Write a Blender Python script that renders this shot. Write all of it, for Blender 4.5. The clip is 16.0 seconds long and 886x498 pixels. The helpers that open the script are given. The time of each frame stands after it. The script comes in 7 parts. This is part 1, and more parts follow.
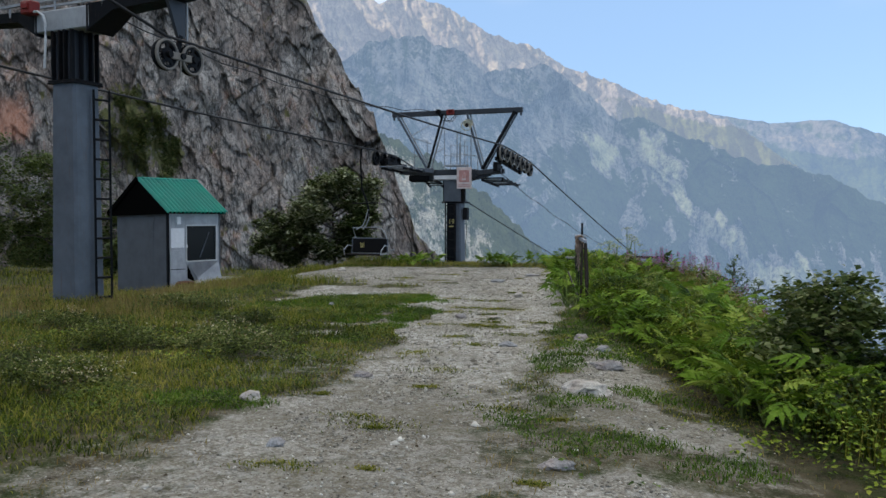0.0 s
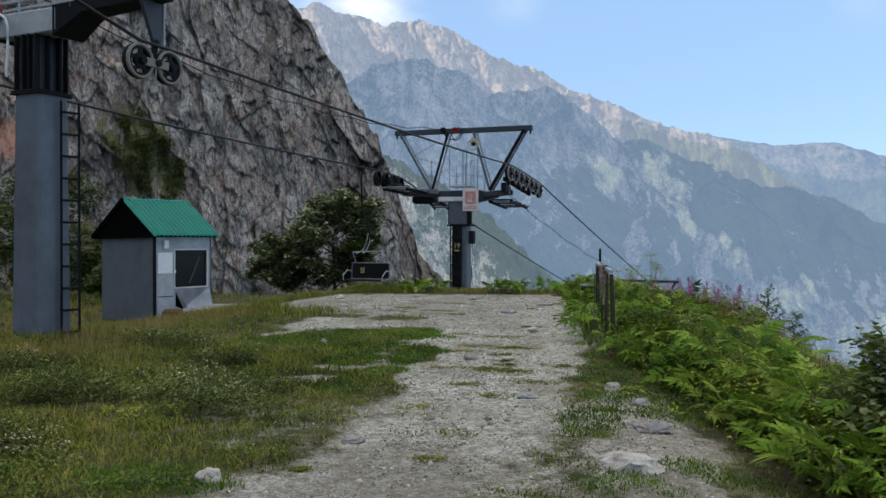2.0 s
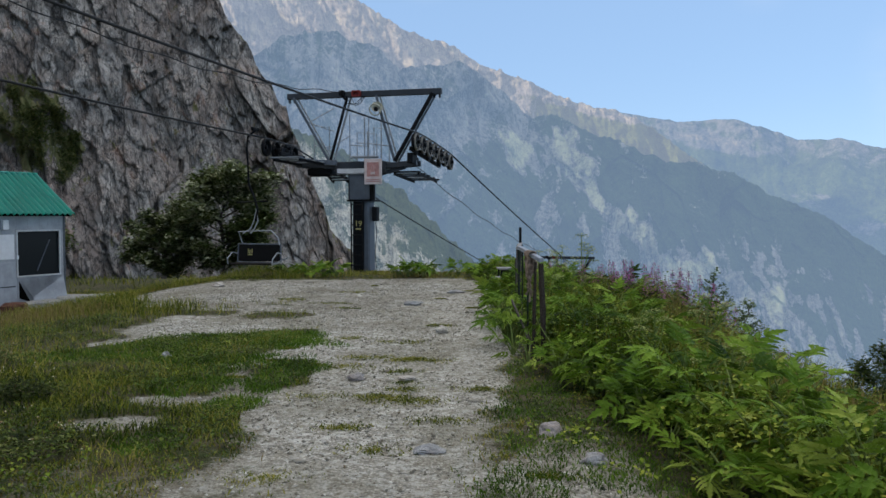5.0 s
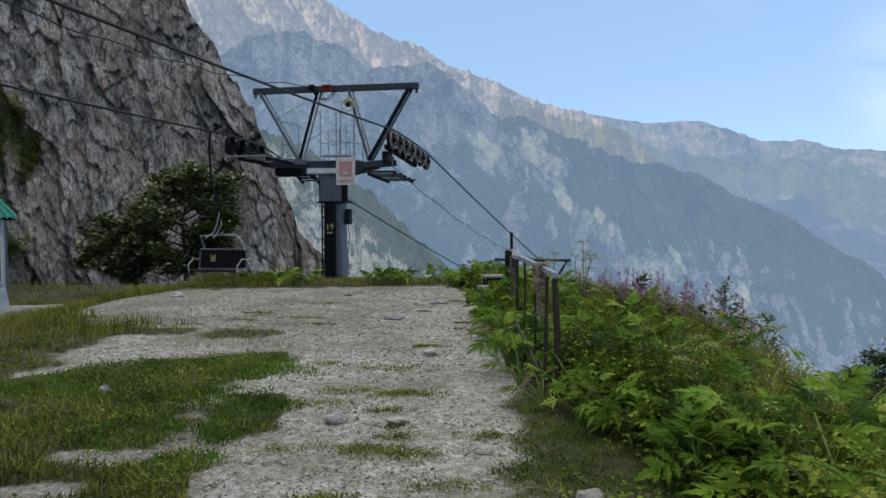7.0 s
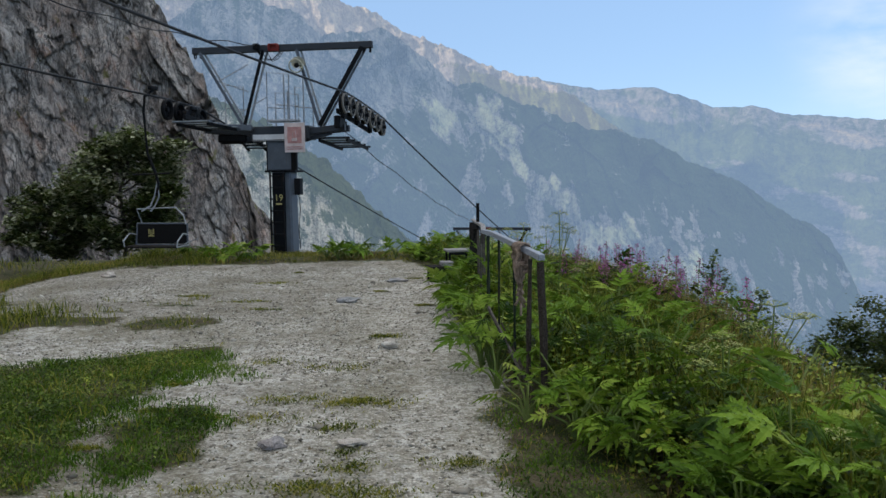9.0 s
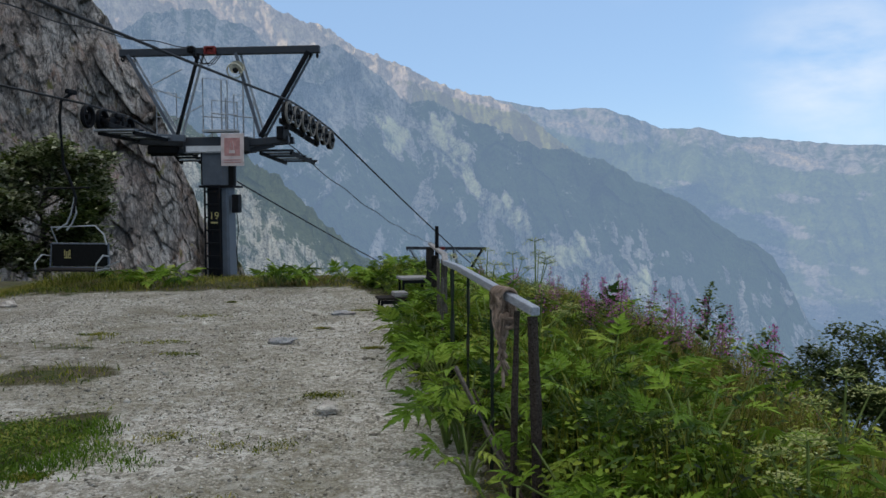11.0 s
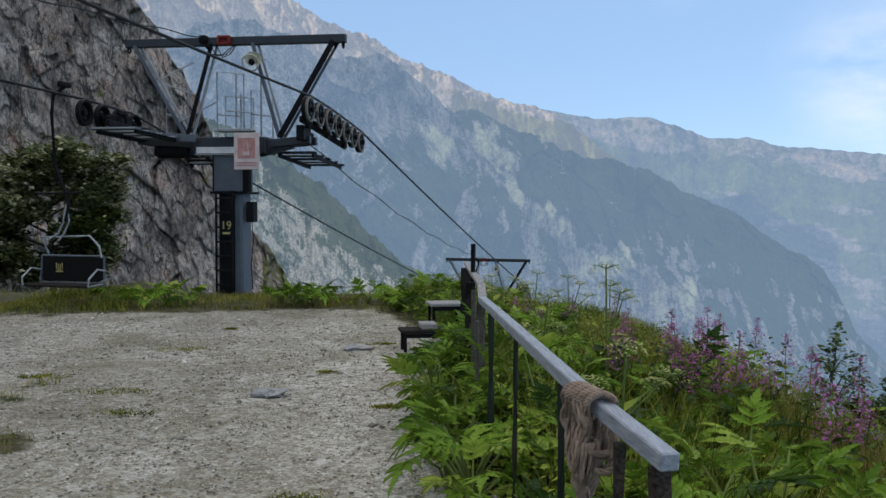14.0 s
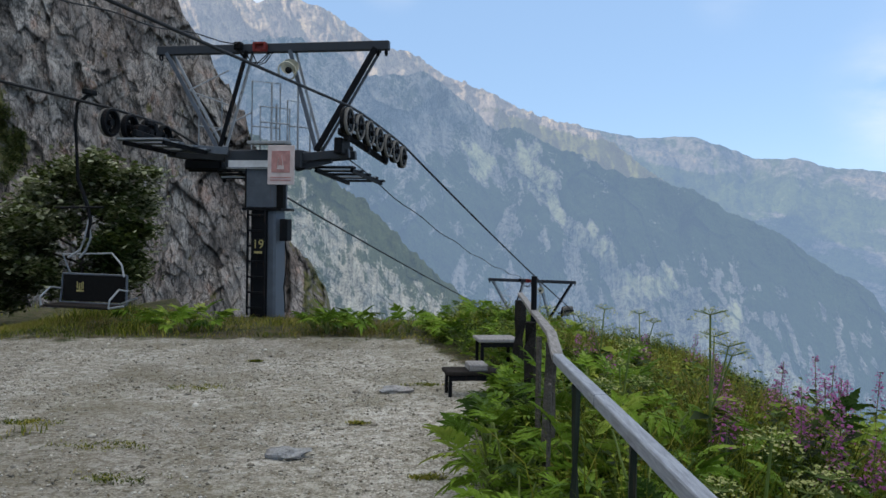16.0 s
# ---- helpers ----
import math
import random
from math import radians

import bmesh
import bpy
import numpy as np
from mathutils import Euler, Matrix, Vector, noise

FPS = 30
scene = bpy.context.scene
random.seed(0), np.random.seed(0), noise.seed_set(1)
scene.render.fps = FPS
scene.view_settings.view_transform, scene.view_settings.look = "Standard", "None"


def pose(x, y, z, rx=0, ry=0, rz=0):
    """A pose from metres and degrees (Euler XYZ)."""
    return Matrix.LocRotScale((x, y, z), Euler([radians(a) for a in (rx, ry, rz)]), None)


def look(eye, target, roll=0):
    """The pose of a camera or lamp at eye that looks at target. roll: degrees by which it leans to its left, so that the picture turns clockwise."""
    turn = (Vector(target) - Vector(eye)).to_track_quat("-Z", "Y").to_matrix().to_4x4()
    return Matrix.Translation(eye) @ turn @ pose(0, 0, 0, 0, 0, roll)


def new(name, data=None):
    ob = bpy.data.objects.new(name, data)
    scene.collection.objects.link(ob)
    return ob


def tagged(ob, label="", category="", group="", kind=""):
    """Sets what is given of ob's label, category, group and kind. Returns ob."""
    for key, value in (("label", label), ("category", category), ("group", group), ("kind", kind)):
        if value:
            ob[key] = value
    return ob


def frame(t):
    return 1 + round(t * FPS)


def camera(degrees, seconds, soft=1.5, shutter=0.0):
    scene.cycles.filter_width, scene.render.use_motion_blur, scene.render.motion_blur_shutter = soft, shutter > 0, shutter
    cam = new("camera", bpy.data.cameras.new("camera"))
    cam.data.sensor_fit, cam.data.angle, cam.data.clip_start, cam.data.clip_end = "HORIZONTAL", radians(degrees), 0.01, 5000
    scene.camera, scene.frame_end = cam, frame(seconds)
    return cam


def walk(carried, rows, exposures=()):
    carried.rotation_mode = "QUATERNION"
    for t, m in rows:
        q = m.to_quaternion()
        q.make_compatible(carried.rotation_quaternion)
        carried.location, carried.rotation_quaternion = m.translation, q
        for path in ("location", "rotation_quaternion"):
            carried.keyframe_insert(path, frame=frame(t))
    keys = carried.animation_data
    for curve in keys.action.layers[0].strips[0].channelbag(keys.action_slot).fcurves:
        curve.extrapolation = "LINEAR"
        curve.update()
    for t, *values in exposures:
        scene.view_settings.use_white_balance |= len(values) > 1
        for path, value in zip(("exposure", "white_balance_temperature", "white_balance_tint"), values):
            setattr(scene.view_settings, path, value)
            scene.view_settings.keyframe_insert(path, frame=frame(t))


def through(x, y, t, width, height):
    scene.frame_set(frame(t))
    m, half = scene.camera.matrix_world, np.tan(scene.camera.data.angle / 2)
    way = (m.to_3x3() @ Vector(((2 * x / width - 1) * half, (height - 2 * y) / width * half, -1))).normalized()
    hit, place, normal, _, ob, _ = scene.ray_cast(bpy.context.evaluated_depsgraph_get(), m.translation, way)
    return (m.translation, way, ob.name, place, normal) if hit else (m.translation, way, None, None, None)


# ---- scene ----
cam = camera(55.7, 16.0)
PATH = [
    (0, (1.488, -2.646, 1.65), (1.21, -0.667, 1.575), 0.1),
    (0.5, (1.456, -2.29, 1.671), (1.166, -0.312, 1.594), -0.1),
    (1, (1.373, -1.914, 1.691), (1.081, 0.064, 1.627), 0.1),
    (1.5, (1.293, -1.572, 1.709), (1.002, 0.407, 1.665), 0.3),
    (2, (1.232, -1.133, 1.723), (0.945, 0.846, 1.699), 0.2),
    (2.5, (1.16, -0.808, 1.747), (0.897, 1.175, 1.741), 0.3),
    (3, (1.115, -0.559, 1.788), (0.893, 1.429, 1.794), 0.4),
    (3.5, (1.15, 0.012, 1.777), (0.958, 2.002, 1.775), 0.1),
    (4, (1.186, 0.563, 1.786), (1.036, 2.556, 1.74), -0.1),
    (4.5, (1.212, 1.17, 1.762), (1.102, 3.165, 1.679), -0.1),
    (7, (0.899, 3.158, 1.815), (0.893, 5.156, 1.734), -0.2),
    (7.5, (0.826, 3.471, 1.805), (0.846, 5.469, 1.703), 0.0),
    (8, (0.798, 3.847, 1.827), (0.845, 5.842, 1.696), 0.0),
    (8.5, (0.828, 4.175, 1.834), (0.898, 6.168, 1.684), -0.2),
    (9, (0.865, 4.522, 1.835), (0.961, 6.514, 1.677), -0.7),
    (11.5, (0.977, 6.738, 1.866), (1.195, 8.723, 1.759), -0.0),
    (12, (1.029, 7.157, 1.847), (1.246, 9.143, 1.745), 0.0),
    (12.5, (1.076, 7.528, 1.864), (1.28, 9.515, 1.762), -0.0),
    (13, (1.104, 7.905, 1.867), (1.28, 9.894, 1.767), 0.3),
    (13.5, (1.148, 8.233, 1.864), (1.292, 10.225, 1.766), 0.5),
    (14, (1.231, 8.616, 1.875), (1.34, 10.611, 1.778), 0.3),
    (14.5, (1.213, 8.937, 1.858), (1.302, 10.933, 1.767), 0.8),
    (15, (1.201, 9.178, 1.901), (1.271, 11.175, 1.818), 1.2),
    (15.5, (1.205, 9.598, 1.888), (1.245, 11.597, 1.82), 1.0),
    (16, (1.178, 9.919, 1.932), (1.19, 11.918, 1.875), 1.1),
]
STOPS = [(0, 0.44), (2, 0.46), (3, 0.42), (3.5, 0.35), (4, 0.30), (4.5, 0.29), (7, 0.33), (8.5, 0.35), (9, 0.32), (11.5, 0.19), (12, 0.22), (12.5, 0.29), (13, 0.33), (14, 0.29), (14.5, 0.28), (15, 0.35), (16, 0.35)]
walk(cam, [(t, look(eye, aim, roll)) for t, eye, aim, roll in PATH], STOPS)


# ---- world, sun, exposure ----
SUN_AZ, SUN_EL = radians(248), radians(17)      # clockwise from +y
world = bpy.data.worlds.new("sky")
scene.world = world
world.use_nodes = True
wn, wl = world.node_tree.nodes, world.node_tree.links
sky = wn.new("ShaderNodeTexSky")
sky.sky_type, sky.sun_disc = "NISHITA", False
sky.sun_elevation, sky.sun_rotation = SUN_EL, SUN_AZ
sky.altitude, sky.air_density, sky.dust_density, sky.ozone_density = 2000, 1.0, 0.3, 2.0
back = wn["Background"]
back.inputs["Strength"].default_value = 0.16
wtc, wmap, wno = wn.new("ShaderNodeTexCoord"), wn.new("ShaderNodeMapping"), wn.new("ShaderNodeTexNoise")
wmap.inputs["Scale"].default_value = (1.0, 1.0, 2.6)
wno.inputs["Scale"].default_value, wno.inputs["Detail"].default_value, wno.inputs["Roughness"].default_value = 9.0, 7, 0.55
wr = wn.new("ShaderNodeMapRange")
wr.inputs["From Min"].default_value, wr.inputs["From Max"].default_value = 0.30, 0.72


def cloud_bank(bearing, height, radius, amount):
    """Softly bounded cloudy part of the sky: 0 outside, up to amount at its middle."""
    a, e = radians(bearing), radians(height)
    d, m = wn.new("ShaderNodeVectorMath"), wn.new("ShaderNodeMapRange")
    d.operation, m.interpolation_type = "DISTANCE", "SMOOTHSTEP"
    d.inputs[1].default_value = (math.sin(a) * math.cos(e), math.cos(a) * math.cos(e), math.sin(e))
    m.inputs["From Min"].default_value, m.inputs["From Max"].default_value = radians(radius), 0.0
    m.inputs["To Max"].default_value = amount
    wl.new(wtc.outputs["Generated"], d.inputs[0])
    wl.new(d.outputs["Value"], m.inputs["Value"])
    return m.outputs["Result"]


clouds = None
for bank_at in ((-13.5, 16.2, 5.5, 1.0), (-17.5, 17.5, 5.0, 0.9), (-3.5, 16.5, 3.0, 0.35), (31, 8.0, 8.0, 0.62), (38, 9.0, 9.0, 0.7), (18.5, 15.0, 3.0, 0.12)):
    one = cloud_bank(*bank_at)
    if clouds is None:
        clouds = one
    else:
        most = wn.new("ShaderNodeMath")
        most.operation = "MAXIMUM"
        wl.new(clouds, most.inputs[0])
        wl.new(one, most.inputs[1])
        clouds = most.outputs[0]
wpuff = wn.new("ShaderNodeMath")
wpuff.operation = "MULTIPLY"
wmix = wn.new("ShaderNodeMix")
wmix.data_type = "RGBA"
wmix.inputs["B"].default_value = (5.75, 5.75, 5.7, 1)
wsep, wveil, wadd = wn.new("ShaderNodeSeparateXYZ"), wn.new("ShaderNodeMapRange"), wn.new("ShaderNodeMath")
wveil.interpolation_type = "SMOOTHSTEP"      # thin bright high cloud, thickening overhead, added out of view to brighten the ground
wveil.inputs["From Min"].default_value, wveil.inputs["From Max"].default_value = 0.30, 0.75
wadd.operation, wadd.use_clamp = "ADD", True
wl.new(wtc.outputs["Generated"], wmap.inputs["Vector"])
wl.new(wtc.outputs["Generated"], wsep.inputs["Vector"])
wl.new(wsep.outputs["Z"], wveil.inputs["Value"])
wl.new(wmap.outputs["Vector"], wno.inputs["Vector"])
wl.new(wno.outputs["Fac"], wr.inputs["Value"])
wl.new(wr.outputs["Result"], wpuff.inputs[0])
wl.new(clouds, wpuff.inputs[1])
wl.new(wpuff.outputs["Value"], wadd.inputs[0])
wl.new(wveil.outputs["Result"], wadd.inputs[1])
wl.new(wadd.outputs["Value"], wmix.inputs["Factor"])
whaze = wn.new("ShaderNodeMix")             # even summer haze in front of the clear sky
whaze.data_type = "RGBA"
whaze.inputs["Factor"].default_value, whaze.inputs["B"].default_value = 0.74, (1.92, 2.98, 4.68, 1)
wl.new(sky.outputs["Color"], whaze.inputs["A"])
wl.new(whaze.outputs["Result"], wmix.inputs["A"])
wl.new(wmix.outputs["Result"], back.inputs["Color"])

sun = new("sun", bpy.data.lights.new("sun", "SUN"))
sun.data.energy, sun.data.angle, sun.data.color = 5.0, radians(0.5), (1.0, 0.86, 0.70)
sun_from = Vector((math.sin(SUN_AZ) * math.cos(SUN_EL), math.cos(SUN_AZ) * math.cos(SUN_EL), math.sin(SUN_EL)))
sun.matrix_world = look(sun_from * 50, (0, 0, 0))


# ---- materials ----
class Mat:
    """A node material with a few short-hands."""

    def __init__(self, name, rough=0.8, metal=0.0, spec=0.3):
        self.m = bpy.data.materials.new(name)
        self.m.use_nodes = True
        self.n, self.l = self.m.node_tree.nodes, self.m.node_tree.links
        self.b = self.n["Principled BSDF"]
        self.b.inputs["Roughness"].default_value = rough
        self.b.inputs["Metallic"].default_value = metal
        self.b.inputs["Specular IOR Level"].default_value = spec
        self.tc = self.n.new("ShaderNodeTexCoord")

    def coord(self, scale=(1, 1, 1), rot=(0, 0, 0), world_space=False):
        mp = self.n.new("ShaderNodeMapping")
        mp.inputs["Scale"].default_value, mp.inputs["Rotation"].default_value = scale, rot
        if world_space:
            self.l.new(self.n.new("ShaderNodeNewGeometry").outputs["Position"], mp.inputs["Vector"])
        else:
            self.l.new(self.tc.outputs["Object"], mp.inputs["Vector"])
        return mp.outputs["Vector"]

    def noise(self, scale, detail=4, rough=0.55, vec=None, distort=0.0):
        t = self.n.new("ShaderNodeTexNoise")
        t.inputs["Scale"].default_value, t.inputs["Detail"].default_value = scale, detail
        t.inputs["Roughness"].default_value, t.inputs["Distortion"].default_value = rough, distort
        self.l.new(vec if vec is not None else self.coord(), t.inputs["Vector"])
        return t.outputs["Fac"]

    def voronoi(self, scale, vec=None, feature="F1", out="Distance"):
        t = self.n.new("ShaderNodeTexVoronoi")
        t.feature = feature
        t.inputs["Scale"].default_value = scale
        self.l.new(vec if vec is not None else self.coord(), t.inputs["Vector"])
        return t.outputs[out]

    def ramp(self, fac, stops):
        r = self.n.new("ShaderNodeValToRGB")
        while len(r.color_ramp.elements) < len(stops):
            r.color_ramp.elements.new(0.5)
        for e, (p, c) in zip(r.color_ramp.elements, stops):
            e.position, e.color = p, (*c, 1) if len(c) == 3 else c
        self.l.new(fac, r.inputs["Fac"])
        return r.outputs["Color"]

    def mask(self, fac, a, b):
        r = self.n.new("ShaderNodeMapRange")
        r.inputs["From Min"].default_value, r.inputs["From Max"].default_value = a, b
        self.l.new(fac, r.inputs["Value"])
        return r.outputs["Result"]

    def mix(self, fac, a, b, mode="MIX"):
        x = self.n.new("ShaderNodeMix")
        x.data_type, x.blend_type = "RGBA", mode
        for v, s in ((fac, "Factor"), (a, "A"), (b, "B")):
            sock = x.inputs[s]
            if isinstance(v, (int, float)):
                sock.default_value = v
            elif isinstance(v, tuple):
                sock.default_value = (*v, 1)
            else:
                self.l.new(v, sock)
        return x.outputs["Result"]

    def math(self, op, a, b):
        x = self.n.new("ShaderNodeMath")
        x.operation = op
        for v, s in ((a, x.inputs[0]), (b, x.inputs[1])):
            if isinstance(v, (int, float)):
                s.default_value = v
            else:
                self.l.new(v, s)
        return x.outputs[0]

    def attr(self, name):
        a = self.n.new("ShaderNodeAttribute")
        a.attribute_name = name
        return a.outputs["Fac"]

    def island(self):
        return self.n.new("ShaderNodeNewGeometry").outputs["Random Per Island"]

    def each(self):
        return self.n.new("ShaderNodeObjectInfo").outputs["Random"]

    def colour(self, c):
        if isinstance(c, tuple):
            self.b.inputs["Base Color"].default_value = (*c, 1)
        else:
            self.l.new(c, self.b.inputs["Base Color"])
        return self

    def rough(self, f):
        self.l.new(f, self.b.inputs["Roughness"])
        return self

    def bump(self, h, strength=0.3, dist=0.02):
        x = self.n.new("ShaderNodeBump")
        x.inputs["Strength"].default_value, x.inputs["Distance"].default_value = strength, dist
        self.l.new(h, x.inputs["Height"])
        self.l.new(x.outputs["Normal"], self.b.inputs["Normal"])
        return self


def painted_steel(name, base, rust=0.35, rough=0.5, spec=0.3):
    k = Mat(name, rough, 0.0, spec)
    dirt = k.noise(2.2, 6, 0.65)
    streak = k.noise(9, 4, 0.6, k.coord((3.0, 3.0, 0.25)))
    dark = tuple(v * 0.55 for v in base)
    c = k.mix(k.mask(dirt, 0.35, 0.75), base, dark)
    c = k.mix(k.math("MULTIPLY", k.mask(streak, 0.58, 0.72), rust), c, (0.10, 0.055, 0.03))
    k.colour(c).rough(k.mask(dirt, 1.2, -0.2)).bump(k.noise(60, 3), 0.08, 0.004)
    return k.m


def plain(name, base, rough=0.6, metal=0.0, vary=0.35, scale=14, bump=0.1, spec=0.3):
    k = Mat(name, rough, metal, spec)
    n = k.noise(scale, 5, 0.6)
    k.colour(k.mix(k.mask(n, 0.3, 0.75), base, tuple(v * (1 - vary) for v in base))).bump(k.noise(scale * 6, 3), bump, 0.004)
    return k.m


def wood(name, light, dark, rough=0.8, spec=0.3):
    k = Mat(name, rough, 0.0, spec)
    v = k.coord((14, 1.2, 14))
    grain = k.noise(6, 6, 0.65, v, 0.4)
    blot = k.noise(2.5, 4)
    c = k.ramp(grain, [(0.3, dark), (0.7, light)])
    c = k.mix(k.mask(blot, 0.55, 0.8), c, tuple(x * 0.5 for x in dark))
    k.colour(c).bump(grain, 0.4, 0.006)
    return k.m


def foliage(name, stops, rough=0.55, per_object=False, through=0.25):
    k = Mat(name, rough, 0.0, 0.10)
    f = k.each() if per_object else k.island()
    fine = k.noise(3.0, 3, 0.5, k.coord((1, 1, 1), world_space=True))
    wide = k.noise(0.55, 4, 0.6, k.coord((1, 1, 1), world_space=True))
    fine, wide = k.mask(fine, 0.28, 0.72), k.mask(wide, 0.33, 0.67)
    f = k.math("ADD", k.math("MULTIPLY", f, 0.45), k.math("ADD", k.math("MULTIPLY", fine, 0.25), k.math("MULTIPLY", wide, 0.30)))
    c = k.ramp(f, stops)
    k.colour(c)
    tr = k.n.new("ShaderNodeBsdfTranslucent")
    k.l.new(k.mix(0.5, c, (0.16, 0.22, 0.03)), tr.inputs["Color"])
    mx = k.n.new("ShaderNodeMixShader")
    mx.inputs["Fac"].default_value = through
    k.l.new(k.b.outputs["BSDF"], mx.inputs[1])
    k.l.new(tr.outputs["BSDF"], mx.inputs[2])
    k.l.new(mx.outputs["Shader"], k.n["Material Output"].inputs["Surface"])
    return k.m


def ground_material():
    k = Mat("gravel_and_turf", 0.92, 0.0, 0.15)
    w = k.coord((1, 1, 1), world_space=True)
    big, mid, fine = k.noise(0.7, 5, 0.6, w), k.noise(5, 5, 0.65, w), k.noise(38, 4, 0.7, w)
    peb = k.voronoi(46, w, "F1", "Color")
    pebd = k.voronoi(46, w)
    sep = k.n.new("ShaderNodeSeparateColor")
    k.l.new(peb, sep.inputs["Color"])
    stone = k.ramp(sep.outputs["Red"], [(0.0, (0.16, 0.147, 0.12)), (0.4, (0.47, 0.45, 0.395)), (0.8, (0.70, 0.675, 0.605)), (1.0, (0.84, 0.82, 0.76))])
    lump = k.n.new("ShaderNodeSeparateColor")
    k.l.new(k.voronoi(19, w, "F1", "Color"), lump.inputs["Color"])
    stone = k.mix(0.8, stone, k.ramp(lump.outputs["Green"], [(0.0, (0.50, 0.48, 0.45)), (0.5, (0.98, 0.97, 0.95)), (1.0, (1.0, 1.0, 1.0))]), "MULTIPLY")
    gravel = k.mix(k.mask(pebd, 0.35, 0.75), stone, (0.24, 0.22, 0.18))
    gravel = k.mix(k.mask(fine, 0.35, 0.7), gravel, k.mix(0.5, gravel, (0.50, 0.48, 0.43)))
    gravel = k.mix(k.mask(mid, 0.56, 0.76), gravel, (0.24, 0.21, 0.155))
    crumb, clod = k.noise(16, 5, 0.7, w), k.noise(9, 6, 0.72, w, 0.4)
    gravel = k.mix(k.math("MULTIPLY", k.mask(crumb, 0.57, 0.64), 0.72), gravel, (0.12, 0.104, 0.076))
    gravel = k.mix(k.math("MULTIPLY", k.mask(clod, 0.48, 0.62), 0.78), gravel, (0.70, 0.69, 0.645))
    gravel = k.mix(k.mask(big, 0.44, 0.66), gravel, k.mix(0.6, gravel, (0.15, 0.135, 0.08)))
    gravel = k.mix(k.math("MULTIPLY", k.attr("worn"), 0.85), gravel, k.mix(0.62, gravel, (0.105, 0.088, 0.058)))
    moss = k.math("MULTIPLY", k.mask(k.noise(1.5, 5, 0.65, w), 0.50, 0.66), k.mask(k.noise(8.0, 5, 0.7, w), 0.44, 0.60))
    gravel = k.mix(k.math("MULTIPLY", moss, 0.55), gravel, k.mix(0.5, gravel, (0.16, 0.15, 0.07)))
    soil = k.ramp(mid, [(0.3, (0.05, 0.042, 0.025)), (0.55, (0.108, 0.092, 0.056)), (0.8, (0.08, 0.082, 0.032))])
    turf = k.ramp(k.math("ADD", k.math("MULTIPLY", mid, 0.6), k.math("MULTIPLY", big, 0.4)),
                  [(0.3, (0.022, 0.034, 0.010)), (0.55, (0.055, 0.068, 0.02)), (0.75, (0.13, 0.115, 0.055))])
    edge = k.math("ADD", k.attr("gravel"), k.math("ADD", k.math("MULTIPLY", k.math("SUBTRACT", mid, 0.5), 1.3), k.math("MULTIPLY", k.math("SUBTRACT", fine, 0.5), 0.9)))
    lower = k.mix(k.mask(k.noise(3.3, 4, 0.6, w), 0.42, 0.62), soil, turf)
    k.colour(k.mix(k.mask(edge, 0.28, 0.72), lower, gravel))
    k.bump(k.math("ADD", k.math("MULTIPLY", pebd, -0.6), k.math("ADD", mid, fine)), 0.9, 0.025)
    return k.m


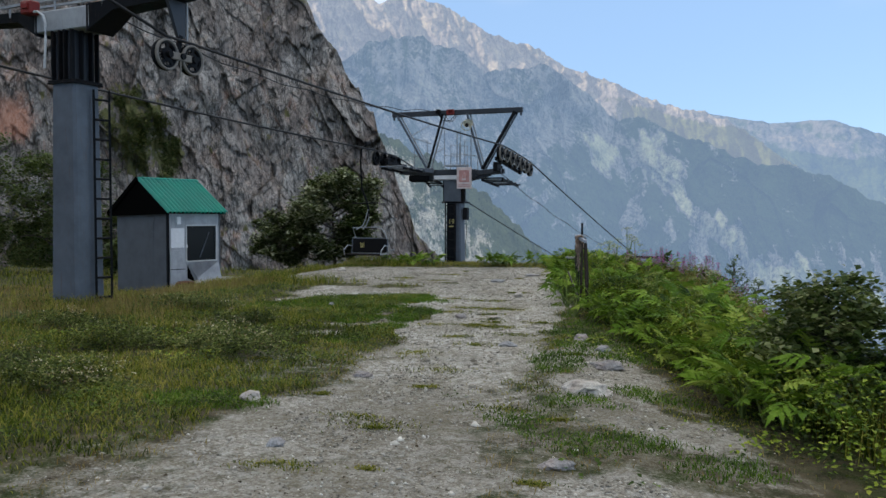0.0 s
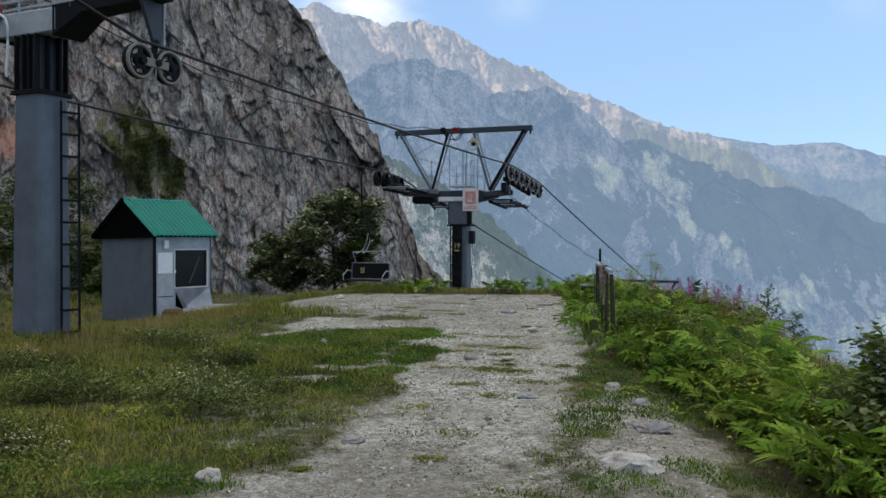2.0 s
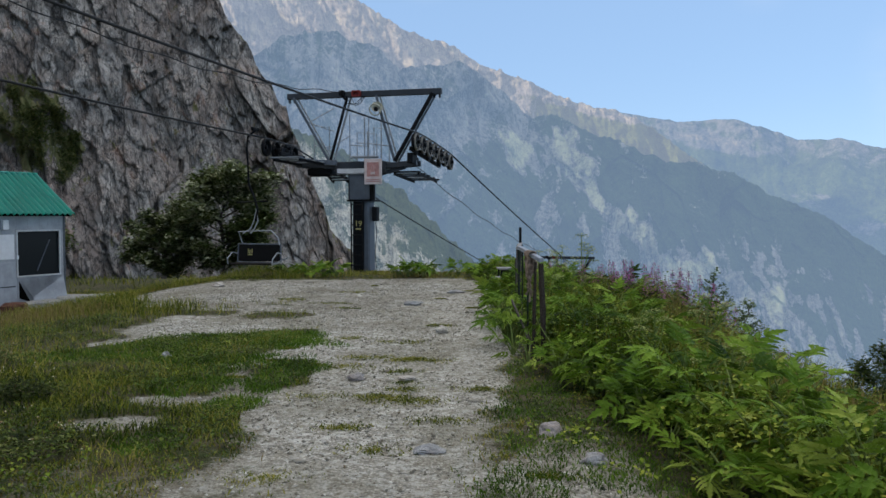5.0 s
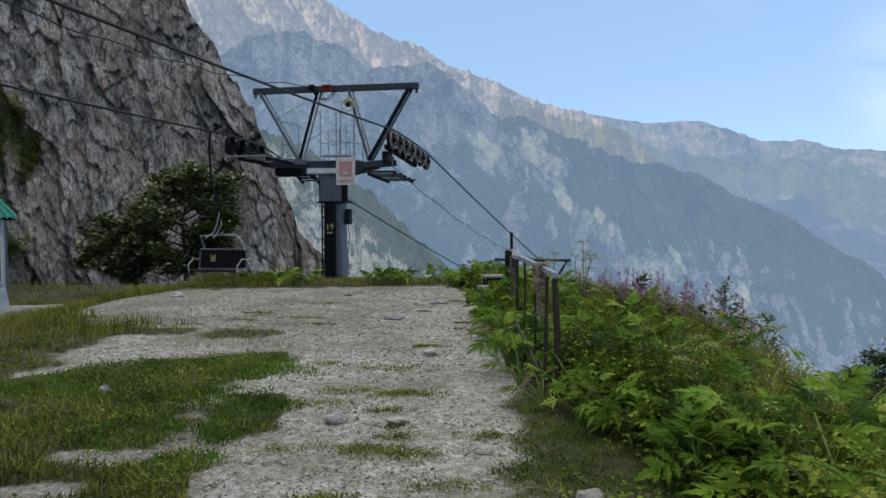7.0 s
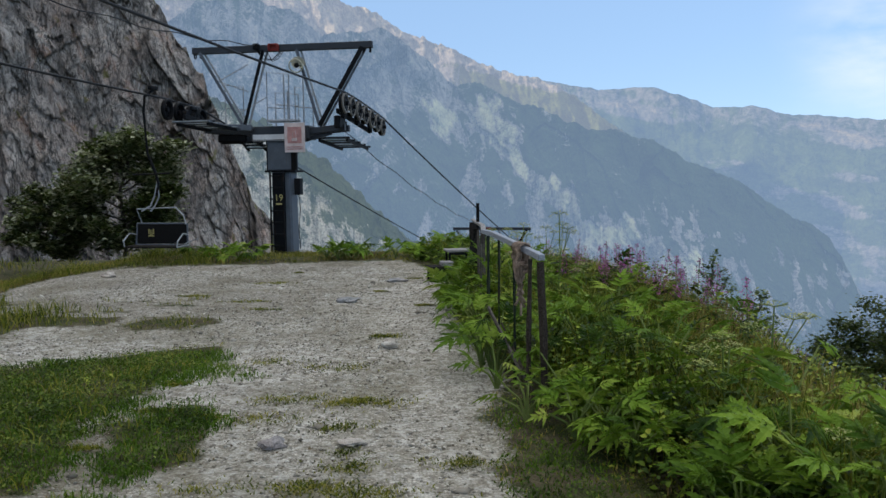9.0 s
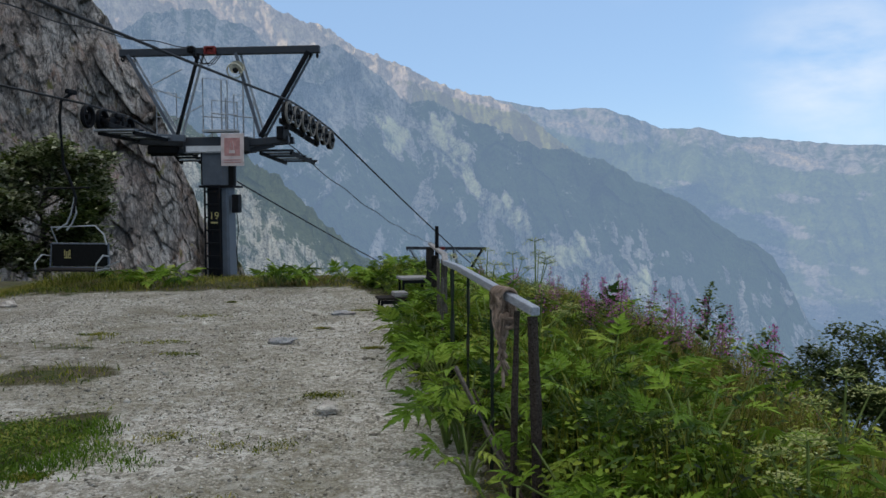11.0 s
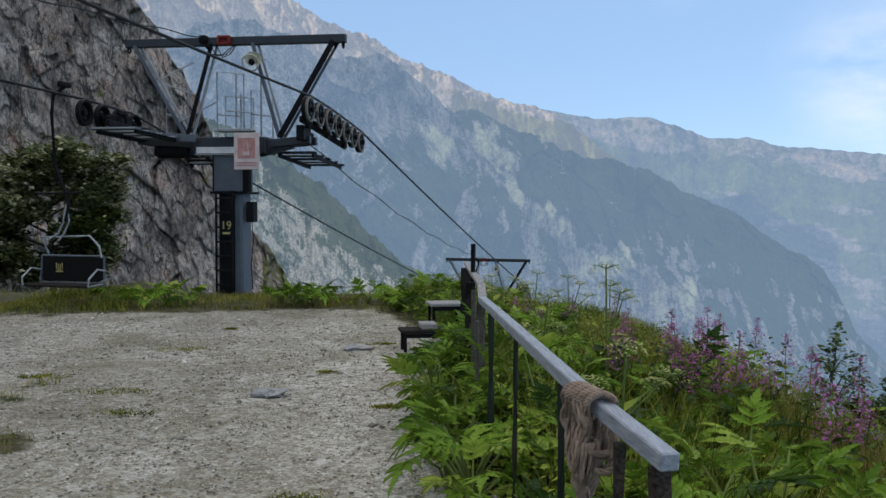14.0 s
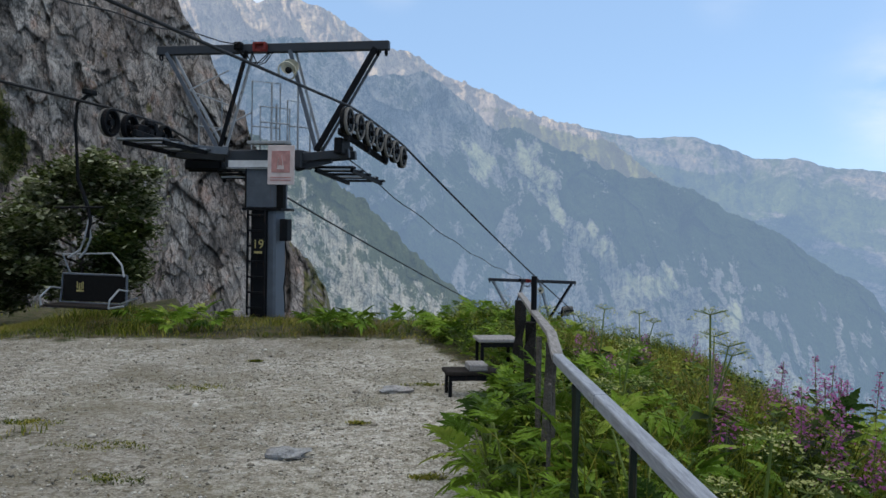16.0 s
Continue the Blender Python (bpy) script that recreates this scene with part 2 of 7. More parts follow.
def rock_material(name, pale, mid_c, dark, size, moss=True, crack=1.0):
    """Fractured rock: joints, streaks, lichen and plants on ledges. size: metres of the largest blocks."""
    k = Mat(name, 0.9, 0.0, 0.2)
    w = k.coord((1 / size, 1 / size, 0.55 / size), (0.0, 0.35, 0.2), world_space=True)
    warp = k.noise(1.6, 6, 0.6, w)
    a, b, c3 = k.noise(0.8, 6, 0.62, w, 0.5), k.noise(3.5, 7, 0.68, w, 0.6), k.noise(14, 5, 0.7, w)
    vw = k.n.new("ShaderNodeVectorMath")
    vw.operation = "MULTIPLY_ADD"
    k.l.new(warp, vw.inputs[0])
    vw.inputs[1].default_value = (0.9, 0.9, 0.9)
    k.l.new(w, vw.inputs[2])
    j1 = k.voronoi(1.7, vw.outputs[0], "DISTANCE_TO_EDGE")
    cell = k.n.new("ShaderNodeSeparateColor")
    k.l.new(k.voronoi(4.2, vw.outputs[0], "F1", "Color"), cell.inputs["Color"])
    blocks = k.math("ADD", k.math("MULTIPLY", cell.outputs["Red"], 0.28), k.math("MULTIPLY", b, 0.72))
    col = k.ramp(k.math("ADD", k.math("MULTIPLY", a, 0.35), k.math("MULTIPLY", blocks, 0.65)), [(0.30, dark), (0.44, mid_c), (0.62, pale)])
    col = k.mix(k.mask(c3, 0.54, 0.76), col, k.mix(0.5, col, dark))
    slant = k.noise(2.2, 6, 0.7, k.coord((2.2 / size, 2.2 / size, 0.45 / size), (0.0, 0.75, 0.3), world_space=True), 0.8)
    col = k.mix(k.math("MULTIPLY", k.mask(slant, 0.57, 0.68), 0.45 * crack), col, k.mix(0.8, col, dark))
    warm = k.noise(1.1, 4, 0.6, k.coord((1.3 / size, 1.3 / size, 0.9 / size), (0, 0, 1.0), world_space=True))
    col = k.mix(k.math("MULTIPLY", k.mask(warm, 0.42, 0.66), 0.75), col, k.mix(0.6, col, (0.36, 0.25, 0.20)))
    for tilt, turn, thin, deep in ((0.12, 0.2, 0.016, 0.8), (0.75, 0.5, 0.013, 0.7), (-0.55, 0.9, 0.011, 0.6)):
        ln = k.noise(1.5, 5, 0.55, k.coord((3.0 / size, 3.0 / size, 0.55 / size), (0.0, tilt, turn), world_space=True), 0.3)
        dist = k.math("ABSOLUTE", k.math("SUBTRACT", ln, 0.5), 0.0)
        col = k.mix(k.math("MULTIPLY", k.mask(dist, thin, 0.002), deep * crack), col, (0.035, 0.033, 0.031))
    for tilt, turn, thin in ((0.5, 0.3, 0.030), (-0.9, 1.2, 0.026), (1.3, 0.1, 0.022)):
        ln = k.noise(4.2, 4, 0.5, k.coord((2.4 / size, 2.4 / size, 1.1 / size), (0.0, tilt, turn), world_space=True), 0.9)
        dist = k.math("ABSOLUTE", k.math("SUBTRACT", ln, 0.5), 0.0)
        col = k.mix(k.math("MULTIPLY", k.mask(dist, thin, 0.006), 0.55 * crack), col, k.mix(0.8, col, (0.03, 0.028, 0.027)))
    broken = k.mask(k.noise(2.6, 4, 0.6, w), 0.48, 0.62)
    col = k.mix(k.math("MULTIPLY", k.math("MULTIPLY", k.mask(j1, 0.03, 0.0), broken), 0.8 * crack), col, (0.05, 0.047, 0.043))
    if moss:
        col = k.mix(k.math("MULTIPLY", k.attr("crack"), 0.85), col, (0.04, 0.038, 0.035))
        rust = k.math("ADD", k.attr("rust"), k.math("MULTIPLY", k.math("SUBTRACT", b, 0.5), 1.8))
        col = k.mix(k.math("MULTIPLY", k.mask(rust, 0.4, 0.8), 0.75), col, k.mix(0.7, col, (0.52, 0.22, 0.13)))
        green = k.math("ADD", k.attr("moss"), k.math("ADD", k.math("MULTIPLY", k.math("SUBTRACT", b, 0.5), 2.6), k.math("MULTIPLY", k.math("SUBTRACT", c3, 0.5), 1.6)))
        leaf = k.ramp(c3, [(0.3, (0.035, 0.045, 0.02)), (0.5, (0.11, 0.115, 0.045)), (0.7, (0.19, 0.16, 0.08))])
        col = k.mix(k.mask(green, 0.45, 0.62), col, leaf)
    k.colour(col)
    h = k.math("ADD", k.math("MULTIPLY", b, 1.0), k.math("ADD", k.math("MULTIPLY", c3, 0.35), k.math("MULTIPLY", slant, 0.25)))
    k.bump(h, 0.7, size * 0.06)
    return k.m


def far_material(name, rock_pale, rock_dark, grass, air, size, veil, rib=0.42):
    """Far slopes seen through a lot of air: rock, turf and woods, the bright haze put in as a share of blue emission.
    """
    k = Mat(name, 0.95, 0.0, 0.1)
    w = k.coord((1 / size, 1 / size, 0.8 / size), (0.0, 0.3, 0.2), world_space=True)
    b, c3, c4 = k.noise(3.0, 8, 0.68, w, 0.6), k.noise(16, 6, 0.7, w), k.noise(46, 4, 0.7, w)
    lay = k.n.new("ShaderNodeAttribute")
    lay.attribute_name = "lay"
    ribs = k.n.new("ShaderNodeMapping")
    ribs.inputs["Scale"].default_value, ribs.inputs["Rotation"].default_value = (1.9 / size, rib / size, 1.0), (0, 0, 0.45)
    k.l.new(lay.outputs["Vector"], ribs.inputs["Vector"])
    gully = k.noise(4.2, 9, 0.70, ribs.outputs["Vector"], 1.2)
    tone = k.math("ADD", k.math("MULTIPLY", gully, 0.40), k.math("ADD", k.math("MULTIPLY", c3, 0.34), k.math("MULTIPLY", c4, 0.26)))
    rock = k.ramp(tone, [(0.41, rock_dark), (0.50, tuple((p + q) / 2 for p, q in zip(rock_pale, rock_dark))), (0.58, rock_pale)])
    turf = k.ramp(k.math("ADD", k.math("MULTIPLY", b, 0.4), k.math("ADD", k.math("MULTIPLY", c3, 0.3), k.math("MULTIPLY", c4, 0.3))), [(0.40, tuple(v * 0.28 for v in grass)), (0.52, tuple(v * 0.65 for v in grass)), (0.64, grass)])
    bare = k.math("ADD", k.attr("bare"), k.math("ADD", k.math("MULTIPLY", k.math("SUBTRACT", b, 0.5), 1.0), k.math("ADD", k.math("MULTIPLY", k.math("SUBTRACT", gully, 0.5), 1.1), k.math("MULTIPLY", k.math("SUBTRACT", c3, 0.5), 0.9))))
    col = k.mix(k.mask(bare, 0.36, 0.62), turf, rock)
    # barest rock tinted bright and warm, standing for sun on its faces
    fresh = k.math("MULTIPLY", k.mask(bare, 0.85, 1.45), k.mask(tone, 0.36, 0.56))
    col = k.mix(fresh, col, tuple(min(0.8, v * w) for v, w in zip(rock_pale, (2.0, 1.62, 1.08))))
    k.colour(col)
    k.bump(k.math("ADD", k.math("ADD", b, gully), k.math("MULTIPLY", c3, 0.5)), 1.0, size * 0.10)
    # haze put into the surface: an even blue glow, mixed in by veil
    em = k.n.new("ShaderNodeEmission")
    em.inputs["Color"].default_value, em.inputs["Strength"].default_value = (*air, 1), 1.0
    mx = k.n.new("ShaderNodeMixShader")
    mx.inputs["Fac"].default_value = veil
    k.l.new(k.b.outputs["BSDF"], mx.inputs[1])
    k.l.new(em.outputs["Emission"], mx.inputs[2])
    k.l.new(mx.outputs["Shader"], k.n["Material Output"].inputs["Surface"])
    return k.m


def roof_material():
    k = Mat("teal_sheet", 0.33, 0.0, 0.6)
    n = k.noise(2.0, 5)
    k.colour(k.mix(k.mask(n, 0.4, 0.8), (0.004, 0.40, 0.31), (0.008, 0.29, 0.235))).bump(k.noise(40, 3), 0.05, 0.003)
    return k.m


M_GROUND = ground_material()
M_CLIFF = rock_material("granite_cliff", (0.47, 0.435, 0.395), (0.255, 0.232, 0.213), (0.045, 0.041, 0.039), 34)
M_STONE = rock_material("field_stone", (0.42, 0.43, 0.44), (0.27, 0.28, 0.29), (0.13, 0.13, 0.135), 0.5, False, 0.35)
# one mountainside in a sunlit and a shaded tint, parted at the shadow boundary
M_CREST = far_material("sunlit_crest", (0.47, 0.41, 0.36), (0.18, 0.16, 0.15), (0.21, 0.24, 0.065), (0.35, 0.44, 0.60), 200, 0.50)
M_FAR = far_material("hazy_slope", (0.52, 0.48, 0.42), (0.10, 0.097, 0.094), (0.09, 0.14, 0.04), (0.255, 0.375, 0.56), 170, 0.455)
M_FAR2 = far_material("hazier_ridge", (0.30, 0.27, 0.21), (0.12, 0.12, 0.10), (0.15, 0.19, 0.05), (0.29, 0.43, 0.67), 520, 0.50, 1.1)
# pale rock, pushed paler and warmer for sunlight on the spur
M_SPUR = far_material("sunlit_pale_spur", (0.86, 0.77, 0.62), (0.08, 0.072, 0.06), (0.13, 0.155, 0.055), (0.27, 0.39, 0.52), 60, 0.25)
M_SIDE = rock_material("valley_side_rock", (0.3, 0.29, 0.27), (0.18, 0.17, 0.15), (0.08, 0.08, 0.07), 120, False)
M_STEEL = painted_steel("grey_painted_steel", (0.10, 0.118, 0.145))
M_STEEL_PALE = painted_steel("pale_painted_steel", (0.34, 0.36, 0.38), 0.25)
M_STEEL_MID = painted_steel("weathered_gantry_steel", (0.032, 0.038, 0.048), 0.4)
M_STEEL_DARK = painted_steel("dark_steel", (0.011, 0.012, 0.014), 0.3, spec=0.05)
M_TYRE = plain("worn_grey_tyre", (0.20, 0.185, 0.165), 0.8)
M_RUBBER = plain("black_rubber", (0.01, 0.01, 0.01), 0.8, spec=0.1)
M_ROPE_STEEL = plain("steel_rope", (0.022, 0.022, 0.024), 0.55, 0.4, 0.3, 30)
M_RED = plain("faded_red_paint", (0.19, 0.018, 0.014), 0.5)
M_SIGN = plain("faded_sign_board", (0.62, 0.52, 0.50), 0.6, 0, 0.3, 6)
M_SIGN_RED = plain("faded_sign_print", (0.52, 0.27, 0.25), 0.6, 0, 0.5, 9)
M_YELLOW = plain("yellowed_paint", (0.42, 0.36, 0.14), 0.6)
M_WHITE = plain("chalky_white_paint", (0.62, 0.63, 0.64), 0.7, 0, 0.35, 5)
# grey sheet, darkened in its colour for the gable's shaded side
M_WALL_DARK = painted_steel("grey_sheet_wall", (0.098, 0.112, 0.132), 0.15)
# near-black: shade under the roof and behind the tear put into the colour
M_SHADE_BLACK = plain("shade_black", (0.004, 0.004, 0.004), 0.9, spec=0.0)
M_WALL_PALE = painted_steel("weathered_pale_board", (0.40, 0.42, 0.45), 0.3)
M_ROOF = roof_material()
M_PAPER = plain("white_paper", (0.75, 0.76, 0.78), 0.7, 0, 0.12, 10)
M_CONCRETE = plain("pale_concrete", (0.38, 0.37, 0.35), 0.9, 0, 0.4, 7, 0.4)
M_BROWN = plain("rusty_sheet", (0.12, 0.05, 0.03), 0.8)
M_WOOD_GREY = wood("silvered_wood", (0.36, 0.35, 0.35), (0.13, 0.125, 0.12))
M_WOOD_DARK = wood("dark_damp_wood", (0.04, 0.036, 0.033), (0.010, 0.009, 0.009), 0.9, 0.05)
M_BOARD = wood("weathered_board_wood", (0.15, 0.135, 0.12), (0.04, 0.036, 0.032), 0.9, 0.05)
M_RAIL = wood("worn_grey_painted_wood", (0.355, 0.39, 0.455), (0.17, 0.185, 0.215), 0.55)
M_POST = wood("weathered_post_wood", (0.085, 0.07, 0.06), (0.009, 0.007, 0.006), 0.9, 0.03)
M_GREEN_BAR = painted_steel("dull_green_bar", (0.026, 0.034, 0.026), 0.4, spec=0.1)
M_HEMP = plain("weathered_hemp", (0.36, 0.27, 0.21), 0.95, 0, 0.65, 30, 0.6)
M_BARK = wood("rough_bark", (0.13, 0.11, 0.09), (0.04, 0.034, 0.028), 0.9)
M_HORN = plain("cream_enamel", (0.55, 0.53, 0.42), 0.45)
glass_k = Mat("dark_window_glass", 0.2, 0.0, 0.1)
glass_k.colour((0.015, 0.018, 0.02))
M_GLASS = glass_k.m
M_GRASS = foliage("meadow_grass", [(0.25, (0.012, 0.022, 0.004)), (0.40, (0.072, 0.102, 0.010)), (0.56, (0.215, 0.225, 0.026)), (0.78, (0.40, 0.33, 0.085))])
M_MAT = foliage("clover_mat", [(0.22, (0.006, 0.014, 0.003)), (0.42, (0.038, 0.072, 0.008)), (0.6, (0.095, 0.145, 0.018)), (0.8, (0.22, 0.24, 0.05))], through=0.1)
M_LUSH = foliage("fresh_green_turf", [(0.25, (0.018, 0.052, 0.005)), (0.5, (0.068, 0.15, 0.012)), (0.75, (0.16, 0.25, 0.03))])
M_WEEDLEAF = foliage("dark_weed_leaf", [(0.25, (0.006, 0.012, 0.003)), (0.46, (0.035, 0.055, 0.010)), (0.62, (0.12, 0.155, 0.03)), (0.82, (0.30, 0.30, 0.12))])
M_LITTER = foliage("leaf_litter", [(0.25, (0.03, 0.024, 0.016)), (0.5, (0.075, 0.06, 0.04)), (0.8, (0.19, 0.15, 0.09))], 0.9, through=0.0)
M_HAY = foliage("ripe_grass", [(0.2, (0.15, 0.095, 0.036)), (0.5, (0.27, 0.19, 0.075)), (0.8, (0.39, 0.31, 0.14))], 0.8)
M_HERB = foliage("mixed_herbs", [(0.25, (0.005, 0.013, 0.003)), (0.42, (0.052, 0.092, 0.012)), (0.6, (0.165, 0.235, 0.02)), (0.8, (0.32, 0.35, 0.05))], through=0.12)
M_BIGLEAF = foliage("hogweed_leaf", [(0.22, (0.014, 0.040, 0.004)), (0.40, (0.088, 0.168, 0.014)), (0.60, (0.185, 0.30, 0.030)), (0.88, (0.36, 0.41, 0.08))], 0.45, True, 0.25)
M_STEM = foliage("green_stem", [(0.2, (0.09, 0.14, 0.035)), (0.8, (0.19, 0.23, 0.07))], 0.6, True, 0.0)
M_FIRE = foliage("magenta_petals", [(0.2, (0.20, 0.05, 0.16)), (0.5, (0.36, 0.09, 0.29)), (0.75, (0.46, 0.15, 0.38)), (0.9, (0.42, 0.27, 0.36))], 0.6)
M_UMBEL = foliage("yellow_green_umbel", [(0.2, (0.26, 0.30, 0.09)), (0.8, (0.50, 0.50, 0.24))], 0.7)
M_SAPLING = foliage("pale_sapling_leaf", [(0.2, (0.03, 0.06, 0.02)), (0.5, (0.09, 0.14, 0.05)), (0.8, (0.25, 0.29, 0.14))])
M_BUSH = foliage("dark_bush_leaf", [(0.2, (0.016, 0.030, 0.010)), (0.42, (0.036, 0.054, 0.016)), (0.56, (0.105, 0.125, 0.05)), (0.70, (0.36, 0.37, 0.25))])
M_WILLOW = foliage("dark_willow_leaf", [(0.2, (0.012, 0.026, 0.006)), (0.45, (0.045, 0.075, 0.02)), (0.65, (0.11, 0.14, 0.045)), (0.8, (0.24, 0.26, 0.12))])
M_TREE = foliage("shaded_tree_leaf", [(0.25, (0.014, 0.028, 0.008)), (0.5, (0.045, 0.07, 0.02)), (0.75, (0.12, 0.14, 0.05))])
M_SCRUB = foliage("cliff_scrub_leaf", [(0.25, (0.03, 0.05, 0.018)), (0.5, (0.09, 0.12, 0.035)), (0.7, (0.20, 0.19, 0.07))], through=0.1)
M_WEED = foliage("brown_weed_heads", [(0.25, (0.08, 0.04, 0.02)), (0.46, (0.26, 0.17, 0.09)), (0.62, (0.66, 0.60, 0.42))], 0.8)
k_peb = Mat("loose_pebbles", 0.9, 0.0, 0.2)
k_peb.colour(k_peb.ramp(k_peb.island(), [(0.0, (0.15, 0.137, 0.112)), (0.3, (0.24, 0.22, 0.185)), (0.6, (0.31, 0.29, 0.245)), (0.88, (0.48, 0.455, 0.40)), (1.0, (0.72, 0.70, 0.64))])).bump(k_peb.noise(90, 3), 0.3, 0.004)
M_PEBBLE = k_peb.m


# ---- helpers for shapes ----
rng = np.random.default_rng(7)


def part(name, bm, material, parent, label="", smooth=False):
    """Links a bmesh (or a mesh) as one mesh object under a thing or a part."""
    if isinstance(bm, bpy.types.Mesh):
        me = bm
    else:
        me = bpy.data.meshes.new(name)
        bm.to_mesh(me)
        bm.free()
        me.materials.append(material)
        if smooth:
            me.polygons.foreach_set("use_smooth", [True] * len(me.polygons))
    ob = new(name, me)
    ob.parent = parent
    return tagged(ob, label)


def thing(name, m, label, category, group=""):
    ob = new(name)
    ob.matrix_basis = m
    ob.empty_display_size = 0.2
    return tagged(ob, label, category, group, "thing")


def array_mesh(name, verts, faces, material, smooth=False):
    """A mesh from numpy arrays; faces all of one size."""
    me = bpy.data.meshes.new(name)
    verts, faces = np.asarray(verts, np.float32), np.asarray(faces, np.int32)
    n, k = faces.shape
    me.vertices.add(len(verts))
    me.vertices.foreach_set("co", verts.ravel())
    me.loops.add(n * k)
    me.loops.foreach_set("vertex_index", faces.ravel())
    me.polygons.add(n)
    me.polygons.foreach_set("loop_start", np.arange(0, n * k, k, dtype=np.int32))
    me.polygons.foreach_set("loop_total", np.full(n, k, np.int32))
    if smooth:
        me.polygons.foreach_set("use_smooth", np.ones(n, bool))
    me.update(calc_edges=True)
    me.materials.append(material)
    return me


def box(bm, c, size, bevel=0.0, m=Matrix()):
    r = bmesh.ops.create_cube(bm, size=1.0, matrix=m @ Matrix.Translation(c) @ Matrix.Diagonal((*size, 1)))
    if bevel:
        edges = list({e for v in r["verts"] for e in v.link_edges})
        bmesh.ops.bevel(bm, geom=edges, offset=bevel, segments=1, affect="EDGES")
    return bm


def along(a, b):
    a, b = Vector(a), Vector(b)
    return Matrix.Translation((a + b) / 2) @ (b - a).to_track_quat("Z", "Y").to_matrix().to_4x4(), (b - a).length


def beam(bm, a, b, w, h, bevel=0.0):
    m, length = along(a, b)
    return box(bm, (0, 0, 0), (w, h, length), bevel, m)


def rod(bm, a, b, r, n=8, r2=None):
    m, length = along(a, b)
    bmesh.ops.create_cone(bm, cap_ends=True, segments=n, radius1=r, radius2=r if r2 is None else r2, depth=length, matrix=m)
    return bm


def tube(bm, pts, r, n=6):
    pts = [Vector(p) for p in pts]
    rings = []
    for i, p in enumerate(pts):
        d = (pts[min(i + 1, len(pts) - 1)] - pts[max(i - 1, 0)]).normalized()
        q = d.to_track_quat("Z", "Y")
        rad = r[i] if isinstance(r, (list, tuple)) else r
        rings.append([bm.verts.new(p + q @ Vector((rad * math.cos(6.2832 * j / n), rad * math.sin(6.2832 * j / n), 0))) for j in range(n)])
    for a, b in zip(rings, rings[1:]):
        for j in range(n):
            bm.faces.new((a[j], a[(j + 1) % n], b[(j + 1) % n], b[j]))
    bm.faces.new(rings[0][::-1])
    bm.faces.new(rings[-1])
    return bm


def ring(bm, c, axis, r, tube_r, n=24, k=6, flat=1.0):
    """A torus round c."""
    q = Vector(axis).to_track_quat("Z", "Y")
    rows = []
    for i in range(n):
        a = 6.28319 * i / n
        row = []
        for j in range(k):
            b = 6.28319 * j / k
            rr = r + tube_r * math.cos(b)
            row.append(bm.verts.new(Vector(c) + q @ Vector((rr * math.cos(a), rr * math.sin(a), tube_r * flat * math.sin(b)))))
        rows.append(row)
    for i in range(n):
        for j in range(k):
            bm.faces.new((rows[i][j], rows[(i + 1) % n][j], rows[(i + 1) % n][(j + 1) % k], rows[i][(j + 1) % k]))
    return bm


def lattice(ix, iy, iz):
    h = (ix * 374761393 + iy * 668265263 + iz * 1274126177) & 0x7FFFFFFF
    h = ((h ^ (h >> 13)) * 1103515245) & 0x7FFFFFFF
    return ((h ^ (h >> 16)) & 0xFFFFF) / 0xFFFFF


def vnoise(x, y, z):
    x, y, z = np.broadcast_arrays(x, y, z)
    ix, iy, iz = (np.floor(v).astype(np.int64) for v in (x, y, z))
    fx, fy, fz = x - ix, y - iy, z - iz
    ux, uy, uz = (f * f * (3 - 2 * f) for f in (fx, fy, fz))
    out = 0
    for dx in (0, 1):
        for dy in (0, 1):
            for dz in (0, 1):
                w = (ux if dx else 1 - ux) * (uy if dy else 1 - uy) * (uz if dz else 1 - uz)
                out = out + w * lattice(ix + dx, iy + dy, iz + dz)
    return out


def fbm(x, y, z=0.0, octaves=5, ridged=False):
    s, a, tot = 0, 0.5, 0
    for i in range(octaves):
        v = vnoise(x * 2 ** i + 17.3 * i, y * 2 ** i + 5.1 * i, z * 2 ** i + 9.7 * i)
        if ridged:
            v = 1 - abs(2 * v - 1)
        s, tot, a = s + a * v, tot + a, a * 0.5
    return s / tot


def smooth(a, b, v):
    t = np.clip((v - a) / (b - a), 0, 1)
    return t * t * (3 - 2 * t)


# ---- the ground ----
def veg_edge(y):
    """x at which the rank growth on the bank begins."""
    return np.interp(y, [-8, 0, 3.5, 5.25, 8.7, 10.5, 12, 15, 18, 19.5, 23], [4.2, 3.9, 3.3, 2.8, 2.3, 1.75, 1.6, 1.35, 1.75, 1.95, 1.0])


def ground_z(x, y):
    x, y = np.asarray(x, float), np.asarray(y, float)
    base = np.interp(y, [-200, -60, -8, 3, 14, 17, 20, 26, 36], [-6, -1.5, -0.2, 0.0, 0.24, 0.23, 0.15, 0.10, -0.2])
    base = base - 0.72 * smooth(4.5, 10, -x) * smooth(9, 15.5, y)
    base = base + 0.05 * (fbm(x * 0.45, y * 0.45, 3.0, 3) - 0.5) + 0.03 * (fbm(x * 1.7, y * 1.7, 8.0, 3) - 0.5)
    edge_x = 4.9 + 0.5 * np.sin(y * 0.35)
    edge_y = 26.0 + 11 * smooth(3, 8, -x)
    s = 0.12 * np.clip(x - 2.0, 0, 3.5) + 0.75 * np.clip(x - edge_x, 0, None) + 0.55 * np.clip(y - edge_y, 0, None) + 0.25 * np.clip(-x - 28, 0, None) * smooth(-40, 20, y)
    return base - 1200 * (1 - np.exp(-s / 1200))


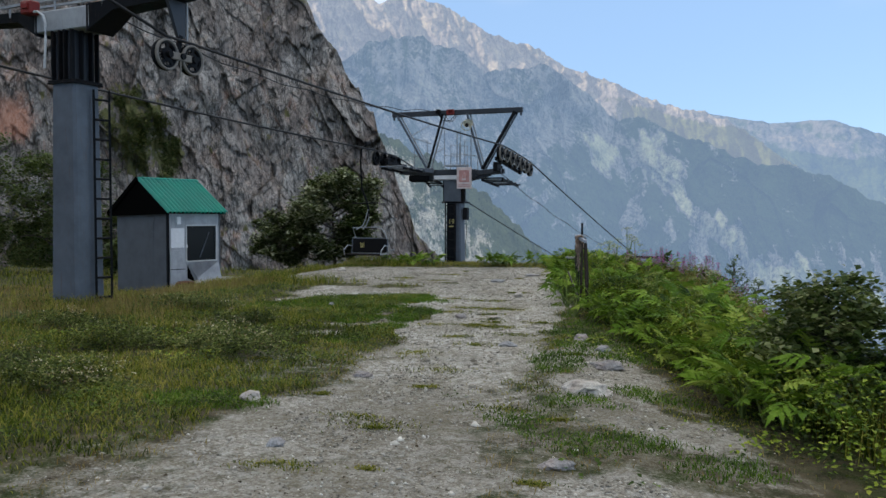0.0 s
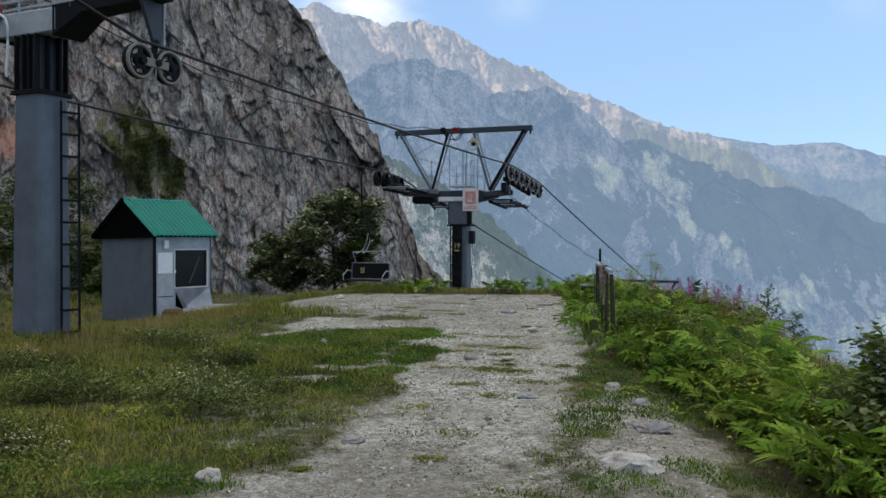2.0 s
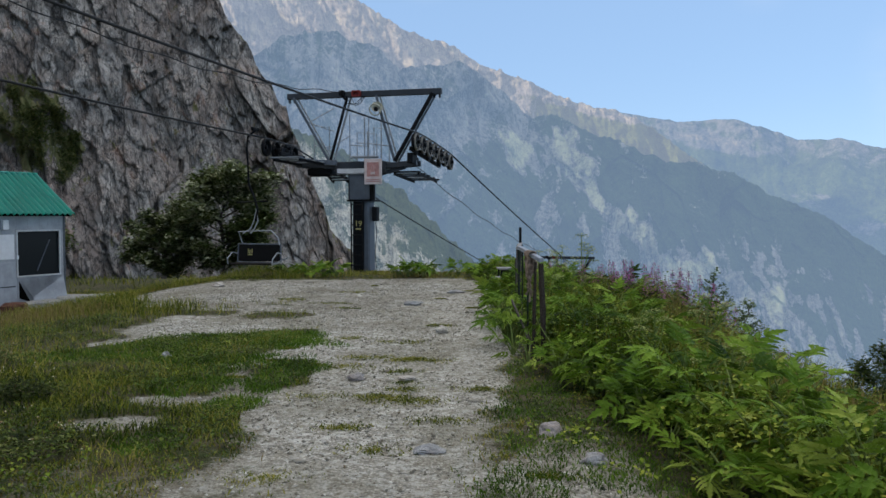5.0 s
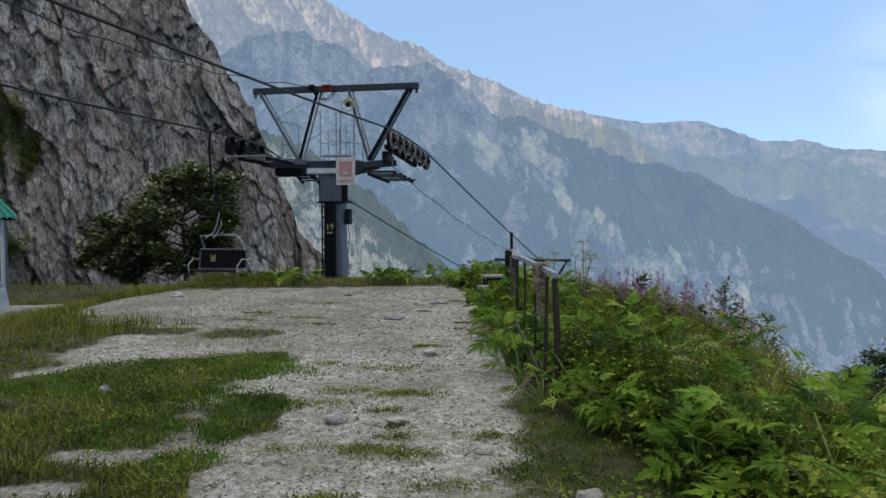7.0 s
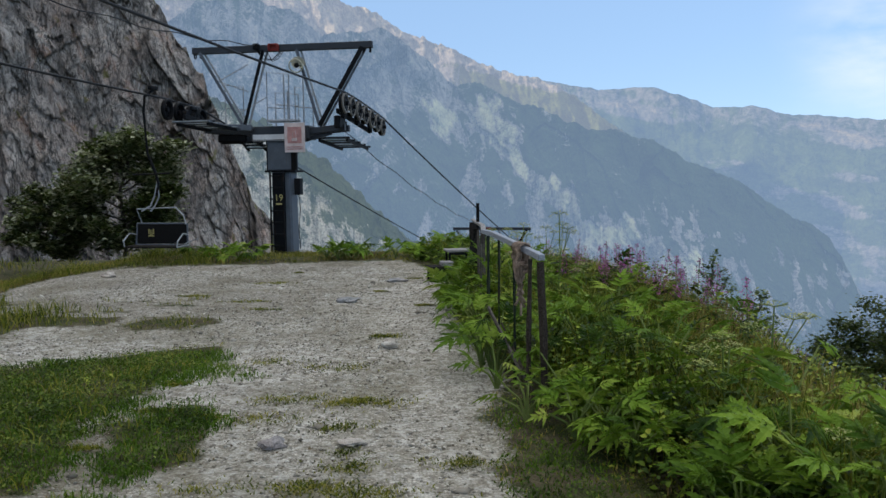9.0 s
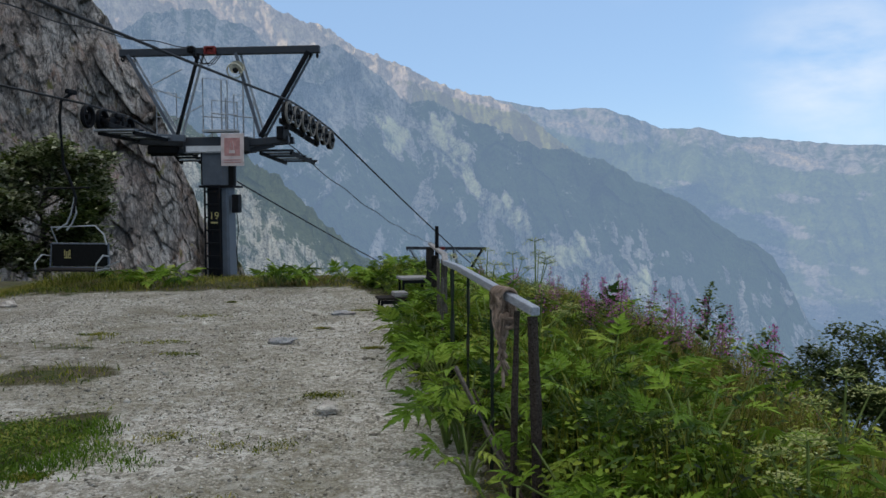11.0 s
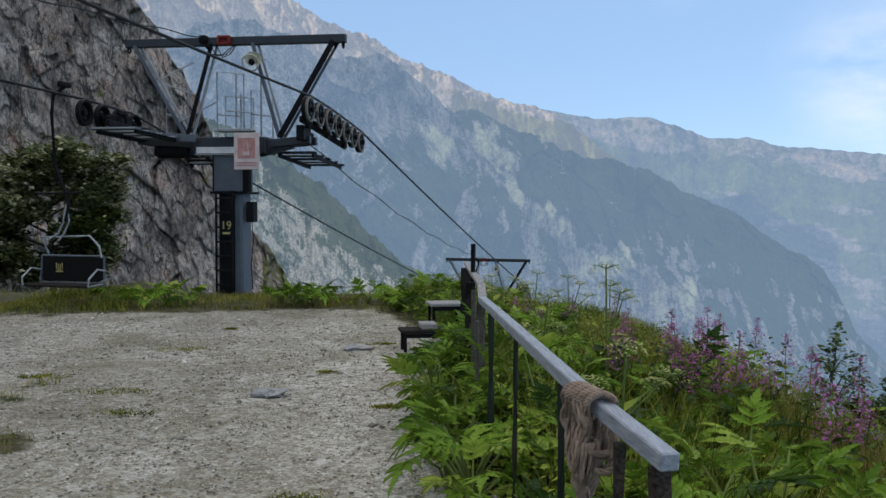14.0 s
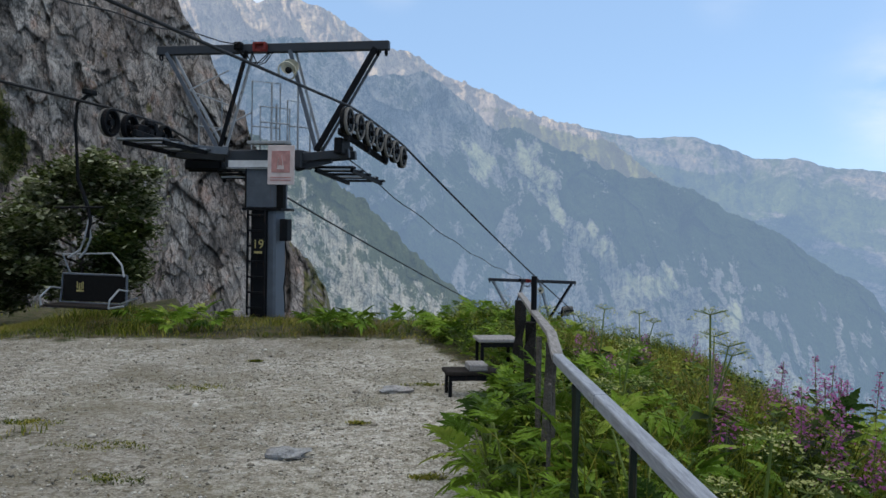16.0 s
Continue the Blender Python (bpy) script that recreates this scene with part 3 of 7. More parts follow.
def oval(x, y, cx, cy, rx, ry, ragged=0.0):
    """1 inside an oval spot, 0 outside it."""
    return 1 - smooth(0.72, 1.22, np.sqrt(((x - cx) / rx) ** 2 + ((y - cy) / ry) ** 2) + ragged)


def path_mask(x, y):
    """1 on the bare gravel, 0 in the turf."""
    x, y = np.asarray(x, float), np.asarray(y, float)
    left = np.interp(y, [-60, -6, 1.8, 3.4, 4.0, 4.6, 6.1, 8.3, 9.4, 10.4, 11.5, 12.5, 13.0, 13.3, 14.9, 15.2, 16.5, 19, 22.3],
                     [-2.2, -1.6, -1.5, -1.45, -1.02, -0.72, -0.65, -0.78, -1.05, -1.36, -1.14, -0.86, -0.98, -1.4, -2.4, -4.0, -5.0, -6.4, -7.0])
    right = np.interp(y, [-60, -6, 2.2, 5.4, 8.7, 11.4, 15.6, 20, 22.8], [2.4, 1.9, 1.3, 1.3, 1.45, 1.6, 1.4, 1.75, 0.9])
    wob = 0.75 * (fbm(x * 1.1, y * 0.9, 1.0, 4) - 0.5) * 2
    fray = 0.55 * (fbm(x * 3.6, y * 3.0, 12.0, 3) - 0.5) * 2
    rag = 0.9 * (fbm(x * 2.6, y * 2.6, 13.0, 4) - 0.5)
    soft = np.where(y < 8, 0.75, 0.22)
    near = smooth(9.5, 7.5, y)
    sway = np.where(y < 8, 1.0, np.where(y < 14.5, 0.30, 0.6))
    m = smooth(-soft, soft, x - left + wob * sway + fray * 0.7) * smooth(-0.22 - 0.4 * near, 0.22 + 0.4 * near, right - x + wob * (0.35 + 0.35 * near) + fray * (0.3 + 0.5 * near)) * smooth(-0.5, 0.5, 22.9 + 0.06 * x - y + wob)
    # the pale bare patch above the slanting green band, and bare spots in the turf
    slant = y - (13.12 + 0.565 * (x + 0.9))
    pale = smooth(-0.10, 0.16, slant + 0.35 * rag) * smooth(-0.3, 0.3, x + 3.45 + 0.8 * rag) * smooth(0.2, -0.2, y - (14.75 + 0.25 * (x + 2.7)) + 0.6 * rag) * (x < 0)
    bare = np.maximum.reduce([oval(x, y, -1.55, 9.0, 0.42, 0.22, rag), oval(x, y, -1.12, 9.75, 0.16, 0.55, rag), oval(x, y, -1.7, 8.25, 0.40, 0.26, rag) * 0.8])
    verge = smooth(1.0, 1.5, x) * smooth(0.1, -0.3, x - veg_edge(y)) * smooth(9.5, 6.5, y) * (0.35 + 0.6 * smooth(0.40, 0.62, fbm(x * 1.5, y * 1.2, 81.0, 4)))
    near_left = 0.36 * smooth(-3.2, -1.4, x) * smooth(1.4, 0.0, x) * smooth(5.0, 2.5, y)
    near_left = np.maximum(near_left, 0.36 * oval(x, y, -1.45, 6.3, 0.9, 1.2, rag))
    grassy = np.maximum.reduce([oval(x, y, -0.78, 10.1, 0.36, 0.72, rag), oval(x, y, -1.8, 14.4, 0.66, 0.46, rag), oval(x, y, -3.3, 14.6, 0.75, 0.32, rag),
                                0.7 * smooth(0.52, 0.64, fbm(x * 1.3, y * 2.2, 83.0, 4)) * smooth(14.6, 15.4, y) * smooth(17.5, 15.8, y) * smooth(-0.8, -1.8, x)])
    m = m * (1 - 0.30 * smooth(9, 5, y) * smooth(0.42, 0.58, fbm(x * 0.8, y * 0.5, 7.0, 4)))
    return np.clip(np.maximum.reduce([m, pale, bare, verge, near_left]) - 0.9 * grassy, 0, 1)


def ground_sheet():
    def axis(lo, hi, step, far):
        fine = np.arange(lo, hi + 1e-6, step)
        out = [step]
        while sum(out) < far:
            out.append(out[-1] * 1.13)
        grow = np.cumsum(out)
        return np.concatenate([lo - grow[::-1], fine, hi + grow])
    gx, gy = axis(-12.0, 6.5, 0.085, 4600), axis(-3.5, 25.0, 0.095, 4600)
    X, Y = np.meshgrid(gx, gy)
    Z = ground_z(X, Y)
    g = path_mask(X, Y)
    Z = Z + 0.035 * (fbm(X * 5, Y * 5, 2.0, 3) - 0.5) - 0.02 * g
    nx, ny = len(gx), len(gy)
    idx = np.arange(nx * ny).reshape(ny, nx)
    faces = np.stack([idx[:-1, :-1], idx[:-1, 1:], idx[1:, 1:], idx[1:, :-1]], -1).reshape(-1, 4)
    me = array_mesh("ground", np.stack([X, Y, Z], -1).reshape(-1, 3), faces, M_GROUND, True)
    me.attributes.new("gravel", "FLOAT", "POINT").data.foreach_set("value", g.ravel().astype(np.float32))
    me.attributes.new("worn", "FLOAT", "POINT").data.foreach_set("value", (np.maximum(smooth(0.0, 2.6, 9.0 + 3.0 * smooth(-0.2, -1.0, X) - Y) * (1 - 0.35 * smooth(3.5, 8.5, Y)), np.maximum(0.75 * smooth(13, 16, Y) * smooth(0.8, -1.2, X), np.maximum(smooth(1.0, 1.6, X) * smooth(10, 8, Y), 0.20 * smooth(0.9, -0.2, X)))) * (0.45 + 0.25 * smooth(6.0, 3.5, Y) + (0.55 - 0.25 * smooth(6.0, 3.5, Y)) * smooth(0.35, 0.6, fbm(X * 0.7, Y * 0.5, 15.0, 4)))).ravel().astype(np.float32))
    return tagged(new("ground", me), "worn gravel track and turf on a mountain shoulder", "ground", "", "structure")


ground_sheet()

# ---- cliff and mountains, laid out by bearing and elevation from the track ----
EYE = (1.2, 4.0, 1.8)


def set_attr(me, name, v):
    me.attributes.new(name, "FLOAT", "POINT").data.foreach_set("value", np.ascontiguousarray(v, np.float32).ravel())


def facets(u, v, cell, seed):
    """Blocky relief: every cell of a jittered grid is a plane of its own height and tilt. Returns the height (-1..1) and the nearness to a joint."""
    u, v = u / cell, v / (cell * 2.1) + 0.40 * u / cell
    iu, iv = np.floor(u).astype(np.int64), np.floor(v).astype(np.int64)
    best, second, out = np.full(u.shape, 9.0), np.full(u.shape, 9.0), np.zeros(u.shape)
    for du in (-1, 0, 1):
        for dv in (-1, 0, 1):
            cu, cv = iu + du, iv + dv
            pu, pv = cu + lattice(cu, cv, cu * 0 + seed), cv + lattice(cu, cv, cu * 0 + seed + 1)
            d = np.abs(u - pu) * 0.9 + np.abs(v - pv)
            h = 1.2 * (lattice(cu, cv, cu * 0 + seed + 2) - 0.5) + (u - pu) * 1.4 * (lattice(cu, cv, cu * 0 + seed + 3) - 0.4) + (v - pv) * 1.6 * (lattice(cu, cv, cu * 0 + seed + 4) - 0.5)
            near = d < best
            second = np.where(near, best, np.minimum(second, d))
            out, best = np.where(near, h, out), np.where(near, d, best)
    return out, smooth(0.10, 0.0, second - best)


def polar_face(name, b0, b1, step, top, low, r_low, r_high, relief, rugged, material, back=1.3, seed=0.0, crag=0.35, blocks=(), stretch=1.5):
    """A rock face or mountainside: bearings b0..b1 (degrees, clockwise from +y), from the elevation low up to top(bearing)."""
    bs = np.arange(b0, b1 + 1e-6, step)
    span = 32.0
    rows = int(span / step * 0.8)
    s = np.linspace(0, 1, rows)
    B, S = np.meshgrid(bs, s)
    T = top(B) + crag * 2 * (fbm(B * 0.9 + seed, seed, 4.0, 5, True) - 0.55) + crag * 0.6 * (fbm(B * 5, seed, 1.0, 3) - 0.5)
    E = np.where(S < 0.08, low + (-15 - low) * S / 0.08, -15 + (T + 15) * (S - 0.08) / 0.92)
    R = r_low + (r_high - r_low) * S ** 1.2
    km = R * np.tan(np.radians(E))
    ax = np.radians(B) * (r_low + r_high) / 2
    for scale, amp in rugged:
        R = R + relief * amp * (fbm(ax / scale + 0.35 * km / scale + seed, km / (scale * stretch), seed + scale, 4, True) - 0.5)
    joint = np.zeros(R.shape)
    for i, (cell, amp) in enumerate(blocks):
        wu, wv = cell * 0.5 * (fbm(ax / cell, km / cell, 3.0 + i, 3) - 0.5), cell * 0.5 * (fbm(ax / cell, km / cell, 8.0 + i, 3) - 0.5)
        hgt, jn = facets(ax + wu, km + wv, cell, 100 + 10 * i)
        R = R + amp * hgt
        joint = np.maximum(joint, jn * (1.0 - 0.2 * i) * smooth(0.42, 0.6, fbm(ax / cell / 1.5, km / cell / 1.5, 20.0 + i, 3)))
    joint = np.vstack([joint, joint[-1:]])
    # the far side falls away behind the skyline
    Rb, Eb = R[-1:] * back, np.maximum(E[-1:] - 9, low)
    R, E, B = np.vstack([R, Rb]), np.vstack([E, Eb]), np.vstack([B, B[-1:]])
    br = np.radians(B)
    X, Y, Z = EYE[0] + R * np.sin(br), EYE[1] + R * np.cos(br), EYE[2] + R * np.tan(np.radians(E))
    ny, nx = X.shape
    idx = np.arange(nx * ny).reshape(ny, nx)
    faces = np.stack([idx[:-1, :-1], idx[:-1, 1:], idx[1:, 1:], idx[1:, :-1]], -1).reshape(-1, 4)
    me = array_mesh(name, np.stack([X, Y, Z], -1).reshape(-1, 3), faces, material, False)
    set_attr(me, "crack", joint)
    lay = np.stack([np.vstack([ax, ax[-1:]]), np.vstack([km, km[-1:] - 40]), 0 * B], -1)
    me.attributes.new("lay", "FLOAT_VECTOR", "POINT").data.foreach_set("vector", np.ascontiguousarray(lay, np.float32).ravel())
    return me, B, E, R


def cliff_top(b):
    return np.interp(b, [-62, -40, -30, -24, -20.7, -17.5, -15.2, -13.6, -12.9, -12.5, -11.6, -10.6, -10.0, -9.0, -8.2, -7.5, -6.6, -6.0], [26, 26, 23, 19.5, 16.8, 14.2, 10.6, 7.9, 7.2, 5.4, 3.6, 0.6, -1.2, -2.4, -3.2, -4.5, -7.5, -12])


me, B, E, R = polar_face("cliff", -62, -6.0, 0.062, cliff_top, -34, 330, 385, 1.0, [(80, 20), (24, 4), (7, 1.5)], M_CLIFF, 1.5, 2.0, 0.5, [(30, 6.0), (13, 4.2), (6, 2.4), (2.6, 1.2)])
patch = 1 - smooth(0.4, 1.3, np.sqrt(((B + 28.3 - 0.45 * (5.5 - E)) / 2.4) ** 2 + ((E - 5.3) / 3.4) ** 2)) * (0.35 + 0.9 * fbm(B * 1.3, E * 1.3, 4.0, 4))
patch = np.maximum(patch, 0.8 * smooth(-27, -33, B) * smooth(2.5, 0.0, E))
patch = np.maximum(patch, 0.5 * smooth(1.2, 0.0, cliff_top(B) - E))
patch = np.maximum(patch, 0.75 * smooth(-9.4, -8.6, B))
set_attr(me, "moss", np.clip(patch * 1.4 - 0.32, 0.0, 0.62))
set_attr(me, "rust", np.maximum(0.95 * np.exp(-((B + 35.6) / 1.6) ** 2 - ((E - 6.0) / 1.8) ** 2), 0.30 + 0 * B))
CLIFF_AT = (B, E, R, patch)
tagged(new("cliff", me), "tall fractured grey granite cliff with mossy ledges", "cliff", "", "structure")


def ridge(b):
    return np.interp(b, [-26, -18.5, -16.8, -15.5, -14.1, -12.3, -11.4, -9.8, -8.5, -5.5, -4.8, -2.5, -0.2, 1.9, 3.6, 4.6, 7.3, 9.9, 13.3, 16.9, 19.6, 20.6, 23.1, 25.3, 26.8, 28, 30.5, 36, 48],
                     [16.0, 15.0, 15.5, 15.0, 14.65, 14.15, 14.3, 14.6, 14.2, 12.5, 12.05, 11.6, 10.3, 9.4, 8.7, 8.15, 7.15, 6.6, 6.03, 6.0, 5.05, 4.6, 4.6, 3.9, 3.88, 3.68, 3.4, 3.0, 2.6])


# shadow boundary under the sunlit crest, built as the slope's top edge
def shadow_line(b):
    return np.interp(b, [-27, -18, -14.7, -13, -11.4, -9.7, -8.2, -6.6, -5.2, -4.1, -1.2, 0.7, 1.5, 2.4, 3.9, 5.2, 9.2, 12.6, 14.4, 16.7, 18.9, 22.3, 27.5, 29.7, 34, 40],
                     [7, 8.5, 10.4, 11.8, 11.9, 12.2, 11.4, 11.1, 9.7, 9.8, 10.2, 9.0, 8.5, 7.6, 6.5, 6.5, 4.9, 3.3, 3.3, 2.6, 1.2, -0.3, -3.7, -7.5, -13, -18])


def buttress_line(b):
    return np.interp(b, [-27, -3, 2.0, 4.4, 6.0, 7.4, 9.3, 10.6, 11.6, 12.2, 14, 16.0, 17.0, 18.2, 20, 24, 40], [2, 4.8, 6.2, 5.0, 4.3, 1.6, 0.2, -0.6, -0.8, -3.0, -4.4, -4.2, -3.6, -5.4, -6.0, -10, -20])


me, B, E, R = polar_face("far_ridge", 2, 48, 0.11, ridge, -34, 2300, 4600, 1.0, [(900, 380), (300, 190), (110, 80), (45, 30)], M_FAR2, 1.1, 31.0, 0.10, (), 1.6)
# sunlit pale streaks put in as patches of barer rock
glow = fbm(B * 0.35 + 0.5 * E, E * 0.9, 77.0, 4)
set_attr(me, "bare", 0.10 + 0.42 * smooth(2.6, 0.3, ridge(B) - E) + 0.5 * smooth(0.52, 0.68, glow))
tagged(new("far_ridge", me), "hazy green and rocky mountain ridge across the valley", "mountain", "", "structure")

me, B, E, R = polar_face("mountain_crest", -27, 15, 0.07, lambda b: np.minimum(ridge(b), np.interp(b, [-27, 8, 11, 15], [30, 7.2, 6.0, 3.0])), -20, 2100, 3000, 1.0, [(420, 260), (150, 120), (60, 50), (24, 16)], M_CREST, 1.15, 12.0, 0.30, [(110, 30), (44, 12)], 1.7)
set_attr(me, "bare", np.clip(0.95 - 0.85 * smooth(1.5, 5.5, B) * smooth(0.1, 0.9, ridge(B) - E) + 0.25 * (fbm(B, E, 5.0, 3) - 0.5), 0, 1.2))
tagged(new("mountain_crest", me), "jagged sunlit rock crest of the mountain", "mountain", "", "structure")

me, B, E, R = polar_face("mountain", -27, 38, 0.075, shadow_line, -34, 900, 1500, 1.0, [(360, 200), (120, 115), (45, 44), (18, 15)], M_FAR, 1.06, 43.0, 0.30, [(120, 36), (46, 16)], 2.2)
below = buttress_line(B) + 0.9 * (fbm(B * 0.9, E * 0.5, 66.0, 4, True) - 0.5) - E
bare = 0.32 + 0.20 * smooth(3, 8, E) + 0.26 * smooth(0.48, 0.60, fbm(B * 0.75 + 0.3 * E, E * 0.35, 14.0, 4))
crag = smooth(-0.1, 0.2, below) * (0.45 + 0.55 * smooth(4.0, 0.5, below)) * smooth(3.0, 5.0, B) * smooth(31, 22, B)
bare = bare + 0.85 * crag * smooth(0.40, 0.58, fbm(B * 1.3 + 0.6 * E, E * 0.45, 36.0, 4)) - 0.35 * smooth(0.0, -0.4, below) * smooth(2, 5, B)
bare = bare - 0.42 * smooth(9.5, 6.5, B + 0.5 * E) * smooth(5.0, 1.5, E) * smooth(0.40, 0.56, fbm(B * 0.9 - 0.5 * E, E * 0.5, 27.0, 4))
mottle = fbm(B * 2.6 + 0.9 * E, E * 1.1, 91.0, 4)
# pale rock faces, grazing sunlight put into their colour
sunlit_scar = np.zeros(B.shape)
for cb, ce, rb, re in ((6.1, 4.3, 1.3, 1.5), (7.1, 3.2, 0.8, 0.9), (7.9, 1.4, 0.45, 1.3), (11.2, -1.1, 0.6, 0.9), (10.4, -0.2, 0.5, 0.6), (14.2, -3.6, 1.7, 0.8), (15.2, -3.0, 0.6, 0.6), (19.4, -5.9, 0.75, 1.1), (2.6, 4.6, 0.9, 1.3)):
    sunlit_scar = np.maximum(sunlit_scar, smooth(1.5, 0.45, np.hypot((B - cb + 0.25 * (E - ce)) / rb, (E - ce) / re) + 2.2 * (mottle - 0.5)))
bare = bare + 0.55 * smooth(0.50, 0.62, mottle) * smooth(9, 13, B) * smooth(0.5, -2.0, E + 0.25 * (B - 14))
set_attr(me, "bare", np.maximum(np.clip(bare, -0.1, 1.0), 1.45 * sunlit_scar))
tagged(new("mountain", me), "steep shaded mountainside with gullies in blue haze", "mountain", "", "structure")

me, B, E, R = polar_face("spur", -16, 9, 0.07, lambda b: np.interp(b, [-16, -11.2, -8.2, -5.2, -2.2, 0.8, 4, 9], [6.5, 5.0, 3.6, 1.6, -1.4, -4.2, -7.0, -12]), -34, 620, 1000, 1.0, [(120, 80), (44, 34), (15, 14)], M_SPUR, 1.3, 5.0, 0.55, [(40, 18), (14, 8)])
rocky = np.interp(B, [-16, -10, -8.3, -6.5, -3, 0, 3, 9], [7, 4.2, 1.6, -0.6, -2.6, -4.6, -6.8, -12]) - E
set_attr(me, "bare", 0.05 + 0.80 * smooth(-1.2, 1.4, rocky + 3.5 * (fbm(B * 0.7, E * 0.4, 18.0, 4) - 0.5)) * (0.45 + 0.55 * smooth(0.40, 0.58, fbm(B * 1.7 + 0.5 * E, E * 0.9, 19.0, 4))))
tagged(new("spur", me), "pale broken rock spur with scattered scrub", "mountain", "", "structure")


def side_mountain():
    """The valley side beside and behind the track, out of sight, which keeps the low sun off it."""
    ys = np.linspace(-4200, 2600, 120)
    us = np.linspace(0, 1, 24)
    Y, U = np.meshgrid(ys, us)
    # heights set so the lower slope stays shaded and the crest sunlit
    H = np.interp(Y, [-4200, -1800, 200, 700, 2600], [1780, 1780, 1760, 1500, 1440]) * (1 + 0.10 * (fbm(Y / 420, 0, 2.0, 4) - 0.5))
    X = -2600 - 1700 * U
    Z = -200 + (H + 200) * U + 60 * (fbm(X / 160, Y / 160, 5.0, 4) - 0.5) * smooth(0, 0.2, U)
    ny, nx = X.shape
    idx = np.arange(nx * ny).reshape(ny, nx)
    faces = np.stack([idx[:-1, :-1], idx[:-1, 1:], idx[1:, 1:], idx[1:, :-1]], -1).reshape(-1, 4)
    me = array_mesh("valley_side", np.stack([X, Y, Z], -1).reshape(-1, 3), faces, M_SIDE, True)
    tagged(new("valley_side", me), "unseen mountain flank that keeps the low sun off the track", "mountain", "", "structure")


side_mountain()


# ---- lift towers ----
TURN = -17.0     # the lift line's bearing


def wheel_parts(parent, x, y, z, r=0.25, side=1):
    """One sheave: tyre, rim and hub, its axle across the line."""
    bm = bmesh.new()
    ring(bm, (0, 0, 0), (1, 0, 0), r - 0.022, 0.024, 28, 6, 1.5)
    w = part("sheave", bm, M_TYRE, parent, "worn grey grooved sheave wheel", True)
    w.matrix_basis = pose(x, y, z)
    bm = bmesh.new()
    ring(bm, (-0.05 * side, 0, 0), (1, 0, 0), r - 0.030, 0.034, 24, 6, 1.8)
    ring(bm, (0, 0, 0), (1, 0, 0), r - 0.062, 0.020, 24, 6, 1.0)
    part("rim", bm, M_STEEL_DARK, w, "dark greasy steel rim")
    bm = bmesh.new()
    for i in range(5):
        a = 1.2566 * i + 0.3
        beam(bm, (0.0, 0, 0), (0.0, (r - 0.06) * math.cos(a), (r - 0.06) * math.sin(a)), 0.03, 0.06)
    rod(bm, (-0.025, 0, 0), (0.025, 0, 0), r * 0.46, 16)
    rod(bm, (-0.09, 0, 0), (0.09, 0, 0), 0.055, 10)
    part("hub", bm, M_STEEL_DARK, w)
    return w


def column(parent, half0, half1, z0, z1, name="column"):
    bm = bmesh.new()
    rings = []
    for h, z in ((half0, z0), (half1, z1)):
        c = h * 0.16
        rings.append([bm.verts.new((x, y, z)) for x, y in ((-h + c, -h), (h - c, -h), (h, -h + c), (h, h - c), (h - c, h), (-h + c, h), (-h, h - c), (-h, -h + c))])
    for j in range(8):
        bm.faces.new((rings[0][j], rings[0][(j + 1) % 8], rings[1][(j + 1) % 8], rings[1][j]))
    bm.faces.new(rings[0][::-1])
    bm.faces.new(rings[1])
    return part(name, bm, M_STEEL, parent)


def ladder(parent, a, b, width, across, n):
    """Two stiles from a to b, rungs between them as parts."""
    a, b, across = Vector(a), Vector(b), Vector(across).normalized() * width / 2
    bm = bmesh.new()
    beam(bm, a - across, b - across, 0.035, 0.035)
    beam(bm, a + across, b + across, 0.035, 0.035)
    lad = part("ladder", bm, M_STEEL_DARK, parent, "narrow steel service ladder")
    for i in range(n):
        p = a.lerp(b, (i + 0.5) / n)
        bm = bmesh.new()
        rod(bm, p - across * 1.1, p + across, 0.02, 6)
        part("rung", bm, M_STEEL_DARK, lad)


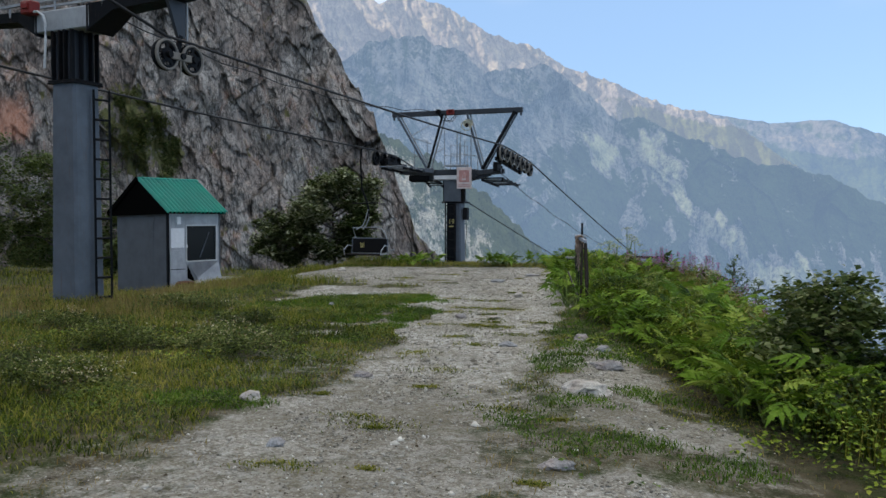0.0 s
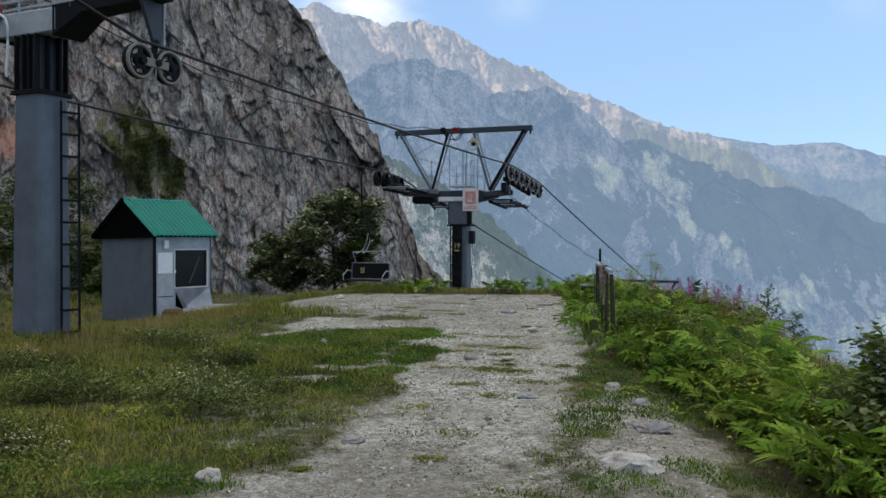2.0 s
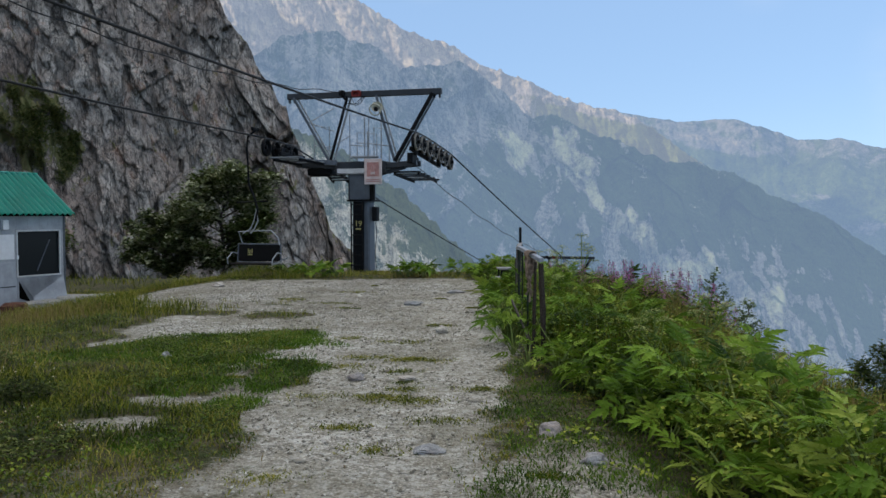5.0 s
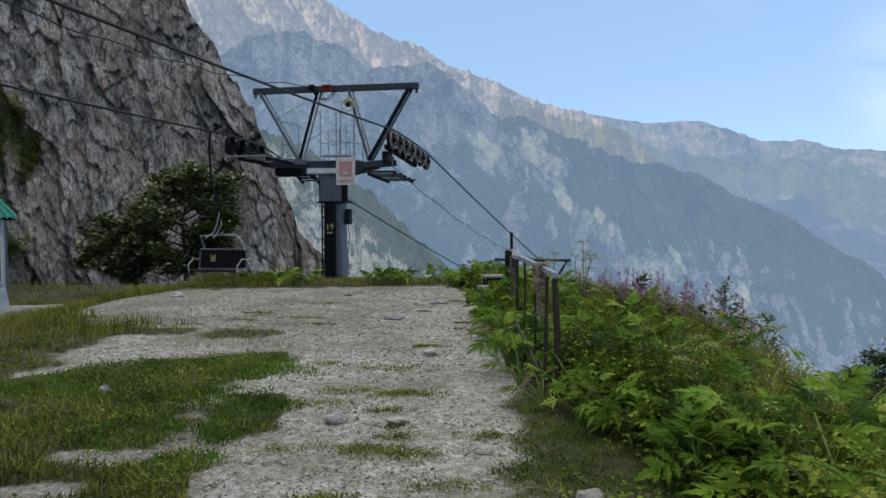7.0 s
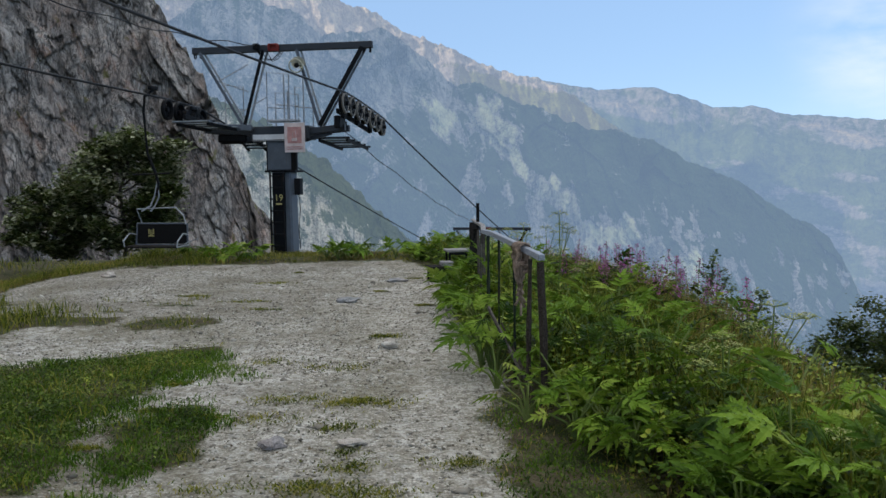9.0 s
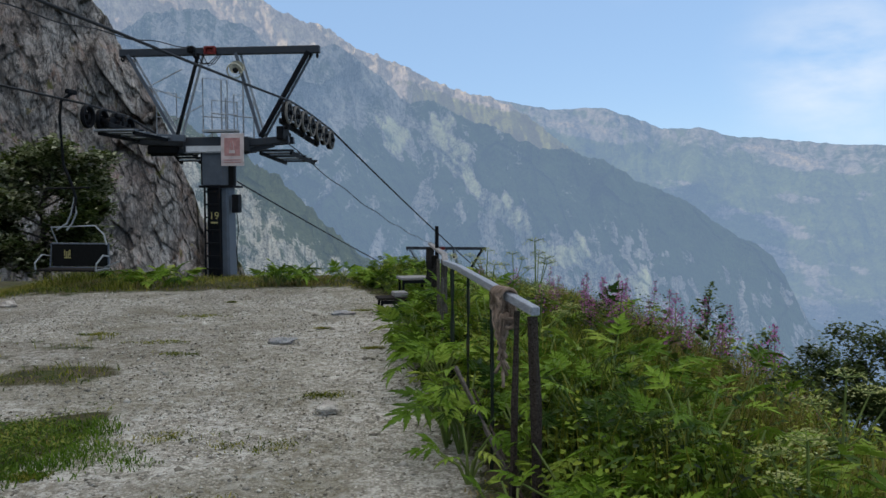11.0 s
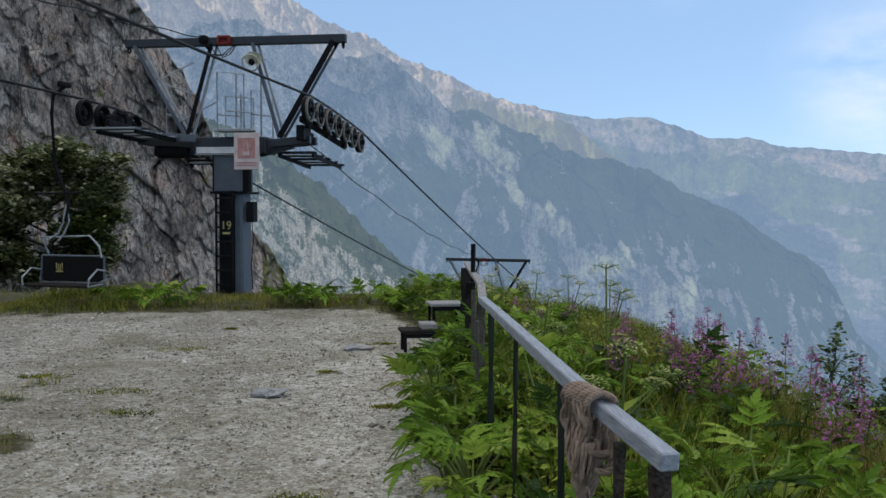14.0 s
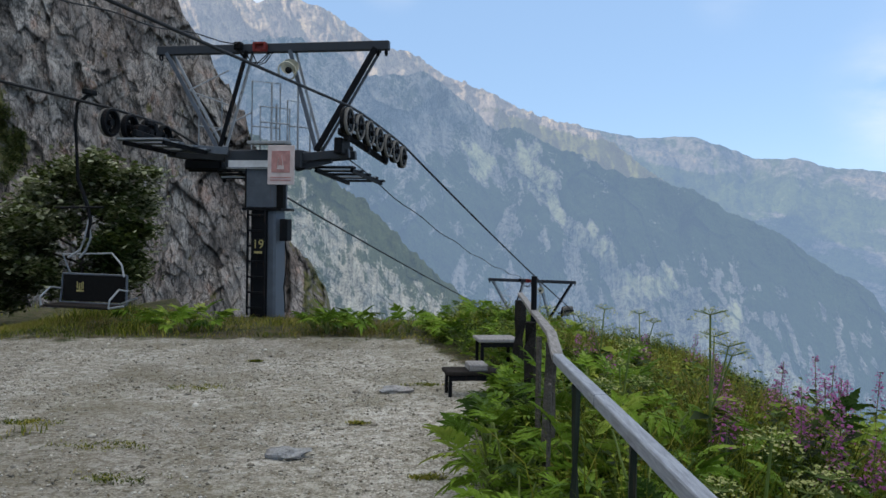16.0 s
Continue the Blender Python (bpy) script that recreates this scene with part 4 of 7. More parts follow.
def near_tower():
    t = thing("lift_tower", pose(*C_NEAR.to_2d(), -0.1, 0, 0, TURN), "tall grey steel lift tower with a ladder and sheaves", "lift tower", "lift towers")
    column(t, 0.315, 0.27, -0.2, 3.99)
    bm = bmesh.new()
    box(bm, (0, 0, 4.005), (0.63, 0.63, 0.03), 0.006)
    box(bm, (0, 0, 4.04), (0.61, 0.61, 0.03), 0.006)
    part("flange", bm, M_STEEL_DARK, t)
    head = part("head", box(bmesh.new(), (0, 0, 4.47), (0.43, 0.43, 0.83), 0.01), M_STEEL_MID, t, "ribbed dark steel head section")
    for s in (-1, 1):
        part("rib", box(bmesh.new(), (s * 0.22, -0.255, 4.47), (0.025, 0.08, 0.83)), M_STEEL_DARK, head)
        part("rib", box(bmesh.new(), (s * 0.06, -0.255, 4.47), (0.025, 0.08, 0.83)), M_STEEL_DARK, head)
        part("rib", box(bmesh.new(), (0.26, s * 0.10, 4.47), (0.09, 0.025, 0.83)), M_STEEL_DARK, head)
    part("rib", box(bmesh.new(), (0.26, 0.225, 4.47), (0.09, 0.025, 0.83)), M_STEEL_DARK, head)
    bm = bmesh.new()
    box(bm, (0, 0, 5.06), (1.3, 0.56, 0.36), 0.02)
    part("arm_box", bm, M_STEEL_PALE, t)
    for s in (-1, 1):
        bm = bmesh.new()
        vs = []
        for x, zl, zh, w in ((0.58, 4.82, 5.26, 0.285), (1.12, 5.13, 5.30, 0.22), (2.5, 5.20, 5.36, 0.16)):
            vs.append([bm.verts.new((s * x, y, z)) for y, z in ((-w, zl), (w, zl), (w, zh), (-w, zh))])
        for a, b in zip(vs, vs[1:]):
            for j in range(4):
                bm.faces.new((a[j], a[(j + 1) % 4], b[(j + 1) % 4], b[j]))
        bm.faces.new(vs[0][::-1])
        bm.faces.new(vs[-1])
        bmesh.ops.recalc_face_normals(bm, faces=bm.faces)
        part("crossarm", bm, M_STEEL_DARK, t)
        bm = bmesh.new()
        vs = [[bm.verts.new((s * 2.24 + dx, y, z)) for y, z in ((-0.22, 5.2), (0.20, 5.2), (0.17, 4.62), (0.02, 4.62))] for dx in (-0.03, 0.03)]
        for j in range(4):
            bm.faces.new((vs[0][j], vs[0][(j + 1) % 4], vs[1][(j + 1) % 4], vs[1][j]))
        bm.faces.new(vs[0])
        bm.faces.new(vs[1][::-1])
        bmesh.ops.recalc_face_normals(bm, faces=bm.faces)
        hang = part("hanger", bm, M_STEEL_MID, t)
        part("flat_bar", box(bmesh.new(), (s * 2.26, 0.215, 4.82), (0.05, 0.03, 0.76), 0.004), M_STEEL_PALE, hang)
        part("swivel", beam(rod(bmesh.new(), (s * 2.18, 0.0, 4.30), (s * 2.40, 0.0, 4.30), 0.05, 10), (s * 2.25, 0.08, 4.66), (s * 2.25, 0.0, 4.30), 0.06, 0.09, 0.01), M_STEEL_DARK, hang)
        bm = bmesh.new()
        lag = 0.0 if s > 0 else -0.32
        box(bm, (s * 2.345, lag, 4.29), (0.035, 0.46, 0.12), 0.012)
        rod(bm, (s * 2.34, -0.02, 4.29), (s * 2.34, -0.02, 3.98), 0.014, 6)
        part("rocker", bm, M_TYRE, t, "pale worn rocker plate between two sheaves")
        for y in (-0.285, 0.285):
            wheel_parts(t, s * 2.31, y + lag, 4.29, 0.248, s)
    bm = bmesh.new()
    box(bm, (-0.60, -0.39, 5.28), (0.26, 0.2, 0.22), 0.02)
    box(bm, (-0.60, -0.50, 5.30), (0.14, 0.03, 0.1), 0.01)
    part("switch_box", bm, M_RED, t, "small dark red switch box")
    bm = bmesh.new()
    tube(bm, [(-0.48, -0.42, 5.20), (-0.36, -0.44, 5.19), (-0.25, -0.43, 5.12), (-0.22, -0.41, 5.0), (-0.23, -0.40, 4.72), (-0.29, -0.38, 4.25)], 0.022, 6)
    part("conduit", bm, M_WHITE, t, "white cable conduit")
    bm = bmesh.new()
    beam(bm, (-1.5, -0.25, 5.40), (2.3, -0.2, 5.48), 0.045, 0.045)
    beam(bm, (-1.5, 0.2, 5.46), (2.3, 0.2, 5.50), 0.04, 0.04)
    for x in (-1.3, -0.2, 0.9, 1.9):
        rod(bm, (x, -0.23, 5.22), (x, -0.23, 5.44), 0.018, 6)
    part("cable_tray", bm, M_STEEL_PALE, t)
    ladder(t, (0.40, 0.19, 0.2), (0.37, 0.21, 3.92), 0.28, (0.25, 0.95, 0), 11)
    return t


def sheave_train(parent, x, zs, ys, shielded):
    """A row of sheaves on rocker beams under the rope; the shielded one shows its side plates and not its wheels."""
    side = 1 if x > 0 else -1
    xs = [x] * len(ys)
    first = 1 if shielded else 0
    for i in range(first, len(ys) - 1, 2):
        j = i + 1
        inner = -side * (0.02 if not shielded else 0.15)
        a, b = Vector((xs[i] + inner, ys[i], zs[i] - 0.02)), Vector((xs[j] + inner, ys[j], zs[j] - 0.02))
        bm = bmesh.new()
        beam(bm, a, b, 0.04, 0.15 if not shielded else 0.20, 0.012)
        rod(bm, a - Vector((0.06, 0, 0)), a + Vector((0.06, 0, 0)), 0.07, 12)
        rod(bm, b - Vector((0.06, 0, 0)), b + Vector((0.06, 0, 0)), 0.07, 12)
        rocker = part("rocker", bm, M_STEEL_DARK, parent, "dark greasy rocker plate between two sheaves")
        mid = (a + b) / 2
        bm = bmesh.new()
        box(bm, mid + Vector((-side * 0.06, 0, -0.15)), (0.10, 0.20, 0.30), 0.03)
        rod(bm, mid + Vector((-0.12, 0, -0.02)), mid + Vector((0.12, 0, -0.02)), 0.06, 12)
        part("pivot", bm, M_STEEL_DARK, rocker)
        bm = bmesh.new()
        beam(bm, a + Vector((side * 0.06, 0, -0.13)), b + Vector((side * 0.06, 0, -0.13)), 0.03, 0.05, 0.006)
        part("rope_catcher", bm, M_STEEL_PALE, rocker, "pale worn rope catcher bar")
        if shielded:
            bm = bmesh.new()
            box(bm, mid + Vector((0.05, 0.02, 0.16)), (0.08, 0.26, 0.10), 0.02)
            box(bm, mid + Vector((0.03, 0.22, 0.10)), (0.10, 0.12, 0.16), 0.02)
            part("grease_box", bm, M_STEEL_DARK, rocker)
    bm = bmesh.new()
    inner = -side * 0.24
    beam(bm, (xs[0] + inner, ys[0] + 0.35, zs[0] - 0.14), (xs[-1] + inner, ys[-1] - 0.35, zs[-1] - 0.14), 0.08, 0.12, 0.012)
    part("carrier_beam", bm, M_STEEL_DARK, parent)
    for i, (xx, y, z) in enumerate(zip(xs, ys, zs)):
        wheel_parts(parent, xx + side * 0.06, y, z, 0.25, side)


TRAINS = {1: np.linspace(-0.71, 3.23, 7), -1: np.linspace(-1.97, -0.17, 4)}     # where the sheaves sit along the line
TRAIN_X = {1: 1.78, -1: -2.12}


def train_z(side, y):
    y = np.asarray(y)
    return 3.78 - 0.055 * (y + 0.71) ** 1.3 if side > 0 else 3.62 - 0.04 * (y + 1.97)


def far_tower(m, shaft, sign=True):
    t = thing("lift_tower", m, "grey steel lift tower with a trussed gantry and sheave trains" if sign else "distant lift tower down the slope, steel gantry showing", "lift tower", "lift towers")
    column(t, 0.27, 0.25, shaft, 2.15)
    bm = bmesh.new()
    box(bm, (0, 0, 2.17), (0.80, 0.68, 0.05), 0.008)
    part("flange", bm, M_STEEL_DARK, t)
    head = part("head", box(bmesh.new(), (-0.04, 0, 2.58), (0.64, 0.54, 0.76), 0.01), M_STEEL, t)
    for s in (-1, 1):
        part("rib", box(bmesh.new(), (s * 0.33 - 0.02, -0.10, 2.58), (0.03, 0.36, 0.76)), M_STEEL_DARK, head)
    bm = bmesh.new()
    box(bm, (0, 0, 3.13), (1.55, 0.60, 0.34), 0.02)
    ab = part("arm_box", bm, M_STEEL_MID, t, "grey box girder with a pale underside")
    part("fascia", box(bmesh.new(), (-0.20, -0.307, 3.03), (1.0, 0.012, 0.13), 0.003), M_WHITE, ab, "pale peeling fascia strip")
    part("soffit", box(bmesh.new(), (-0.22, -0.06, 2.945), (1.0, 0.56, 0.02)), M_STEEL_PALE, ab)
    for s in (-1, 1):
        out = TRAIN_X[s] - s * 0.10
        bm = bmesh.new()
        beam(bm, (s * 0.72, -0.18, 3.16), (out, -0.18, 3.24), 0.12, 0.16, 0.01)
        beam(bm, (s * 0.72, 0.22, 3.16), (out, 0.22, 3.24), 0.12, 0.16, 0.01)
        beam(bm, (s * 0.6, -0.1, 2.95), (s * 1.3, -0.1, 3.12), 0.10, 0.10)
        part("crossarm", bm, M_STEEL_MID, t)
        # stepped catwalks beside the sheaves, falling with the rope
        runs = (((-1.62, -1.75, 3.34), (-1.42, -0.55, 3.27), 4, 0.92, True), ((-1.20, 0.75, 3.02), (-0.72, 0.05, 2.78), 4, 0.55, False)) if s < 0 else (((1.26, 0.15, 3.00), (1.34, 1.95, 2.84), 5, 0.86, False),)
        for (xa, ya, za), (xb, yb, zb), n, wide, bright in runs:
            cat = part("catwalk", beam(bmesh.new(), (xa + wide * 0.42, ya, za - 0.05), (xb + wide * 0.42, yb, zb - 0.05), 0.05, 0.08), M_STEEL_DARK, t)
            part("edge_angle", beam(bmesh.new(), (xa - wide * 0.42, ya, za - 0.05), (xb - wide * 0.42, yb, zb - 0.05), 0.05, 0.08), M_STEEL_DARK, cat)
            for i in range(n):
                f = i / (n - 1)
                c = Vector((xa + (xb - xa) * f, ya + (yb - ya) * f, za + (zb - za) * f))
                part("tread", box(bmesh.new(), c, (wide, 0.20 if bright else 0.15, 0.045), 0.008), M_STEEL if bright else M_STEEL_DARK, cat)
                part("nosing", box(bmesh.new(), c + Vector((0, -0.11 if bright else -0.085, 0.01)), (wide - 0.03, 0.012, 0.03)), M_STEEL_PALE if bright or i % 2 else M_STEEL_MID, cat)
        if s < 0:
            bm = bmesh.new()
            beam(bm, (-1.55, -0.55, 3.30), (-0.66, -0.42, 3.26), 0.09, 0.15, 0.01)
            part("channel_beam", bm, M_STEEL, t)
            bm = bmesh.new()
            box(bm, (-1.30, 0.05, 3.02), (0.75, 0.55, 0.20), 0.03)
            rod(bm, (-1.62, -0.1, 2.95), (-1.0, -0.1, 2.95), 0.07, 10)
            part("tension_gear", bm, M_STEEL_DARK, t)
        for a, b in ((1.0, 2.14), (1.0, 0.44)):
            bm = bmesh.new()
            heavy = s > 0 and b > 2
            beam(bm, (s * a - 0.02, -0.06, 3.30), (s * b - 0.02, -0.06, 5.22), 0.075 if heavy else 0.05, 0.10 if heavy else 0.07)
            # struts leaning left grey, right dark: lit and shaded sides put into colour
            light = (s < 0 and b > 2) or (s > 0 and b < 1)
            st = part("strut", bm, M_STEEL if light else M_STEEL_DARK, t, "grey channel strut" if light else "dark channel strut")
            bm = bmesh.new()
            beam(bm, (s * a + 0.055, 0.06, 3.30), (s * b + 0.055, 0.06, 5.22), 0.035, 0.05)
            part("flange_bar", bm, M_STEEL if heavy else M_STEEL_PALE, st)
            if s < 0 and b > 2:
                for f, g in ((0.18, 0.42), (0.62, 0.50), (0.62, 0.86)):
                    pa = Vector((s * (a + (b - a) * f), 0.0, 3.30 + 1.92 * f))
                    part("lacing", rod(bmesh.new(), pa, pa + Vector((0.62, 0.45, 1.92 * (g - f))), 0.014, 6), M_STEEL_PALE, st)
    for s in (-1, 1):
        part("bracket", box(box(bmesh.new(), (TRAIN_X[s] - s * 0.22, -0.25, 3.36), (0.16, 0.5, 0.30), 0.02), (TRAIN_X[s] - s * 0.34, 0.35, 3.32), (0.2, 0.3, 0.22), 0.02), M_STEEL_DARK, t)
        sheave_train(t, TRAIN_X[s], train_z(s, TRAINS[s]), TRAINS[s], s < 0)
    bm = bmesh.new()
    box(bm, (0, 0, 5.27), (4.74, 0.14, 0.17), 0.012)
    beam_top = part("gantry_beam", bm, M_STEEL_MID, t)
    for s in (-1, 1):
        for dx in (0.06, 0.22):
            bm = bmesh.new()
            ring(bm, (s * (2.37 - dx), 0, 5.14), (1, 0, 0), 0.055, 0.018, 12, 5)
            part("hook", bm, M_STEEL_DARK, beam_top)
    bm = bmesh.new()
    box(bm, (-0.16, -0.13, 5.34), (0.26, 0.12, 0.05), 0.01)
    box(bm, (-0.16, -0.13, 5.20), (0.26, 0.12, 0.04), 0.01)
    box(bm, (-0.27, -0.13, 5.27), (0.05, 0.12, 0.12), 0.01)
    box(bm, (-0.05, -0.13, 5.27), (0.05, 0.12, 0.12), 0.01)
    box(bm, (-0.16, -0.10, 5.27), (0.16, 0.05, 0.10), 0.0)
    part("lamp_box", bm, M_RED, t, "small red signal lamp box")
    bm = bmesh.new()
    box(bm, (-0.62, -0.08, 5.31), (0.16, 0.18, 0.15), 0.02)
    rod(bm, (-0.62, -0.12, 5.30), (-0.52, -0.12, 5.12), 0.03)
    part("junction_box", bm, M_STEEL_DARK, t)
    bm = bmesh.new()
    for d in (0, 0.12, 0.25):
        tube(bm, [(-0.6 + d, -0.1, 5.2), (-0.45 + d, -0.12, 5.0 - d * 0.3), (-0.2 + d * 0.6, -0.12, 4.98), (0.02 + d * 0.3, -0.1, 5.18)], 0.011, 5)
    part("wiring", bm, M_RUBBER, t)
    bm = bmesh.new()
    bmesh.ops.create_cone(bm, cap_ends=False, segments=20, radius1=0.04, radius2=0.17, depth=0.2, matrix=pose(0.53, -0.30, 4.80, 68, 0, 18))
    rod(bm, (0.53, -0.22, 4.82), (0.55, -0.06, 4.86), 0.05, 10)
    rod(bm, (0.53, -0.12, 4.86), (0.42, 0.0, 5.2), 0.018, 6)
    ring(bm, (0.505, -0.392, 4.76), (0.115, -0.92, -0.37), 0.165, 0.018, 20, 5)
    horn = part("loudspeaker", bm, M_HORN, t, "cream enamel horn loudspeaker")
    bm = bmesh.new()
    bmesh.ops.create_uvsphere(bm, u_segments=12, v_segments=8, radius=0.065, matrix=pose(0.515, -0.35, 4.78))
    part("horn_centre", bm, M_STEEL_DARK, horn)
    for x0, x1, z1, y in ((-0.62, -0.02, 4.75, 0.55), (0.14, 0.62, 4.35, 0.55), (-1.75, -1.25, 4.45, 0.5), (-0.15, 0.45, 4.15, -0.1)):
        bm = bmesh.new()
        tube(bm, [(x0, y, 3.25), (x0, y, z1), (x1, y, z1 - 0.06), (x1, y, 3.25)], 0.018, 6)
        rod(bm, (x0, y, 3.85), (x1, y, 3.8), 0.014, 6)
        part("guard_rail", bm, M_STEEL_PALE, t)
    for x, y, z1 in ((0.06, -0.05, 4.6), (0.14, 0.0, 4.2), (0.42, 0.4, 4.8)):
        part("guard_post", rod(bmesh.new(), (x, y, 3.25), (x, y, z1), 0.02, 6), M_STEEL_PALE, t)
    part("platform", box(bmesh.new(), (0.15, -0.35, 3.42), (0.78, 0.30, 0.06), 0.01), M_STEEL_PALE, t)
    if sign:
        s = part("warning_sign", box(bmesh.new(), (0.54, -0.70, 2.98), (0.52, 0.03, 0.72), 0.006), M_SIGN, t, "faded red and white warning board")
        bm = bmesh.new()
        box(bm, (0.54, -0.72, 3.04), (0.36, 0.008, 0.40), 0.0)
        part("print", bm, M_SIGN_RED, s)
        bm = bmesh.new()
        for i in range(2):
            box(bm, (0.54, -0.722, 2.70 + i * 0.05), (0.40, 0.008, 0.022))
        part("text_bar", bm, M_SIGN_RED, s)
        bm = bmesh.new()
        for dx, za, zb, w in ((-0.05, 2.90, 3.12, 0.035), (0.04, 2.92, 3.16, 0.04), (0.0, 2.90, 2.97, 0.13)):
            beam(bm, (0.54 + dx * 1.4, -0.727, za), (0.54 + dx * 0.6, -0.727, zb), w, 0.004)
        part("pictogram", bm, M_SIGN, s)
        part("control_box", box(bmesh.new(), (0.40, -0.10, 1.78), (0.16, 0.24, 0.42), 0.015), M_STEEL_DARK, t, "black electrical box")
        part("cable_duct", box(bmesh.new(), (0.345, -0.22, 2.55), (0.13, 0.14, 0.72), 0.015), M_RUBBER, t)
        bm = bmesh.new()
        tube(bm, [(0.40, -0.1, 1.6), (0.44, -0.12, 1.2), (0.40, -0.15, 0.7), (0.42, -0.12, 0.2)], 0.012, 5)
        part("wiring", bm, M_RUBBER, t)
        plate = part("number_plate", box(bmesh.new(), (0.0, -0.452, 1.46), (0.27, 0.012, 0.30), 0.004), M_STEEL_DARK, t, "dark plate with the yellow number 19")
        cu = bpy.data.curves.new("number", "FONT")
        cu.body, cu.size, cu.align_x, cu.align_y, cu.extrude = "19", 0.23, "CENTER", "CENTER", 0.002
        cu.materials.append(M_YELLOW)
        txt = new("number", cu)
        txt.parent, txt.matrix_basis = plate, pose(0.0, -0.462, 1.50, 90, 0, 0)
        part("text_bar", box(bmesh.new(), (0.0, -0.460, 1.35), (0.16, 0.006, 0.04)), M_YELLOW, plate)
        # dark sheet painting the shade on the column's front
        part("front_shade", box(bmesh.new(), (-0.06, -0.272, 1.10), (0.33, 0.03, 2.06), 0.006), M_STEEL_DARK, t, "dark sheet for the shaded front face behind the ladder")
        ladder(t, (-0.06, -0.42, 0.15), (-0.06, -0.42, 2.2), 0.34, (1, 0, 0), 7)
    return t


U = Vector((math.sin(radians(-TURN)), math.cos(radians(-TURN)), 0))
V = Vector((U.y, -U.x, 0))
MID_TURN = -12.0
U_MID = Vector((math.sin(radians(-MID_TURN)), math.cos(radians(-MID_TURN)), 0))
V_MID = Vector((U_MID.y, -U_MID.x, 0))
C_NEAR, C_MID, C_FAR = Vector((-6.75, 10.78, 0)), Vector((-2.12, 26.2, 0)), Vector((6.25, 54.9, -6.25))
near_tower()
far_tower(pose(*C_MID, 0, 0, MID_TURN), 0.05)
far_tower(pose(*C_FAR, 0, 0, -15.5), -12.0, False)


# ---- ropes and cables ----
def sag_line(a, b, sag, n=24):
    a, b = Vector(a), Vector(b)
    return [a.lerp(b, i / n) - Vector((0, 0, 4 * sag * (i / n) * (1 - i / n))) for i in range(n + 1)]


def hauling_rope(side, name_label):
    p0 = C_NEAR + V * 2.31 * side + Vector((0, 0, 4.455))
    before = p0 - U * 60 + Vector((-2.0, 0, 19.0))
    mid = [C_MID + V_MID * (TRAIN_X[side] + 0.06 * side) + U_MID * y + Vector((0, 0, z + 0.265)) for y, z in zip(TRAINS[side], train_z(side, TRAINS[side]))]
    end = C_FAR + V * 2.40 * side - U * 1.5 + Vector((0, 0, 3.95))
    pts = sag_line(before, p0 - U * 0.3 + Vector((0, 0, 0.02)), 0.5) + sag_line(p0 + U * 0.3, mid[0], 0.06) + mid[1:] + sag_line(mid[-1], end, 0.10)[1:]
    pts += sag_line(end, end + U * 60 - Vector((0, 0, 30)), 1.0)[1:]
    me_bm = tube(bmesh.new(), pts, 0.025, 8)
    ob = part("hauling_rope", me_bm, M_ROPE_STEEL, None)
    tagged(ob, name_label, "cable", "lift ropes", "thing")


hauling_rope(1, "taut black steel rope over the sheaves")
hauling_rope(-1, "taut black steel rope carrying the chair")
for a, b, sag, r, lab in ((C_NEAR + Vector((0, 0, 5.40)), C_MID + V_MID * -0.62 + Vector((0, 0, 5.38)), 0.55, 0.012, "thin slack signal cable between the towers"),
                          (C_MID + V_MID * 1.6 + Vector((0, 0, 3.15)), C_FAR + V * 0.3 + Vector((0, 0, 5.3)), 0.5, 0.012, "thin pale signal cable running downhill")):
    pts = sag_line(a, b, sag, 40)
    pts = [p + Vector((0, 0, 0.03 * math.sin(i * 1.1))) for i, p in enumerate(pts)]
    tagged(part("signal_cable", tube(bmesh.new(), pts, r, 5), M_ROPE_STEEL, None), lab, "cable", "signal cables", "thing")


